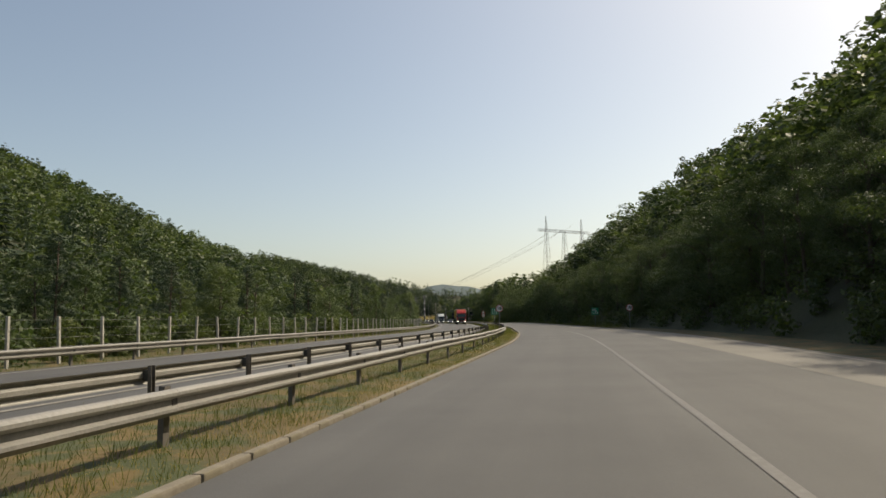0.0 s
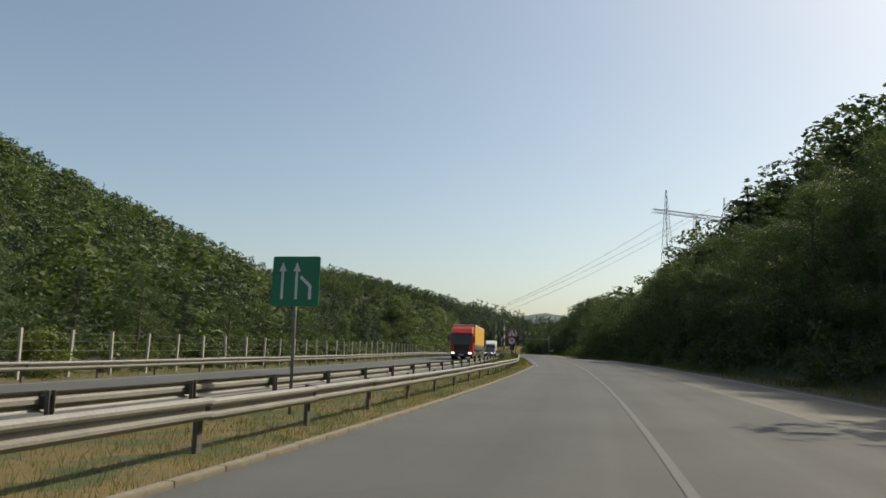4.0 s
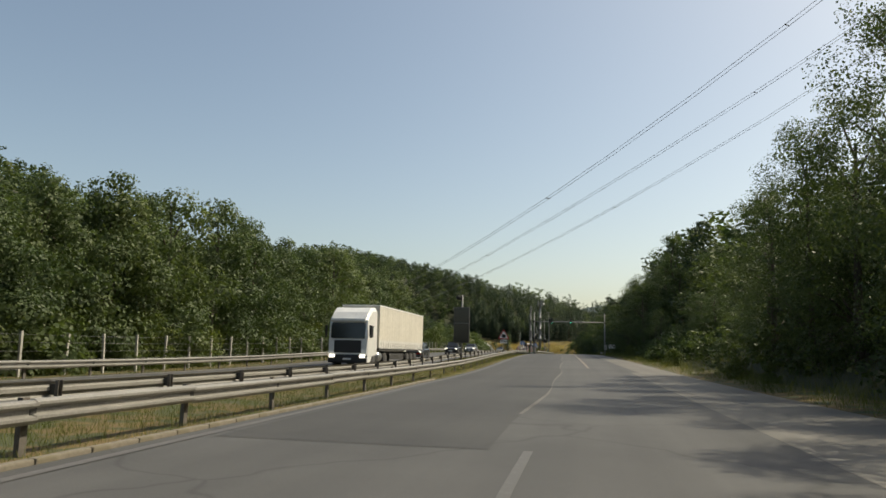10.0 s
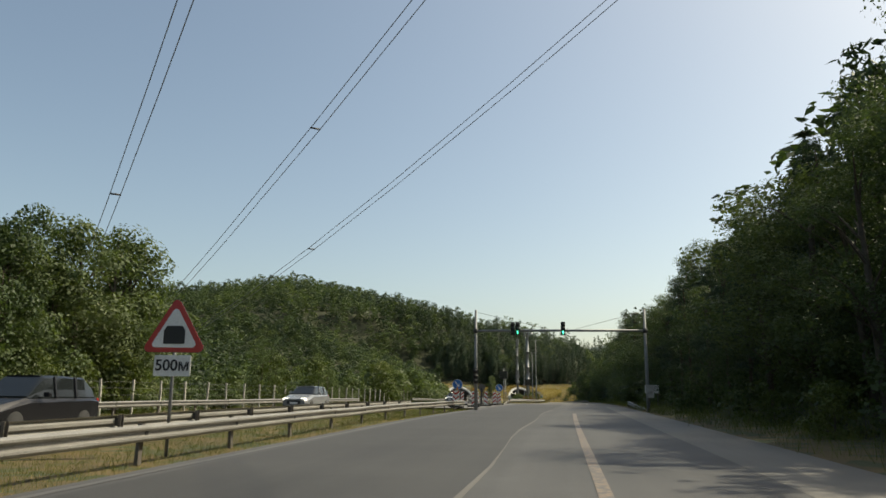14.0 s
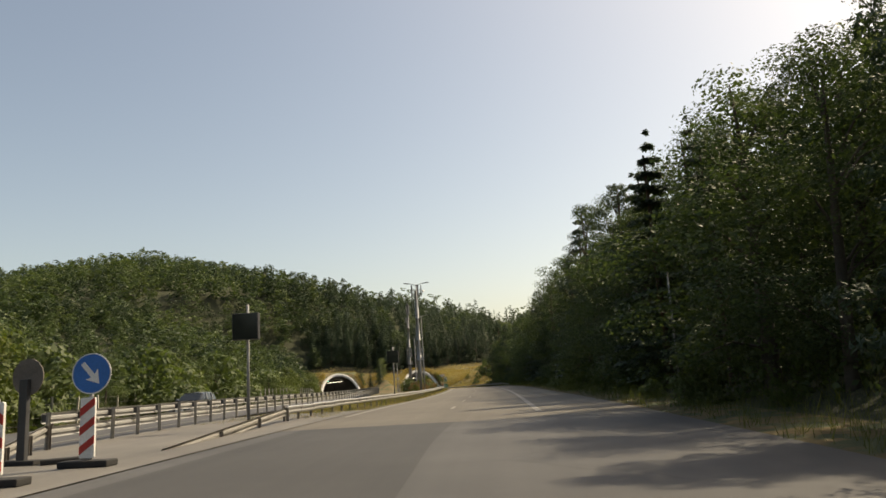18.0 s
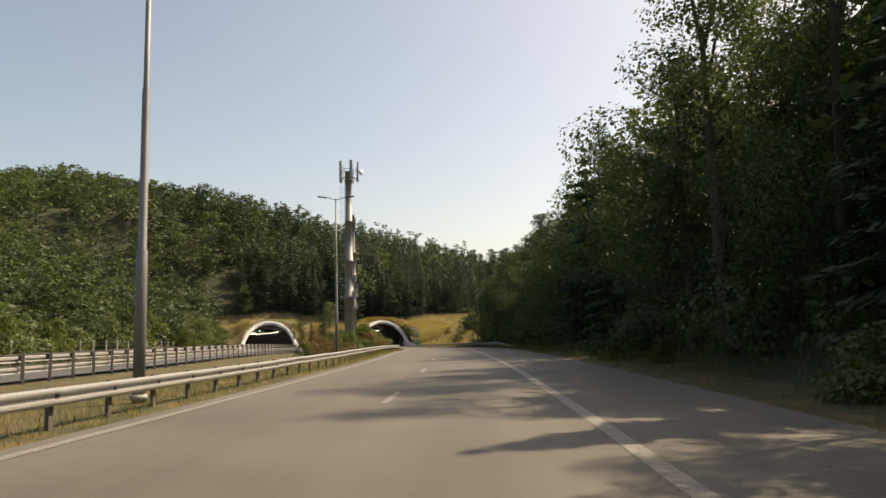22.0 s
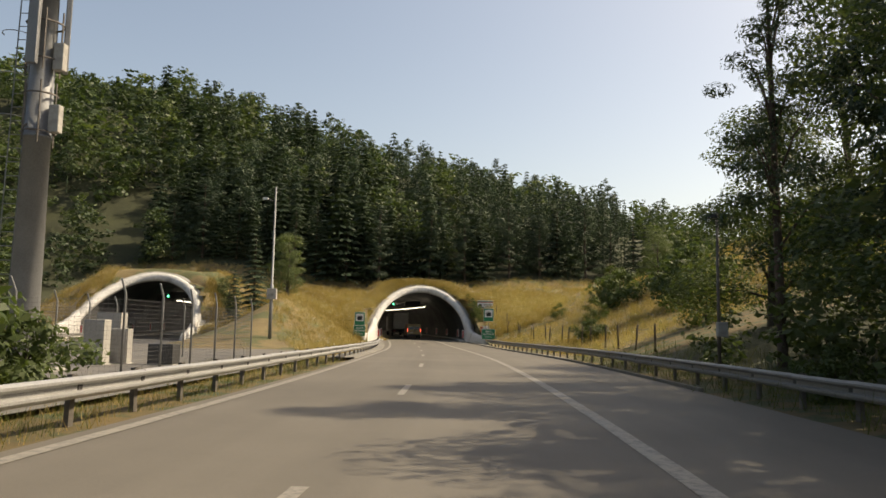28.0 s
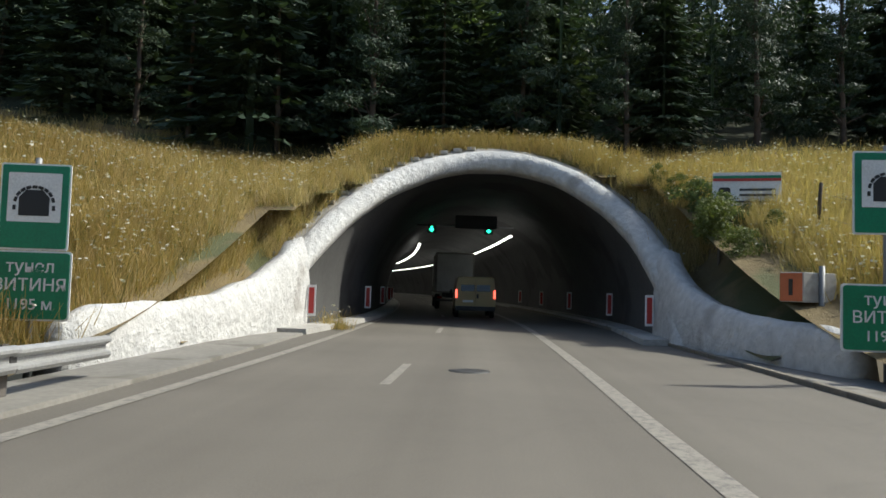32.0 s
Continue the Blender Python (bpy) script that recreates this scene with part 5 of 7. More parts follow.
def message_sign(s, l, w, h, low, label, lamp=True, turn=0):
    root = thing("message_sign", grounded(s, l, turn), label, "traffic sign")
    part("post", pipe("post", (((0, .2, -.4), .06), ((0, .2, low + h + (.9 if lamp else .35)), .055)), POLE, 10), root)
    bm = box_bm(w, .26, h, .03)
    part("cabinet", from_bm("cabinet", bm, SIGN_BACK), root, Matrix.Translation((0, 0, low + h / 2)))
    face_part(root, "screen", rect(w * .93, h * .95, .02), low + h / 2, .012, GLASS_DARK, -.137)
    if h > 1.8:
        part("joint", box("joint", w * .98, .03, .03, POLE, .004), root, Matrix.Translation((0, -.145, low + h * .55)))
    if lamp:
        lamp_ = part("signal_lamp", box("signal_lamp", .3, .22, .34, BLACK, .04), root, Matrix.Translation((-.12, -.06, low + h + .66)))
        part("hood", pipe("hood", (((0, -.1, 0), .15), ((0, -.34, -.02), .16)), BLACK, 14), lamp_, Matrix.Translation((-.14, 0, .04)))
    return root


message_sign(229, -6.75, .97, .97, 2.75, "dark square message sign with an amber lamp on a pole")
message_sign(303.9, -8.5, 1.15, 2.6, 1.75, "tall dark message sign with an amber lamp on a pole")
message_sign(423, -9.1, 1.0, 1.0, 3.3, "dark message sign on a pole behind the rail's start", False)
message_sign(459, -8.5, 1.0, 1.05, 3.3, "dark square message sign on a steel pole", False)

# ---- signal gantry over the road ----
gantry = thing("signal_gantry", along(379.8, 0, 0, 4), "grey steel signal gantry spanning the carriageway", "traffic lights")
GL, GR, GH = -6.6, 5.5, 5.65
for l in (GL, GR):
    part("pole", pipe("pole", (((l, 0, -.4), .13), ((l, 0, 3), .115), ((l, 0, 7.2), .085)), POLE, 14), gantry)
part("beam", pipe("beam", (((GL, -.1, GH), .085), ((-1, -.1, GH + .02), .09), ((GR, -.1, GH), .085)), POLE, 12), gantry)
for l, x in ((GL, -1.4), (GR, .6)):
    part("stay", pipe("stay", (((l, -.1, 7.05), .012), ((x, -.1, GH + .12), .012)), WIRE, 5), gantry)
    part("clamp", pipe("clamp", (((l, -.1, GH - .16), .17), ((l, -.1, GH + .16), .17)), BOLT, 12), gantry)
BOWL = pipe("hood", (((0, -.08, 0), .13), ((0, -.34, -.03), .14)), BLACK, 14)
LENS = plate("lens", disc(.12, 20), .02, SIGN_BACK)
LENS_ON = plate("lens", ((-.03, -.1), (.03, -.1), (.03, .02), (.09, .02), (0, .11), (-.09, .02), (-.03, .02)), .02, glow("signal_green", (.05, 1.0, .6), 2.5))


def signal_head(l, lit):
    head = part("signal_head", box("signal_head", .31, .22, .98, BLACK, .05), gantry, Matrix.Translation((l, -.3, GH + .14)))
    for i, z in enumerate((.31, 0, -.31)):
        part("hood", BOWL, head, Matrix.Translation((0, -.06, z)))
        part("lens", LENS_ON if (lit and i == 2) else LENS, head, Matrix.Translation((0, -.425 if (lit and i == 2) else -.13, z)))


signal_head(-3.9, False)
signal_head(-3.55, True)
signal_head(-.3, True)
low_sig = part("signal_head", box("signal_head", .34, .24, 1.1, BLACK, .05), gantry, Matrix.Translation((GL, -.3, 2.4)))
for z in (.36, 0, -.36):
    part("hood", BOWL, low_sig, Matrix.Translation((0, -.06, z)))
part("cabinet", box("cabinet", .5, .35, .9, CONCRETE, .02), gantry, Matrix.Translation((GR + .1, -.3, 1.4)))

# ---- delineator boards and arrow signs in the median opening ----
BOARD = plate("board", rect(.28, 1.05, .03), .05, SIGN_WHITE)
STRIPES = [plate("stripe", ((-.14, z - .14), (.14, z + .06), (.14, z + .2), (-.14, z)), .012, SIGN_RED) for z in (-.33, .0, .33)]
FOOTB = box("rubber_foot", .95, .36, .12, RUBBER, .03)
FLASH = pipe("flasher", (((0, 0, 0), .06), ((0, 0, .12), .07), ((0, 0, .2), .03)), paint("amber", (.75, .3, .02), .3), 12)
for i, (s, l, turn, fl) in enumerate(((386.8, -9.2, 0, 1), (392.4, -10.4, 10, 0), (392.2, -8.6, -6, 1), (398.3, -8.3, 5, 0), (402.5, -11.3, 6, 0), (403.5, -9.9, 0, 0), (405.5, -8.3, 8, 0), (408.5, -8.5, 0, 0), (411.2, -8.4, -4, 0))):
    d = thing("delineator_board", along(s, l, .01, turn) @ Matrix.Scale(1.16, 4), "red and white striped delineator board on a rubber foot", "road barrier", "delineator boards in the median opening")
    part("rubber_foot", FOOTB, d, Matrix.Translation((0, 0, .06)))
    part("stem", pipe("stem", (((0, .03, .06), .025), ((0, .03, 1.25), .025)), POLE, 8), d)
    b_ = part("board", BOARD, d, Matrix.Translation((0, -.02, .68)))
    for st in STRIPES:
        part("stripe", st, b_, Matrix.Translation((0, -.028, 0)) @ (Matrix.Diagonal((-1, 1, 1, 1)) if i % 2 else Matrix.Identity(4)))
    if fl:
        part("flasher", FLASH, d, Matrix.Translation((0, .02, 1.24)), "amber warning lamp")
for s, l in ((386.85, -9.2), (411.25, -8.4)):
    a_ = thing("arrow_sign", along(s, l), "round blue direction sign with a slanting white arrow", "road sign")
    part("post", pipe("post", (((0, .05, 0), .03), ((0, .05, 2.1), .03)), POLE, 8), a_)
    face_part(a_, "plate", disc(.40), 1.9, .02, SIGN_BLUE)
    face_part(a_, "edge", disc(.425), 1.9, .014, SIGN_WHITE, .006)
    arrow = plate("arrow", ((-.045, .26), (.045, .26), (.045, -.06), (.15, -.02), (0, -.26), (-.15, -.02), (-.045, -.06)), .01, SIGN_WHITE)
    part("arrow", arrow, a_, Matrix.Translation((0, -.018, 1.9)) @ Matrix.Diagonal((1.1, 1, 1.1, 1)) @ Matrix.Rotation(radians(-40), 4, "Y"))

grey_sign = thing("round_sign", along(412.5, -10.6, 0, 170), "round grey back of a road sign on a thick post", "road sign")
part("post", box("post", .22, .12, 1.9, SIGN_BACK, .02), grey_sign, Matrix.Translation((0, .08, .95)))
face_part(grey_sign, "plate", disc(.42), 1.95, .025, GALV_DARK)
part("rubber_foot", FOOTB, grey_sign, Matrix.Translation((0, .08, .06)))
for s, l, turn in ((399.4, -9.0, 20), (400.3, -9.3, -12), (412.4, -9.6, 30)):
    tagged(new("rubber_foot", FOOTB), "black rubber sign foot lying loose on the paving", "road barrier").matrix_world = along(s, l, .07, turn)

# ---- street lamps ----


def street_lamp(s, l, h, label="tall grey street lamp with two arms"):
    root = thing("street_lamp", along(s, l), label, "street lamp", "street lamps in the median")
    part("column", pipe("column", (((0, 0, -.3), .15), ((0, 0, h * .28), .13), ((0, 0, h * .285), .105), ((0, 0, h * .6), .095), ((0, 0, h * .605), .075), ((0, 0, h), .055)), POLE, 14), root)
    for q in (-1, 1):
        arm = part("arm", pipe("arm", (((0, 0, h - .15), .035), ((q * .5, 0, h + .05), .032), ((q * .95, 0, h + .1), .03)), POLE, 8), root)
        part("lamp_head", box("lamp_head", .75, .26, .09, SIGN_BACK, .03), arm, Matrix.Translation((q * 1.15, 0, h + .14)) @ Matrix.Rotation(q * -.12, 4, "Y"))
    part("base_collar", pipe("base_collar", (((0, 0, 0), .22), ((0, 0, .12), .2)), CONCRETE, 12), root)


street_lamp(482, -8.1, 13.0)
street_lamp(524, -9.6, 13.0)
street_lamp(556, -12.0, 11.3)

# ---- aerial masts ----


def aerial(name, z, rad, angle, long_):
    return box(name, .3, .16, long_, POLE, .03)


PANEL, PANEL_S = aerial("panel", 0, 0, 0, 2.3), aerial("panel", 0, 0, 0, 1.4)
DISH = pipe("dish", (((0, 0, 0), .05), ((0, -.12, 0), .26), ((0, -.22, 0), .3), ((0, -.3, 0), .29)), SIGN_WHITE, 18)


def mast(s, l, h, r0, r1, heads, label):
    root = thing("aerial_mast", grounded(s, l), label, "mast")
    cuts = [h * q for q in (.0, .3, .5, .72, 1)]
    rings = [((0, 0, -.4), r0)]
    for a, b in zip(cuts, cuts[1:]):
        ra, rb = r0 + (r1 - r0) * a / h, r0 + (r1 - r0) * b / h
        rings += [((0, 0, a + .001), ra), ((0, 0, b - .12), rb), ((0, 0, b - .11), rb + .05), ((0, 0, b), rb + .05)]
    part("column", pipe("column", rings, POLE, 14), root)
    # ladder with safety hoops
    ld = bmesh.new()
    for x in (-.2, .2):
        join_bm(ld, tube_bm(((Vector((x - r0 - .25, 0, 2.2)), .02), (Vector((x - r1 - .3, 0, h * .93)), .02)), 5, False))
    ladder = part("ladder", from_bm("ladder", ld, POLE), root)
    rung = pipe("rung", (((-.2, 0, 0), .014), ((.2, 0, 0), .014)), POLE, 5)
    hoop_bm = tube_bm([((.38 * math.cos(a), -.35 - .38 * math.sin(a), 0), .014) for a in np.linspace(math.pi, -.0, 9)], 4, False)
    hoop = from_bm("hoop", hoop_bm, POLE)
    z = 2.4
    while z < h * .92:
        x = -(r0 + .25) + (r0 - r1 - .05) * (z - 2.2) / (h * .93 - 2.2)
        part("rung", rung, ladder, Matrix.Translation((x, 0, z)))
        if z > 4 and int(z / .4) % 3 == 0:
            part("hoop", hoop, ladder, Matrix.Translation((x, 0, z)))
        z += .4
    for hd, rad, count, me in heads:
        frm = bmesh.new()
        for dz in (-.55, .55):
            join_bm(frm, tube_bm([((rad * math.cos(a), rad * math.sin(a), dz), .03) for a in np.linspace(0, 2 * math.pi, 13)], 5, False))
        for a in np.linspace(0, 2 * math.pi, 6, False):
            join_bm(frm, tube_bm((((rad * math.cos(a), rad * math.sin(a), -.9), .028), ((rad * math.cos(a), rad * math.sin(a), .9), .028)), 5, False))
            join_bm(frm, tube_bm((((0, 0, 0), .03), ((rad * math.cos(a), rad * math.sin(a), -.5), .03)), 5, False))
        head = part("platform", from_bm("platform", frm, GALV_DARK), root, Matrix.Translation((0, 0, hd)))
        for i in range(count):
            a = 2.6 + i * 6.283 / count
            part("panel", me, head, Matrix.Translation((1.12 * rad * math.cos(a), 1.12 * rad * math.sin(a), .35)) @ Matrix.Rotation(a + math.pi / 2, 4, "Z"))
        if count > 4:
            part("dish", DISH, head, Matrix.Translation((rad + .35, -.1, .2)) @ Matrix.Rotation(.7, 4, "Z"))
    part("lightning_rod", pipe("lightning_rod", (((.1, 0, h), .02), ((.1, 0, h + 1.9), .008)), POLE, 6), root)
    part("foundation", box("foundation", 1.7, 1.7, .3, CONCRETE, .03), root, Matrix.Translation((0, 0, .05)))
    for z in (h * .32, h * .4):
        part("cable_box", box("cable_box", .3, .25, .8, CONCRETE, .03), root, Matrix.Translation((r0 + .12, -.1, z)))


mast(545, -10.9, 20.4, .52, .34, ((20.0, .95, 5, PANEL),), "tall grey steel aerial mast with a caged ladder and panel antennas")
mast(585.6, -12.5, 22.6, .42, .17, ((20.6, .34, 2, PANEL), (17.9, .5, 1, PANEL_S), (9.5, .5, 3, PANEL), (7.4, .45, 1, PANEL_S)), "tapered grey aerial mast with slim antennas beside a fenced compound")
cpole = thing("camera_pole", grounded(620.3, -13.1), "tall slim pole with a grey box on the grassy mound", "pole")
part("column", pipe("column", (((0, 0, -.3), .14), ((0, 0, 4), .12), ((0, 0, 4.02), .09), ((0, 0, 11.4), .06)), POLE, 12), cpole)
part("box", box("box", .7, .5, .8, CONCRETE, .03), cpole, Matrix.Translation((.05, -.1, 3.3)))
part("camera_arm", pipe("camera_arm", (((0, 0, 10.3), .03), ((-.6, 0, 10.45), .03)), POLE, 6), cpole)
part("camera_housing", box("camera_housing", .4, .16, .16, SIGN_WHITE, .02), cpole, Matrix.Translation((-.75, 0, 10.5)))
rpole = thing("camera_pole", grounded(588, 7.6), "thin dark pole with a small box behind the rail", "pole")
part("column", pipe("column", (((0, 0, -.3), .06), ((0, 0, 5.1), .045)), GALV_DARK, 10), rpole)
part("box", box("box", .3, .22, .45, CONCRETE, .02), rpole, Matrix.Translation((.05, -.12, 1.5)))
part("lamp_head", box("lamp_head", .3, .2, .14, SIGN_BACK, .03), rpole, Matrix.Translation((-.14, 0, 5.0)))

wpole = thing("slim_pole", grounded(431, 8.6), "thin grey pole at the edge of the wood", "pole")
part("column", pipe("column", (((0, 0, -.3), .05), ((0, 0, 5.3), .04)), POLE, 10), wpole)
part("cap", pipe("cap", (((0, 0, 5.28), .05), ((0, 0, 5.36), .03)), BOLT, 10), wpole)

# fenced compound by the mast
comp = thing("mesh_fence", grounded(588, -12.5), "wire mesh fence with angled tops round equipment cabinets", "fence")
c_inv = comp.matrix_world.inverted()
corners = ((585, -9.4), (598, -9.4), (598, -15.4), (585, -15.4), (585, -9.4))
POST_F = pipe("fence_post", (((0, 0, -.2), .035), ((0, 0, 2.3), .035), ((.0, -.28, 2.7), .03)), POLE, 8)
for (sa, la), (sb, lb) in zip(corners, corners[1:]):
    n_ = max(2, int(math.hypot(sb - sa, lb - la) / 2.4))
    for i in range(n_):
        u, v = i / n_, (i + 1) / n_
        p, q = (sa + (sb - sa) * u, la + (lb - la) * u), (sa + (sb - sa) * v, la + (lb - la) * v)
        part("fence_post", POST_F, comp, c_inv @ grounded(*p))
        a, b = spot(*p), spot(*q)
        mesh_bm = bmesh.new()
        for z in np.arange(.1, 2.25, .12):
            join_bm(mesh_bm, tube_bm(((a + Vector((0, 0, z)), .004), (b + Vector((0, 0, z)), .004)), 3, False))
        for w in np.arange(0, 1, .05):
            c = a.lerp(b, w)
            join_bm(mesh_bm, tube_bm(((c + Vector((0, 0, .1)), .003), (c + Vector((0, 0, 2.2)), .003)), 3, False))
        part("mesh_panel", from_bm("mesh_panel", mesh_bm, WIRE), comp, c_inv)
for s, l, w, d, h in ((590.2, -12.6, .7, .5, 1.5), (591.2, -12.2, .6, .5, 1.2), (593.5, -13.6, .9, .7, 1.8), (591, -10.6, .9, .6, .7)):
    cab = thing("equipment_cabinet", grounded(s, l, random.uniform(-8, 8)), "pale grey equipment cabinet on a concrete plinth", "cabinet")
    part("plinth", box("plinth", w + .1, d + .1, .16, CONCRETE, .01), cab, Matrix.Translation((0, 0, .06)))
    part("body", box("body", w, d, h, CONCRETE if h > 1 else BOLT, .02), cab, Matrix.Translation((0, 0, .12 + h / 2)))
    part("door", box("door", w * .86, .02, h * .9, CONCRETE if h > 1 else BOLT, .006), cab, Matrix.Translation((0, -d / 2 - .008, .12 + h / 2)))
    part("handle", box("handle", .03, .03, .14, BOLT, .005), cab, Matrix.Translation((w * .3, -d / 2 - .03, .12 + h / 2)))

# ---- power line ----


def lattice(bm, a, b, w0, w1, bays, r=.05):
    """A square lattice leg from a to b, of width w0 to w1."""
    a, b = Vector(a), Vector(b)
    d = (b - a).normalized()
    u = (Vector((1, 0, 0)) if abs(d.x) < .9 else Vector((0, 0, 1)))
    u = (u - d * u.dot(d)).normalized()
    v = d.cross(u)
    levels = []
    for i in range(bays + 1):
        q = i / bays
        c, w = a.lerp(b, q), (w0 + (w1 - w0) * q) / 2
        levels.append([c + u * w * x + v * w * y for x, y in ((-1, -1), (1, -1), (1, 1), (-1, 1))])
    for p, q in zip(levels, levels[1:]):
        for k in range(4):
            join_bm(bm, tube_bm(((p[k], r), (q[k], r)), 4, False))
            join_bm(bm, tube_bm(((p[k], r * .6), (q[(k + 1) % 4], r * .6)), 3, False))
            join_bm(bm, tube_bm(((q[k], r * .6), (q[(k + 1) % 4], r * .6)), 3, False))


def pylon(p, turn, h, name, label, parts_):
    root = thing("pylon", Matrix.Translation(p) @ Matrix.Rotation(radians(turn), 4, "Z"), label, "pylon")
    for nm, segs in parts_:
        bm = bmesh.new()
        for a, b, w0, w1, n_ in segs:
            lattice(bm, a, b, w0, w1, n_)
        part(nm, from_bm(nm, bm, GALV_DARK), root)
    return root


def gate_pylon(p, turn, h, bay=9.0):
    """A portal pylon: three lattice towers that carry a crossbar, the outer two with peaks."""
    segs = [("leg", (((x, 0, 0), (x, 0, h - 6), 3.4, 1.5, 8), ((x, 0, h - 6), (x, 0, h), 1.5, .9, 4))) for x in (-bay, 0, bay)]
    segs += [("crossarm", (((-bay - 4.5, 0, h), (bay + 4.5, 0, h), .9, .9, 20),)), ("peak", (((-bay, 0, h), (-bay, 0, h + 6), .9, .1, 4),)), ("peak", (((bay, 0, h), (bay, 0, h + 6), .9, .1, 4),))]
    return pylon(p, turn, h, "pylon", "grey lattice pylon with a wide crossarm on the wooded ridge", segs)


near_base = Vector((110.9, 289.3, spot(303, 39).z - 1.0))
gate_pylon(near_base, 20, 39.2 - near_base.z, 9.8)
far_base = Vector((-86, 624, 32))
gate_pylon(far_base, 28, 22)
cables = thing("power_lines", Matrix.Identity(4), "paired overhead power cables sagging across the valley", "cable")


def span(a, b, sag, r):
    pts = []
    for i in range(25):
        u = i / 24
        p = Vector(a).lerp(Vector(b), u)
        p.z -= sag * 4 * u * (1 - u)
        pts.append((p, r))
    return pts


CABLES = (((101.3, 283.6, 37.4), (-36, 494, 14.7), 18.6), ((111.4, 292.4, 40.1), (-105.5, 585.7, 6.9), 24.7), ((121.2, 303.9, 44.5), (-55.7, 506.9, 8.2), 20.7))
for a, b, sag in CABLES:
    for dx in (-.22, .22):
        part("cable", from_bm("cable", tube_bm([((p.x + dx, p.y + dx * .6, p.z), r) for p, r in span(a, b, sag, .022)], 5, False), WIRE, True), cables)
    for p, r in span(a, b, sag, .03)[2:23:3]:
        part("spacer", pipe("spacer", ((p + Vector((-.24, -.15, 0)), .05), (p + Vector((.24, .15, 0)), .05)), BOLT, 6), cables)
# ---- vehicles ----


def loft(name, sections, material, smoothed=False):
    """A skin over cross-sections: each (y, half widths and heights from sill to roof) mirrored in x."""
    bm = bmesh.new()
    rows = []
    for y, prof in sections:
        rows.append([bm.verts.new((x, y, z)) for x, z in prof] + [bm.verts.new((-x, y, z)) for x, z in reversed(prof)])
    n = len(rows[0])
    for p, q in zip(rows, rows[1:]):
        for k in range(n):
            bm.faces.new((p[k], p[(k + 1) % n], q[(k + 1) % n], q[k]))
    bm.faces.new(rows[0][::-1])
    bm.faces.new(rows[-1])
    return from_bm(name, bm, material, smoothed)


def wheel_meshes(r, w):
    tyre = pipe("tyre", (((-w / 2, 0, 0), r * .66), ((-w / 2, 0, 0), r * .93), ((-w * .35, 0, 0), r), ((w * .35, 0, 0), r), ((w / 2, 0, 0), r * .93), ((w / 2, 0, 0), r * .66)), RUBBER, 24)
    rim_bm = tube_bm((((-w * .42, 0, 0), r * .66), ((-w * .3, 0, 0), r * .55), ((-w * .34, 0, 0), r * .2), ((-w * .4, 0, 0), r * .12)), 20)
    for i in range(5):
        a = i * 6.283 / 5
        join_bm(rim_bm, box_bm(.02, r * .14, r * .5, .0, (-w * .4, 0, r * .36)), Matrix.Rotation(a, 4, "X"))
    return tyre, from_bm("rim", rim_bm, CHROME)


CAR_TYRE, CAR_RIM = wheel_meshes(.32, .2)
TRUCK_TYRE, TRUCK_RIM = wheel_meshes(.5, .32)


def wheels(root, spots, tyre, rim):
    for x, y, z in spots:
        w = part("wheel", tyre, root, Matrix.Translation((x, y, z)) @ (Matrix.Identity(4) if x < 0 else Matrix.Rotation(math.pi, 4, "Z")))
        part("rim", rim, w)


LAMP_WHITE = glow("headlamp", (1.0, .97, .9), 1.4)
LAMP_RED = paint("tail_red", (.5, .02, .015), .25)
TAIL_ON = glow("tail_lamp", (1.0, .12, .08), 1.6)


def prof(wid, low, belt, roof, tumble):
    return ((wid * .94, low), (wid, low + .18), (wid * .995, belt), (wid * (1 - tumble * .9), roof - .06), (wid * (1 - tumble * 1.25), roof))


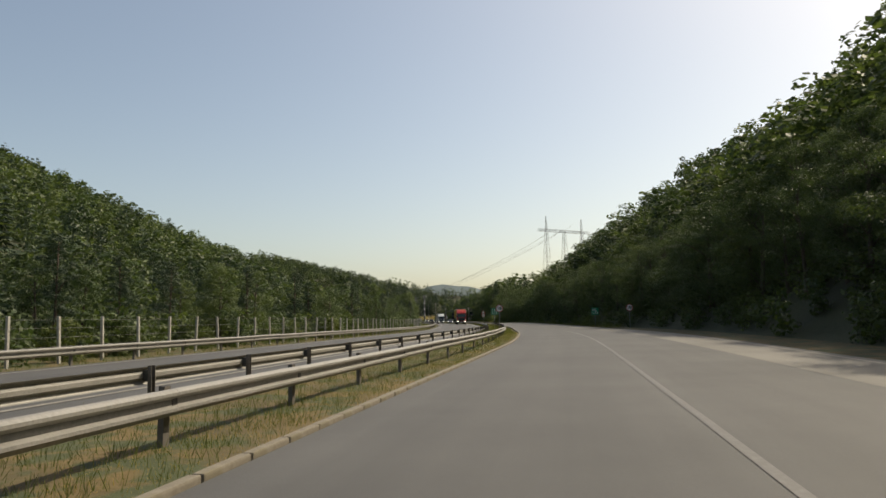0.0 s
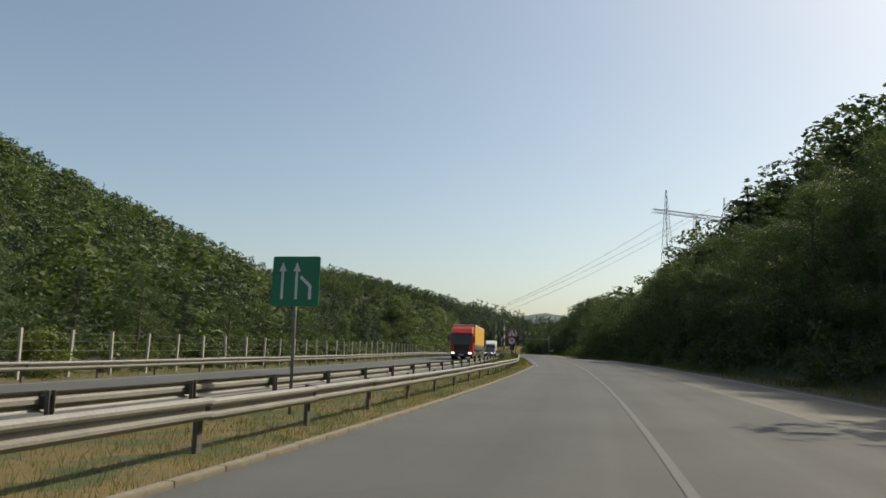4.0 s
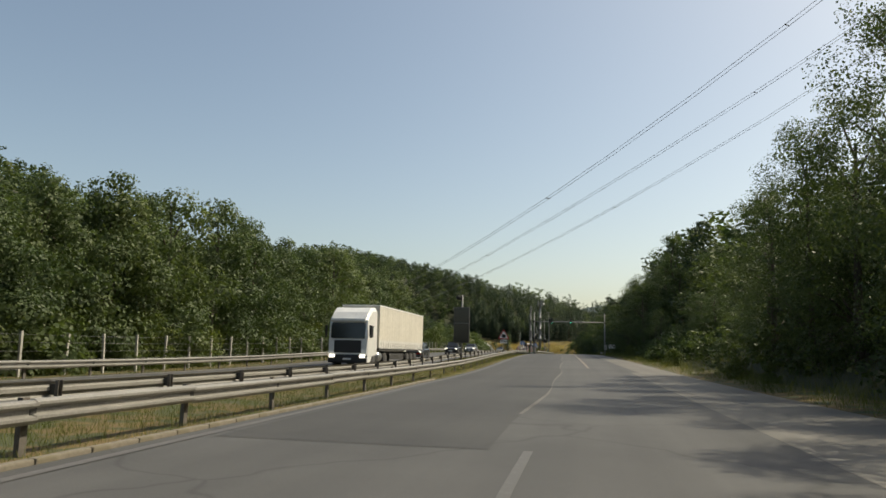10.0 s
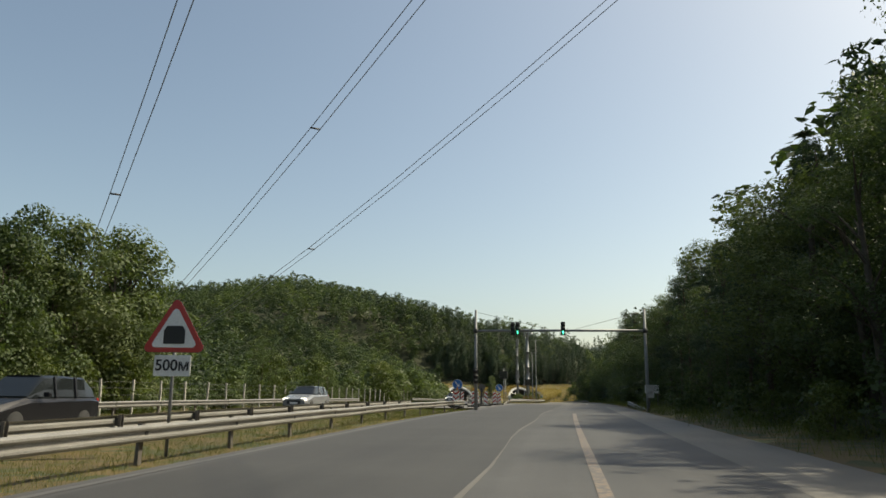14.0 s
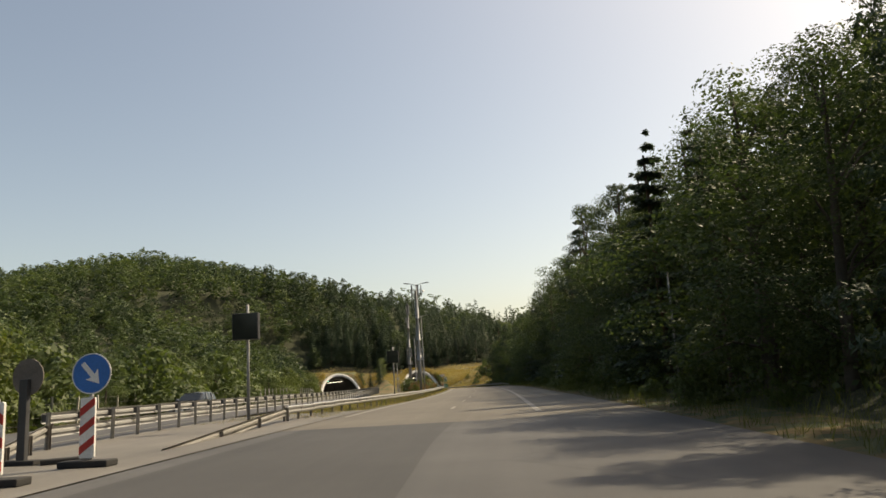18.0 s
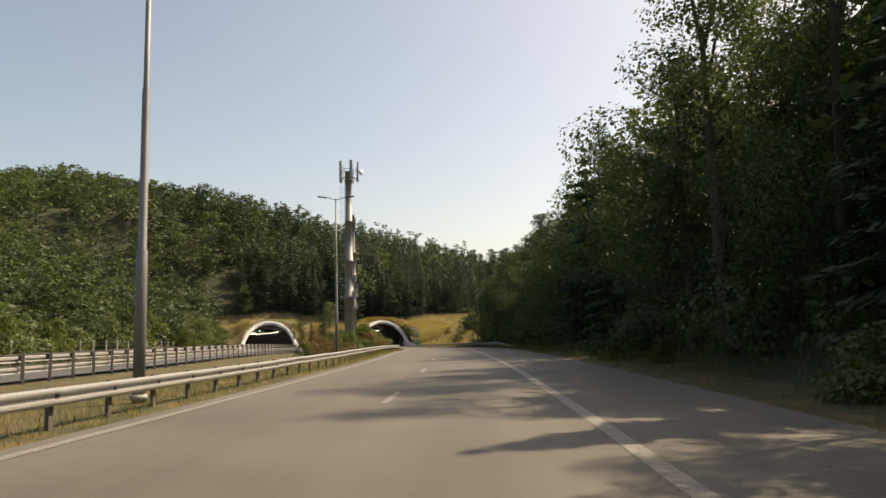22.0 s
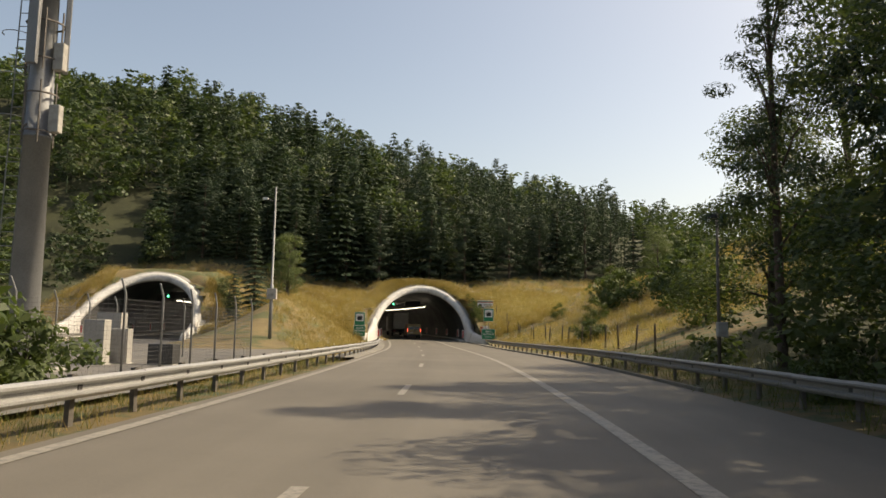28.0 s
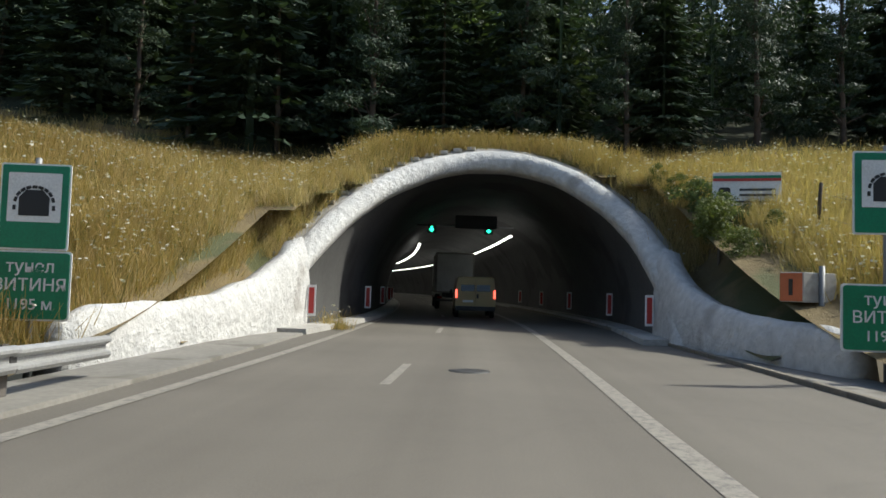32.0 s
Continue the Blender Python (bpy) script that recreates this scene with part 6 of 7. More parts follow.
def car(m, col, kind, label):
    """Front to -y. kind: hatch or mpv."""
    root = thing("car", m, label, "car", "oncoming cars")
    paint_ = paint("car_paint", col, .25, .35, .1)
    tall = 1.62 if kind == "mpv" else 1.5
    L, w = (4.5, .89) if kind == "mpv" else (4.3, .87)
    h0, h1 = .92, 1.02
    part("body", loft("body", (
        (-L / 2, ((w * .72, .3), (w * .8, .42), (w * .8, .55), (w * .72, .66), (w * .6, .7))),
        (-L / 2 + .25, prof(w * .95, .22, .6, .78, .1)),
        (-L / 2 + 1.0, prof(w, .2, .78, h0, .1)),
        (-L / 2 + 1.35, prof(w, .2, .84, h1 - .02, .1)),
        (L / 2 - .5, prof(w, .2, .9, h1, .1)),
        (L / 2 - .08, prof(w * .95, .24, .86, h1 - .02, .1)),
        (L / 2, ((w * .8, .34), (w * .86, .45), (w * .86, .7), (w * .8, .84), (w * .7, .9)))), paint_), root)
    g0, g1 = -L / 2 + 1.3, L / 2 - .25
    part("cabin", loft("cabin", (
        (g0, ((w * .9, h1 - .06), (w * .9, h1 - .04), (w * .88, h1 - .02), (w * .84, h1), (w * .8, h1 + .01))),
        (g0 + .75, ((w * .9, h1 - .06), (w * .9, h1), (w * .84, h1 + .2), (w * .76, tall - .08), (w * .66, tall - .02))),
        (g0 + 1.5, ((w * .9, h1 - .06), (w * .9, h1), (w * .84, h1 + .2), (w * .77, tall - .06), (w * .68, tall))),
        (g1 - .45, ((w * .9, h1 - .06), (w * .9, h1), (w * .84, h1 + .2), (w * .77, tall - .08), (w * .66, tall - .03))),
        (g1, ((w * .88, h1 - .06), (w * .87, h1), (w * .82, h1 + .1), (w * .78, h1 + .2), (w * .68, h1 + .26)))), GLASS_DARK), root, None, "dark tinted windows")
    part("roof", loft("roof", ((g0 + .72, ((w * .6, tall - .05), (w * .62, tall - .03), (w * .6, tall - .01), (w * .5, tall), (w * .3, tall + .01))), (g0 + 1.5, ((w * .7, tall - .08), (w * .72, tall - .04), (w * .7, tall - .01), (w * .6, tall + .01), (w * .3, tall + .03))), (g1 - .4, ((w * .7, tall - .1), (w * .71, tall - .06), (w * .69, tall - .03), (w * .6, tall - .01), (w * .3, tall + .0)))), paint_), root)
    for x in (-1, 1):
        for y in (g0 + 1.15, g0 + 2.05):
            part("pillar", box("pillar", .05, .09, tall - h1 + .02, paint_, .01), root, Matrix.Translation((x * w * .85, y, (tall + h1) / 2 - .03)) @ Matrix.Rotation(x * -.22, 4, "Y"))
        part("headlight", box("headlight", .34, .22, .16, LAMP_WHITE, .05), root, Matrix.Translation((x * w * .66, -L / 2 + .16, .68)))
        part("tail_light", box("tail_light", .2, .1, .32, LAMP_RED, .03), root, Matrix.Translation((x * w * .78, L / 2 - .06, .82)))
        part("mirror", box("mirror", .2, .14, .14, paint_, .04), root, Matrix.Translation((x * (w + .1), g0 + .55, h1 + .06)))
    part("grille", box("grille", .9, .05, .22, BLACK, .02), root, Matrix.Translation((0, -L / 2 + .02, .5)))
    part("number_plate", box("number_plate", .5, .02, .11, SIGN_WHITE, .004), root, Matrix.Translation((0, -L / 2 - .012, .46)))
    part("bumper", box("bumper", w * 1.7, .12, .16, BLACK, .04), root, Matrix.Translation((0, -L / 2 + .08, .3)))
    wheels(root, [(x * (w - .1), y, .32) for x in (-1, 1) for y in (-L / 2 + .85, L / 2 - .8)], CAR_TYRE, CAR_RIM)
    return root


def lorry(m, cab_col, tilt_col, skirt_col, label):
    """A tractor and curtain-sided semitrailer, front to -y."""
    root = thing("lorry", m, label, "lorry")
    cab_p, tilt, skirt = paint("cab_paint", cab_col, .3, .1, .15), surface("tarpaulin", tuple(c * .88 for c in tilt_col), tilt_col, 6, .35, .6, 0, .12), surface("tarpaulin_skirt", tuple(c * .8 for c in skirt_col), skirt_col, 6, .6, .6, 0, .12)
    part("cab", loft("cab", ((0, ((1.1, .55), (1.18, .9), (1.2, 1.5), (1.16, 2.0), (1.1, 2.1))), (.12, ((1.2, .45), (1.24, .9), (1.24, 1.6), (1.2, 2.9), (1.1, 3.05))), (.5, ((1.22, .45), (1.25, .9), (1.25, 1.6), (1.22, 3.2), (1.1, 3.45))), (1.0, ((1.22, .5), (1.25, .9), (1.25, 1.6), (1.22, 3.5), (1.08, 3.75))), (2.05, ((1.22, .9), (1.25, 1.0), (1.25, 1.6), (1.22, 3.55), (1.08, 3.8)))), cab_p), root)
    part("windscreen", plate("windscreen", rect(2.15, .95, .1), .06, GLASS_DARK), root, Matrix.Translation((0, .02, 2.3)) @ Matrix.Rotation(-.08, 4, "X"))
    part("sun_visor", box("sun_visor", 2.2, .3, .18, cab_p, .04), root, Matrix.Translation((0, -.02, 2.95)))
    part("grille", box("grille", 1.7, .06, .75, BLACK, .03), root, Matrix.Translation((0, -.02, 1.35)))
    part("bumper", box("bumper", 2.42, .3, .5, BLACK, .08), root, Matrix.Translation((0, .06, .62)))
    part("number_plate", box("number_plate", .5, .02, .11, SIGN_WHITE, .004), root, Matrix.Translation((0, -.1, .6)))
    for x in (-1, 1):
        part("headlight", box("headlight", .36, .1, .2, LAMP_WHITE, .04), root, Matrix.Translation((x * .95, -.08, .78)))
        part("side_window", box("side_window", .03, .85, .7, GLASS_DARK, .01), root, Matrix.Translation((x * 1.235, .75, 2.3)))
        part("mirror", box("mirror", .12, .2, .75, BLACK, .05), root, Matrix.Translation((x * 1.42, .1, 2.25)))
        part("fuel_tank", pipe("fuel_tank", (((x * .95, 2.3, .75), .33), ((x * .95, 3.3, .75), .33)), CHROME, 14), root)
        part("step", box("step", .3, .7, .35, cab_p, .05), root, Matrix.Translation((x * 1.1, .35, .55)))
    part("chassis", box("chassis", 1.0, 15.6, .3, BOLT, .02), root, Matrix.Translation((0, 8.3, .95)))
    L0, L1 = 2.6, 16.2
    part("trailer_floor", box("trailer_floor", 2.5, L1 - L0, .16, BOLT, .02), root, Matrix.Translation((0, (L0 + L1) / 2, 1.22)))
    part("headboard", box("headboard", 2.5, .06, 2.7, tilt, .01), root, Matrix.Translation((0, L0, 2.62)))
    part("rear_doors", box("rear_doors", 2.5, .08, 2.7, SIGN_WHITE, .01), root, Matrix.Translation((0, L1, 2.62)))
    part("roof", box("roof", 2.54, L1 - L0 + .06, .1, SIGN_WHITE, .03), root, Matrix.Translation((0, (L0 + L1) / 2, 3.98)))
    for x in (-1, 1):
        vs, fs = [], []
        n_ = 68
        for i in range(n_ + 1):
            y = L0 + (L1 - L0) * i / n_
            w = 1.255 + .012 * math.sin(i * 1.9) + .01 * math.sin(i * .7)
            vs += [(x * w, y, 1.8), (x * (w + .006), y, 2.8), (x * w, y, 3.95)]
            if i:
                b = 3 * i
                fs += [(b - 3, b, b + 1, b - 2), (b - 2, b + 1, b + 2, b - 1)]
        part("curtain", link_mesh("curtain", vs, fs, tilt, None, True), root, None, "taut tarpaulin side curtain")
        vs, fs = [], []
        for i in range(n_ + 1):
            y = L0 + (L1 - L0) * i / n_
            w = 1.255 + .018 * math.sin(i * 1.9)
            vs += [(x * (w + .01), y, 1.28 + .03 * math.sin(i * 1.3)), (x * (w + .002), y, 1.8)]
            if i:
                b = 2 * i
                fs.append((b - 2, b, b + 1, b - 1))
        part("skirt", link_mesh("skirt", vs, fs, skirt, None, True), root)
        strap = box("strap", .012, .04, .46, BOLT, .003)
        for y in np.arange(L0 + .4, L1, .62):
            part("strap", strap, root, Matrix.Translation((x * 1.285, y, 1.42)))
        part("side_guard", box("side_guard", .05, 4.2, .4, BOLT, .02), root, Matrix.Translation((x * 1.18, 7.6, .75)))
        part("tail_light", box("tail_light", .4, .06, .14, LAMP_RED, .02), root, Matrix.Translation((x * .95, L1 + .03, .95)))
    ys = (1.35, 4.3, 10.9, 12.2, 13.5)
    wheels(root, [(x * 1.08, y, .5) for x in (-1, 1) for y in ys], TRUCK_TYRE, TRUCK_RIM)
    return root


def opposite(s, l, h=.015):
    """A vehicle on the other carriageway, its front to the camera."""
    return along(s, l, h)


lorry(opposite(190.5, -11.6), (.40, .04, .035), (.62, .36, .06), (.16, .17, .18), "red lorry with a yellow curtain-sided trailer on the far carriageway")
lorry(opposite(294, -14.0), (.78, .78, .76), (.58, .55, .48), (.62, .61, .58), "white lorry with a pale grey curtain-sided trailer")
car(opposite(253.0, -12.4), (.10, .105, .13), "mpv", "dark grey family car with its headlights on")
car(opposite(318, -14.6), (.055, .06, .065), "hatch", "dark estate car behind the lorry")
car(opposite(346, -15.4), (.022, .022, .025), "mpv", "black car following on the far carriageway")
car(opposite(372, -16.6), (.30, .31, .32), "hatch", "silver hatchback on the far carriageway")
car(opposite(443, -19.5), (.28, .29, .30), "hatch", "silver hatchback below the bushes")


def van(m, label):
    """A panel van seen from behind; its front to +y."""
    root = thing("van", m, label, "van")
    p_ = paint("van_paint", (.42, .32, .15), .35, .1, .15)
    part("body", loft("body", ((0, ((.88, .42), (.95, .6), (.95, 1.1), (.86, 1.86), (.74, 1.93))), (.08, ((.92, .38), (.975, .6), (.975, 1.1), (.88, 1.9), (.76, 1.97))), (3.0, ((.92, .34), (.98, .6), (.98, 1.1), (.9, 1.9), (.78, 1.98))), (3.6, ((.92, .34), (.98, .6), (.97, 1.1), (.86, 1.75), (.7, 1.84))), (4.3, ((.92, .34), (.96, .6), (.92, 1.0), (.86, 1.12), (.8, 1.16))), (4.8, ((.8, .4), (.86, .55), (.84, .75), (.8, .85), (.7, .9)))), p_), root)
    part("door_seam", box("door_seam", .015, .01, 1.3, BLACK, .002), root, Matrix.Translation((0, -.004, 1.15)))
    part("rear_bumper", box("rear_bumper", 1.9, .16, .22, BLACK, .04), root, Matrix.Translation((0, -.02, .46)))
    part("number_plate", box("number_plate", .5, .02, .11, SIGN_WHITE, .004), root, Matrix.Translation((-.35, -.02, .8)))
    part("door_handle", box("door_handle", .1, .04, .2, BLACK, .01), root, Matrix.Translation((.1, -.02, 1.05)))
    for x in (-1, 1):
        part("rear_window", plate("rear_window", rect(.66, .46, .06), .02, GLASS_DARK), root, Matrix.Translation((x * .37, .0, 1.5)) @ Matrix.Rotation(-.12, 4, "X"))
        part("tail_light", box("tail_light", .1, .06, .4, TAIL_ON, .02), root, Matrix.Translation((x * .91, .0, 1.15)), "lit red tail light")
        part("mirror", box("mirror", .1, .1, .26, BLACK, .03), root, Matrix.Translation((x * 1.08, 3.7, 1.2)))
    wheels(root, [(x * .86, y, .32) for x in (-1, 1) for y in (.95, 3.95)], CAR_TYRE, CAR_RIM)
    return root


van(along(666.5, .6, 0, 0), "beige panel van with two rear windows and lit tail lights")
box_truck = thing("box_lorry", along(679, .1, 0, 0), "lorry with a pale grey box body in the tunnel", "lorry")
part("box_body", box("box_body", 2.5, 7.5, 2.6, CONCRETE, .04), box_truck, Matrix.Translation((0, 3.75, 2.4)))
part("rear_frame", plate("rear_frame", rect(2.3, 2.4, .03), .04, SIGN_WHITE), box_truck, Matrix.Translation((0, -.02, 2.4)))
part("cab", box("cab", 2.4, 2.0, 2.4, SIGN_WHITE, .15), box_truck, Matrix.Translation((0, 9.0, 1.9)))
part("chassis", box("chassis", 1.0, 9.0, .3, BOLT, .02), box_truck, Matrix.Translation((0, 5, .9)))
part("under_run_bar", box("under_run_bar", 2.3, .1, .14, BOLT, .02), box_truck, Matrix.Translation((0, 0, .6)))
for x in (-1, 1):
    part("tail_light", box("tail_light", .3, .05, .12, LAMP_RED, .02), box_truck, Matrix.Translation((x * .95, -.02, .8)))
wheels(box_truck, [(x * 1.05, y, .5) for x in (-1, 1) for y in (1.8, 8.6)], TRUCK_TYRE, TRUCK_RIM)

# ---- verge plants ----
random.seed(23)
# mound between the portals, and the dry bank beyond the rail
plant("spruce", 634.6, -17.0, 8.0, 1, "dark spruce on the dry grassy mound")
plant("spruce", 638.5, -19.5, 5.5, 1, "dark spruce on the dry grassy mound")
plant("light", 643.5, -15.0, 7.0, 1, "young broadleaf tree on the dry grassy mound")
plant("light", 646, -21.5, 4.6, 1, "young broadleaf tree between the tunnel mouths")
for s, l, h in ((628, 13.5, 2.6), (634, 18, 3.4), (620, 19, 4.2), (642, 14, 1.8), (606, 14, 4.0), (648, 22, 3.0), (612, 25, 4.5), (655, 30, 3.6), (638, 27, 4.0), (617, 10.2, 1.6)):
    plant("bush", s, l, h, label="round green bush on the dry golden bank")
for s, l, h in ((632, 21, 5.5), (645, 26, 6.0), (622, 30, 6.5)):
    plant("light", s, l, h, 1, "young tree on the dry golden bank")
for s, l, h, w in ((587, 13.5, 15.5, 4), (593, 15, 13.5, 0), (597, 13.5, 10, 5)):
    plant("light" if w > 3 else "broad", s, l, h, w - 4 if w > 3 else w, "large leafy tree with an airy crown at the wood's end")
for s, l, h in ((651.0, 6.9, .8), (652.4, 6.7, 1.2), (653.4, 7.2, 1.0), (654.6, 6.9, 1.1), (656.2, 6.8, .9), (657.6, 6.5, .9), (652, 8.2, .7)):
    plant("bush", s, l, h, label="dark green shrub beside the tunnel collar")
# bushes in the median round the lamps and masts
for s, l, h in ((528, -10.4, 2.6), (532, -11.5, 2.0), (536, -10.0, 2.4), (541, -10.5, 2.9), (548, -10.8, 2.5), (553, -9.6, 2.2), (559, -10.6, 3.1), (563, -9.4, 2.4), (568, -10.4, 2.8), (574, -9.8, 2.2), (578, -10.6, 2.6), (517, -11, 1.6), (556, -13.5, 2.4), (571, -14, 2.8)):
    plant("bush", s, l, h * (.8 if s < 555 else 1.15), label="round green bush in the median by the masts")
for s, l, h in ((519, -10.2, 1.5), (522, -10.9, 1.8), (525, -9.8, 1.4), (528, -11.6, 1.7), (558, -9.6, 2.6), (560.5, -10.6, 3.0), (531, -9.4, 1.2)):
    plant("dry_bush", s, l, h, 0)
for s, l, h in ((566, -9.0, 2.2), (569, -8.9, 2.4), (572, -9.2, 2.5), (575, -8.8, 2.0), (577.5, -9.4, 2.3), (580, -9.0, 1.7)):
    plant("bush", s, l, h, label="dense green bush in the median by the mast")
for s in np.arange(120, 584, 7.0):
    if random.random() < .75 and not 384 < s < 404:
        plant("bush", s + random.uniform(-3, 3), rel(s, FOOT_R) - random.uniform(.1, 1.0), random.uniform(.8, 1.9), label="low green shrub at the foot of the wooded bank", group="roadside shrubs")
for s in np.arange(10, 385, 9.0):
    plant("bush", s + random.uniform(-3, 3), rel(s, FENCE_L) - random.uniform(.8, 2.0), random.uniform(1.2, 2.4), label="green undergrowth below the trees by the fence", group="undergrowth")


def tufts(name, label, rows, material, blades, size):
    """Grass as one stand of narrow bent blades."""
    rg = np.random.default_rng(len(rows))
    pts = np.repeat(np.array([tuple(p) for p, k in rows]), blades, 0)
    ks = np.repeat(np.array([k for p, k in rows]), blades)
    n_ = len(pts)
    pts = pts + np.concatenate([rg.normal(size=(n_, 2)) * .16 * ks[:, None], np.full((n_, 1), -.03)], 1)
    a = rg.random(n_) * 6.283
    u = np.stack([np.cos(a), np.sin(a), 0 * a], 1)
    hgt = (size * ks * rg.uniform(.5, 1.3, n_))[:, None]
    tip = np.concatenate([rg.normal(size=(n_, 2)) * .35, np.ones((n_, 1))], 1)
    w = hgt * .010 + .0035
    end = pts + tip * hgt
    me = quads_mesh(name, np.stack([pts - u * w, pts + u * w, end + u * w * .25, end - u * w * .25], 1), material)
    tagged(new(name, me), label, "grass", "", "stuff")


rg = np.random.default_rng(3)


def verge(s0, s1, left, right, per_m, kmin, kmax):
    out = []
    for s in np.arange(s0, s1, 1.0 / per_m):
        l = left(s) + (right(s) - left(s)) * rg.random()
        out.append((spot(s, l), rg.uniform(kmin, kmax)))
    return out


tufts("verge_grass", "dry yellow-green grass along the median", verge(-15, 386, lambda s: rel(s, FAR_RAIL) - .5, lambda s: rel(s, EDGE_L) - .5, 75, .4, 1.3), WEED, 9, .14)
tufts("verge_grass", "straw-coloured grass tufts along the kerb", verge(-15, 386, lambda s: rel(s, EDGE_L) - 1.8, lambda s: rel(s, EDGE_L) - .16, 36, .3, .9), STRAW, 9, .085)
tufts("verge_grass", "green and straw grass behind the pale rail", verge(428, 600, lambda s: rel(s, RAIL) - 4.5, lambda s: rel(s, EDGE_L) - .4, 30, .5, 1.3), WEED, 9, .2)
tufts("verge_grass", "dry straw grass behind the pale rail", verge(428, 640, lambda s: rel(s, RAIL) - 4.0, lambda s: rel(s, EDGE_L) - .5, 22, .5, 1.2), STRAW, 8, .2)
tufts("verge_grass", "rank grass along the foot of the wood", verge(100, 604, lambda s: rel(s, EDGE_R) + .2, lambda s: rel(s, FOOT_R) + 2.5, 18, .6, 1.8), WEED, 7, .32)
tufts("verge_grass", "dry grass on the far verge", verge(-10, 600, lambda s: rel(s, FENCE_L) - 1, lambda s: rel(s, OPP_L) + .6, 9, .5, 1.4), WEED, 6, .3)
def clear_of_wings(p):
    """False on the roads and on the concrete at a portal's foot."""
    i = int(((LINE[:, 0] - p.x) ** 2 + (LINE[:, 1] - p.y) ** 2).argmin())
    s, l = RUN[i], (p.x - LINE[i, 0]) * TAN[i, 1] - (p.y - LINE[i, 1]) * TAN[i, 0]
    if s < 655 and (rel(s, EDGE_L) - 2.0 < l < rel(s, EDGE_R) + 1.7 or rel(s, OPP_R) - OPP_W - .6 < l < rel(s, OPP_R) + .6):
        return False
    if s < 634 and rel(s, OPP_R) < l < rel(s, EDGE_L) - 1.7 - 8.5 * smooth(600, 634, s):
        return False
    for axis, foot in TUNNELS:
        q = along(foot, axis).inverted() @ p
        if -8 < q.y < 3.4 and TUBE_R - 1 < abs(q.x) < TUBE_R + 1.9:
            return False
    return True


def sow(me, m, count, keep):
    """Random points on the faces of a mesh that pass a test."""
    tris = []
    for p in me.polygons:
        v = [m @ me.vertices[i].co for i in p.vertices]
        if keep(p, v[0]):
            for k in range(1, len(v) - 1):
                tris.append((v[0], v[k], v[k + 1], (v[k] - v[0]).cross(v[k + 1] - v[0]).length))
    w = np.array([t[3] for t in tris])
    out = []
    for i in rg.choice(len(tris), count, p=w / w.sum()):
        a, b = rg.random(), rg.random()
        if a + b > 1:
            a, b = 1 - a, 1 - b
        p0, p1, p2, q = tris[i]
        out.append((p0 + (p1 - p0) * a + (p2 - p0) * b, rg.uniform(.5, 1.5)))
    return out


turf_mid = at(640, 0)
bank = sow(bpy.data.objects["ground"].data, Matrix.Identity(4), 17000, lambda p, v: p.material_index == 1 and (v - turf_mid).length < 52)
bank += sow(bpy.data.objects["ground"].data, Matrix.Identity(4), 7000, lambda p, v: p.material_index == 1 and (v - at(653, -9.5)).length < 10)
bank += sow(bpy.data.objects["ground"].data, Matrix.Identity(4), 4500, lambda p, v: p.material_index == 1 and (v - at(653, 10)).length < 9)
for skin, m in TURF:
    bank += sow(skin, m, 3600, lambda p, v: v.z > at(640, 0).z + .4)
bank = [r_ for r_, ok in ((r_, clear_of_wings(r_[0])) for r_ in bank) if ok]
tufts("bank_grass", "tall golden dry grass on the banks round the tunnel mouths", bank, STRAW, 19, .42)
tufts("bank_grass", "green weeds among the golden grass", bank[::2], WEED, 9, .36)
heads = [(p_, k_) for p_, k_ in bank[::6]]
pts_ = np.array([tuple(p_) for p_, k_ in heads]) + np.stack([rg.normal(size=len(heads)) * .2, rg.normal(size=len(heads)) * .2, rg.uniform(.4, .8, len(heads))], 1)
umbels = leaves(rg, pts_, np.full(len(pts_), .05), 4 * len(pts_), .032, .7, 2.0, (1, 1))
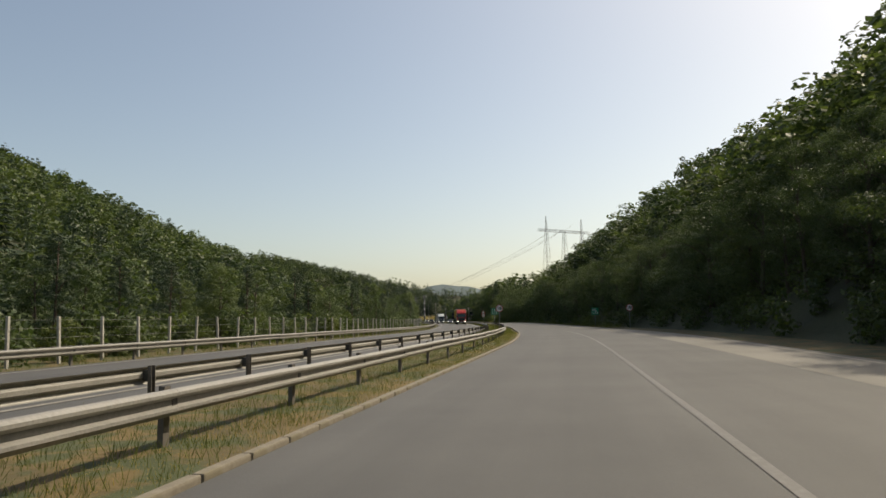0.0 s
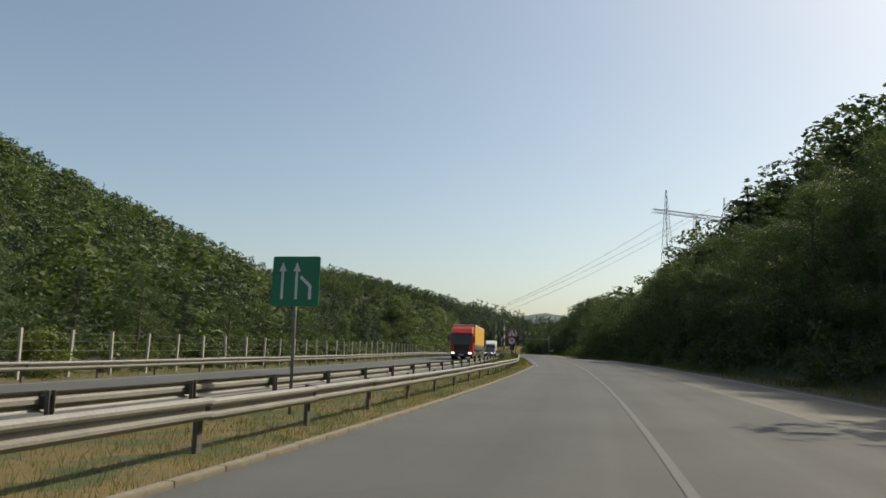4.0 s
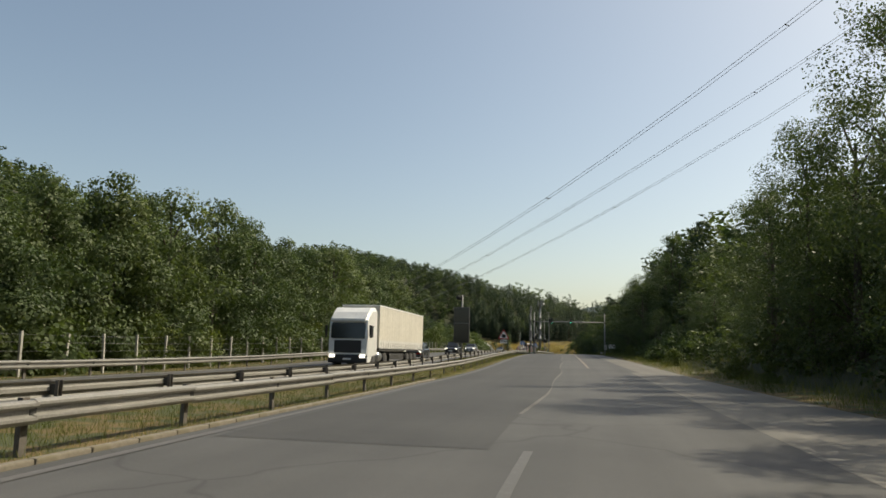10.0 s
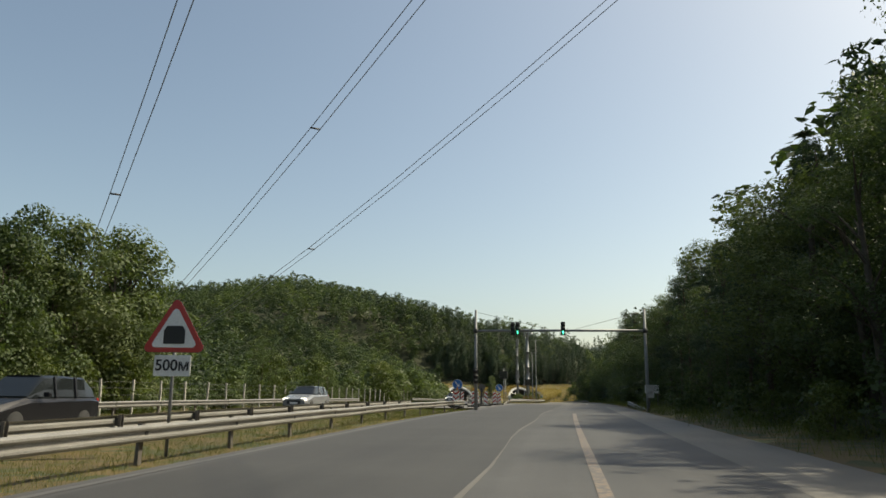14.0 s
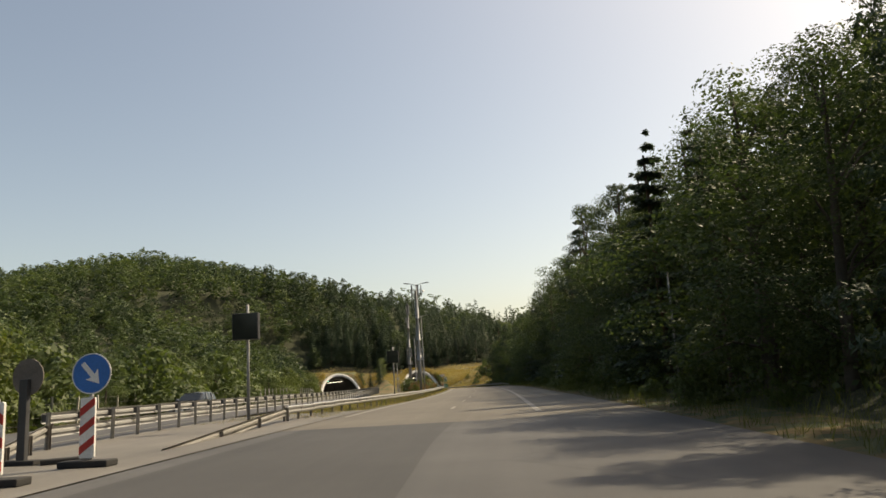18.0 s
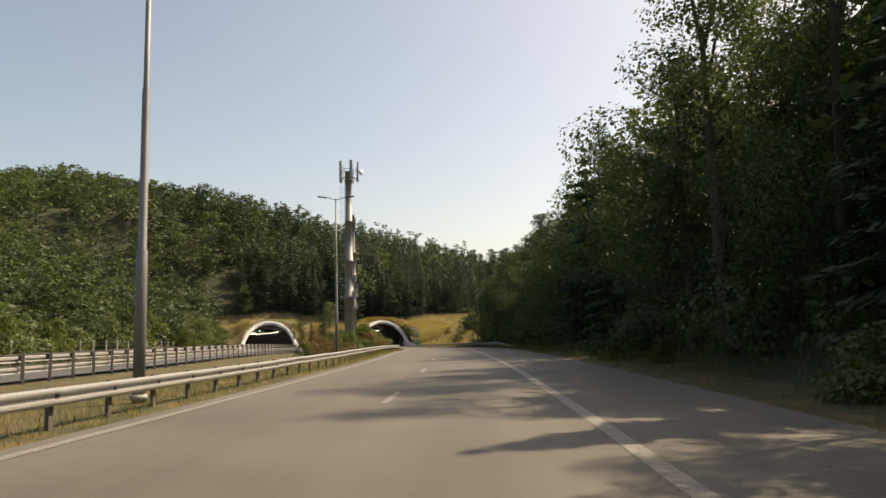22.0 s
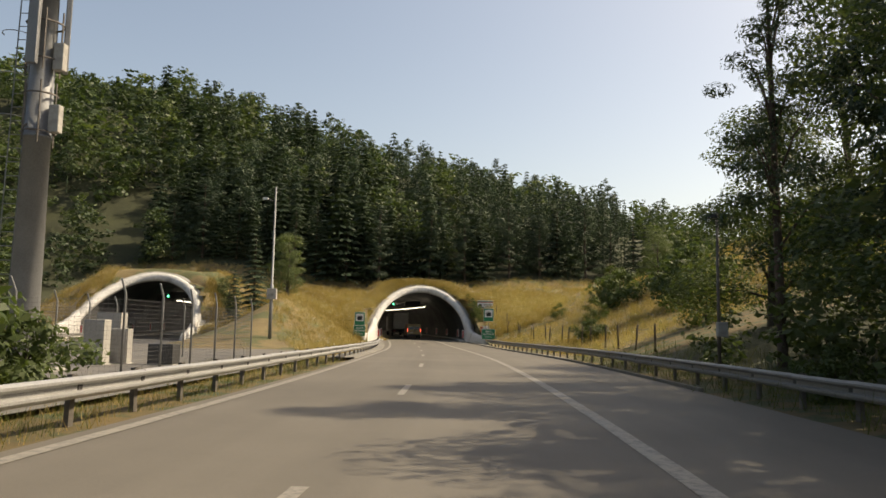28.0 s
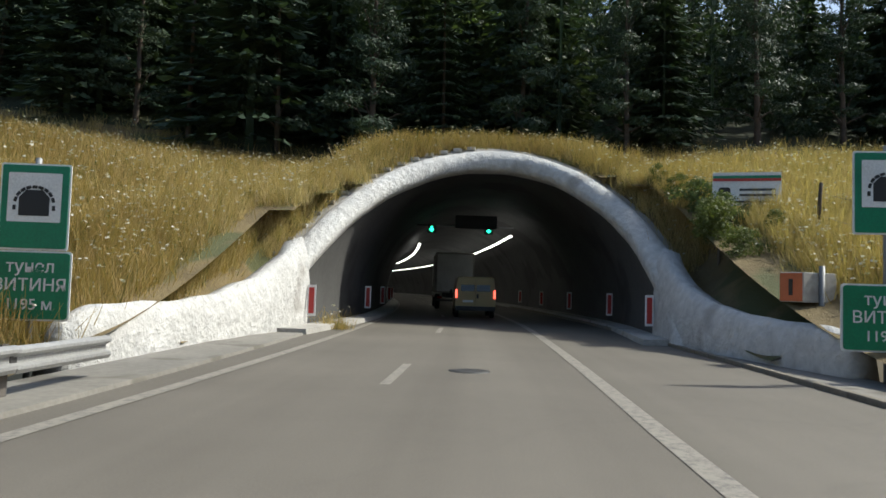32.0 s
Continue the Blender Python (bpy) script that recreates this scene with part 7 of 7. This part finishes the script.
tagged(new("wild_flowers", quads_mesh("wild_flowers", umbels, FLOWER)), "pale umbels among the dry grass", "flowers", "", "stuff")

# old posts on the dry bank, and pines at the wood's lower edge above the tunnel mouth
old_fence = thing("old_fence", along(600, 9), "leaning grey timber posts with sagging wire on the dry bank", "fence")
o_inv = old_fence.matrix_world.inverted()
OLD_POST = pipe("fence_post", (((0, 0, -.3), .055), ((0, 0, .9), .05), ((.02, 0, 1.35), .045)), BARK, 7)
prev = None
for s in np.arange(600, 654, 3.2):
    l = 9.2 + .4 * math.sin(s)
    part("fence_post", OLD_POST, old_fence, o_inv @ grounded(s, l, random.uniform(0, 90)) @ Matrix.Rotation(random.uniform(-.09, .09), 4, "X"))
    p = spot(s, l)
    if prev is not None:
        bmw = bmesh.new()
        for h in (.5, 1.1):
            join_bm(bmw, tube_bm(((prev + Vector((0, 0, h)), .006), (prev.lerp(p, .5) + Vector((0, 0, h - .06)), .006), (p + Vector((0, 0, h)), .006)), 4, False))
        part("wire", from_bm("wire", bmw, WIRE), old_fence, o_inv)
    prev = p
for i in range(19):
    l = -36 + 3.9 * i + random.uniform(-.8, .8)
    plant("pine" if i % 3 else "spruce", 665.2 + .12 * abs(l) + random.uniform(-.6, 1.6), l, random.uniform(8.0, 11.5), 2 if i % 3 else 0, "dark pine with low boughs above the tunnel mouth", "pines above the tunnel mouth")

# far ridge closing the valley, the haze of distance painted into its colour
HAZED_RIDGE = surface("distant_wood_haze", (.11, .145, .155), (.15, .185, .19), .02, .004, .95, 0, 0)
vs, fs = [], []
for i in range(41):
    x = -380 + 30 * i
    h = 62 + 26 * math.exp(-((x - 340) / 130) ** 2) + 4 * math.sin(i * .9) + 2 * math.sin(i * 2.3)
    vs += [(x, 1500, -20), (x, 1500 + 60, h), (x, 1700, h - 20)]
    if i:
        b = 3 * i
        fs += [(b - 3, b, b + 1, b - 2), (b - 2, b + 1, b + 2, b - 1)]
tagged(new("backdrop", link_mesh("backdrop", vs, fs, HAZED_RIDGE, None, True)), "wooded ridge far beyond the valley with painted-in haze", "hill", "", "structure")
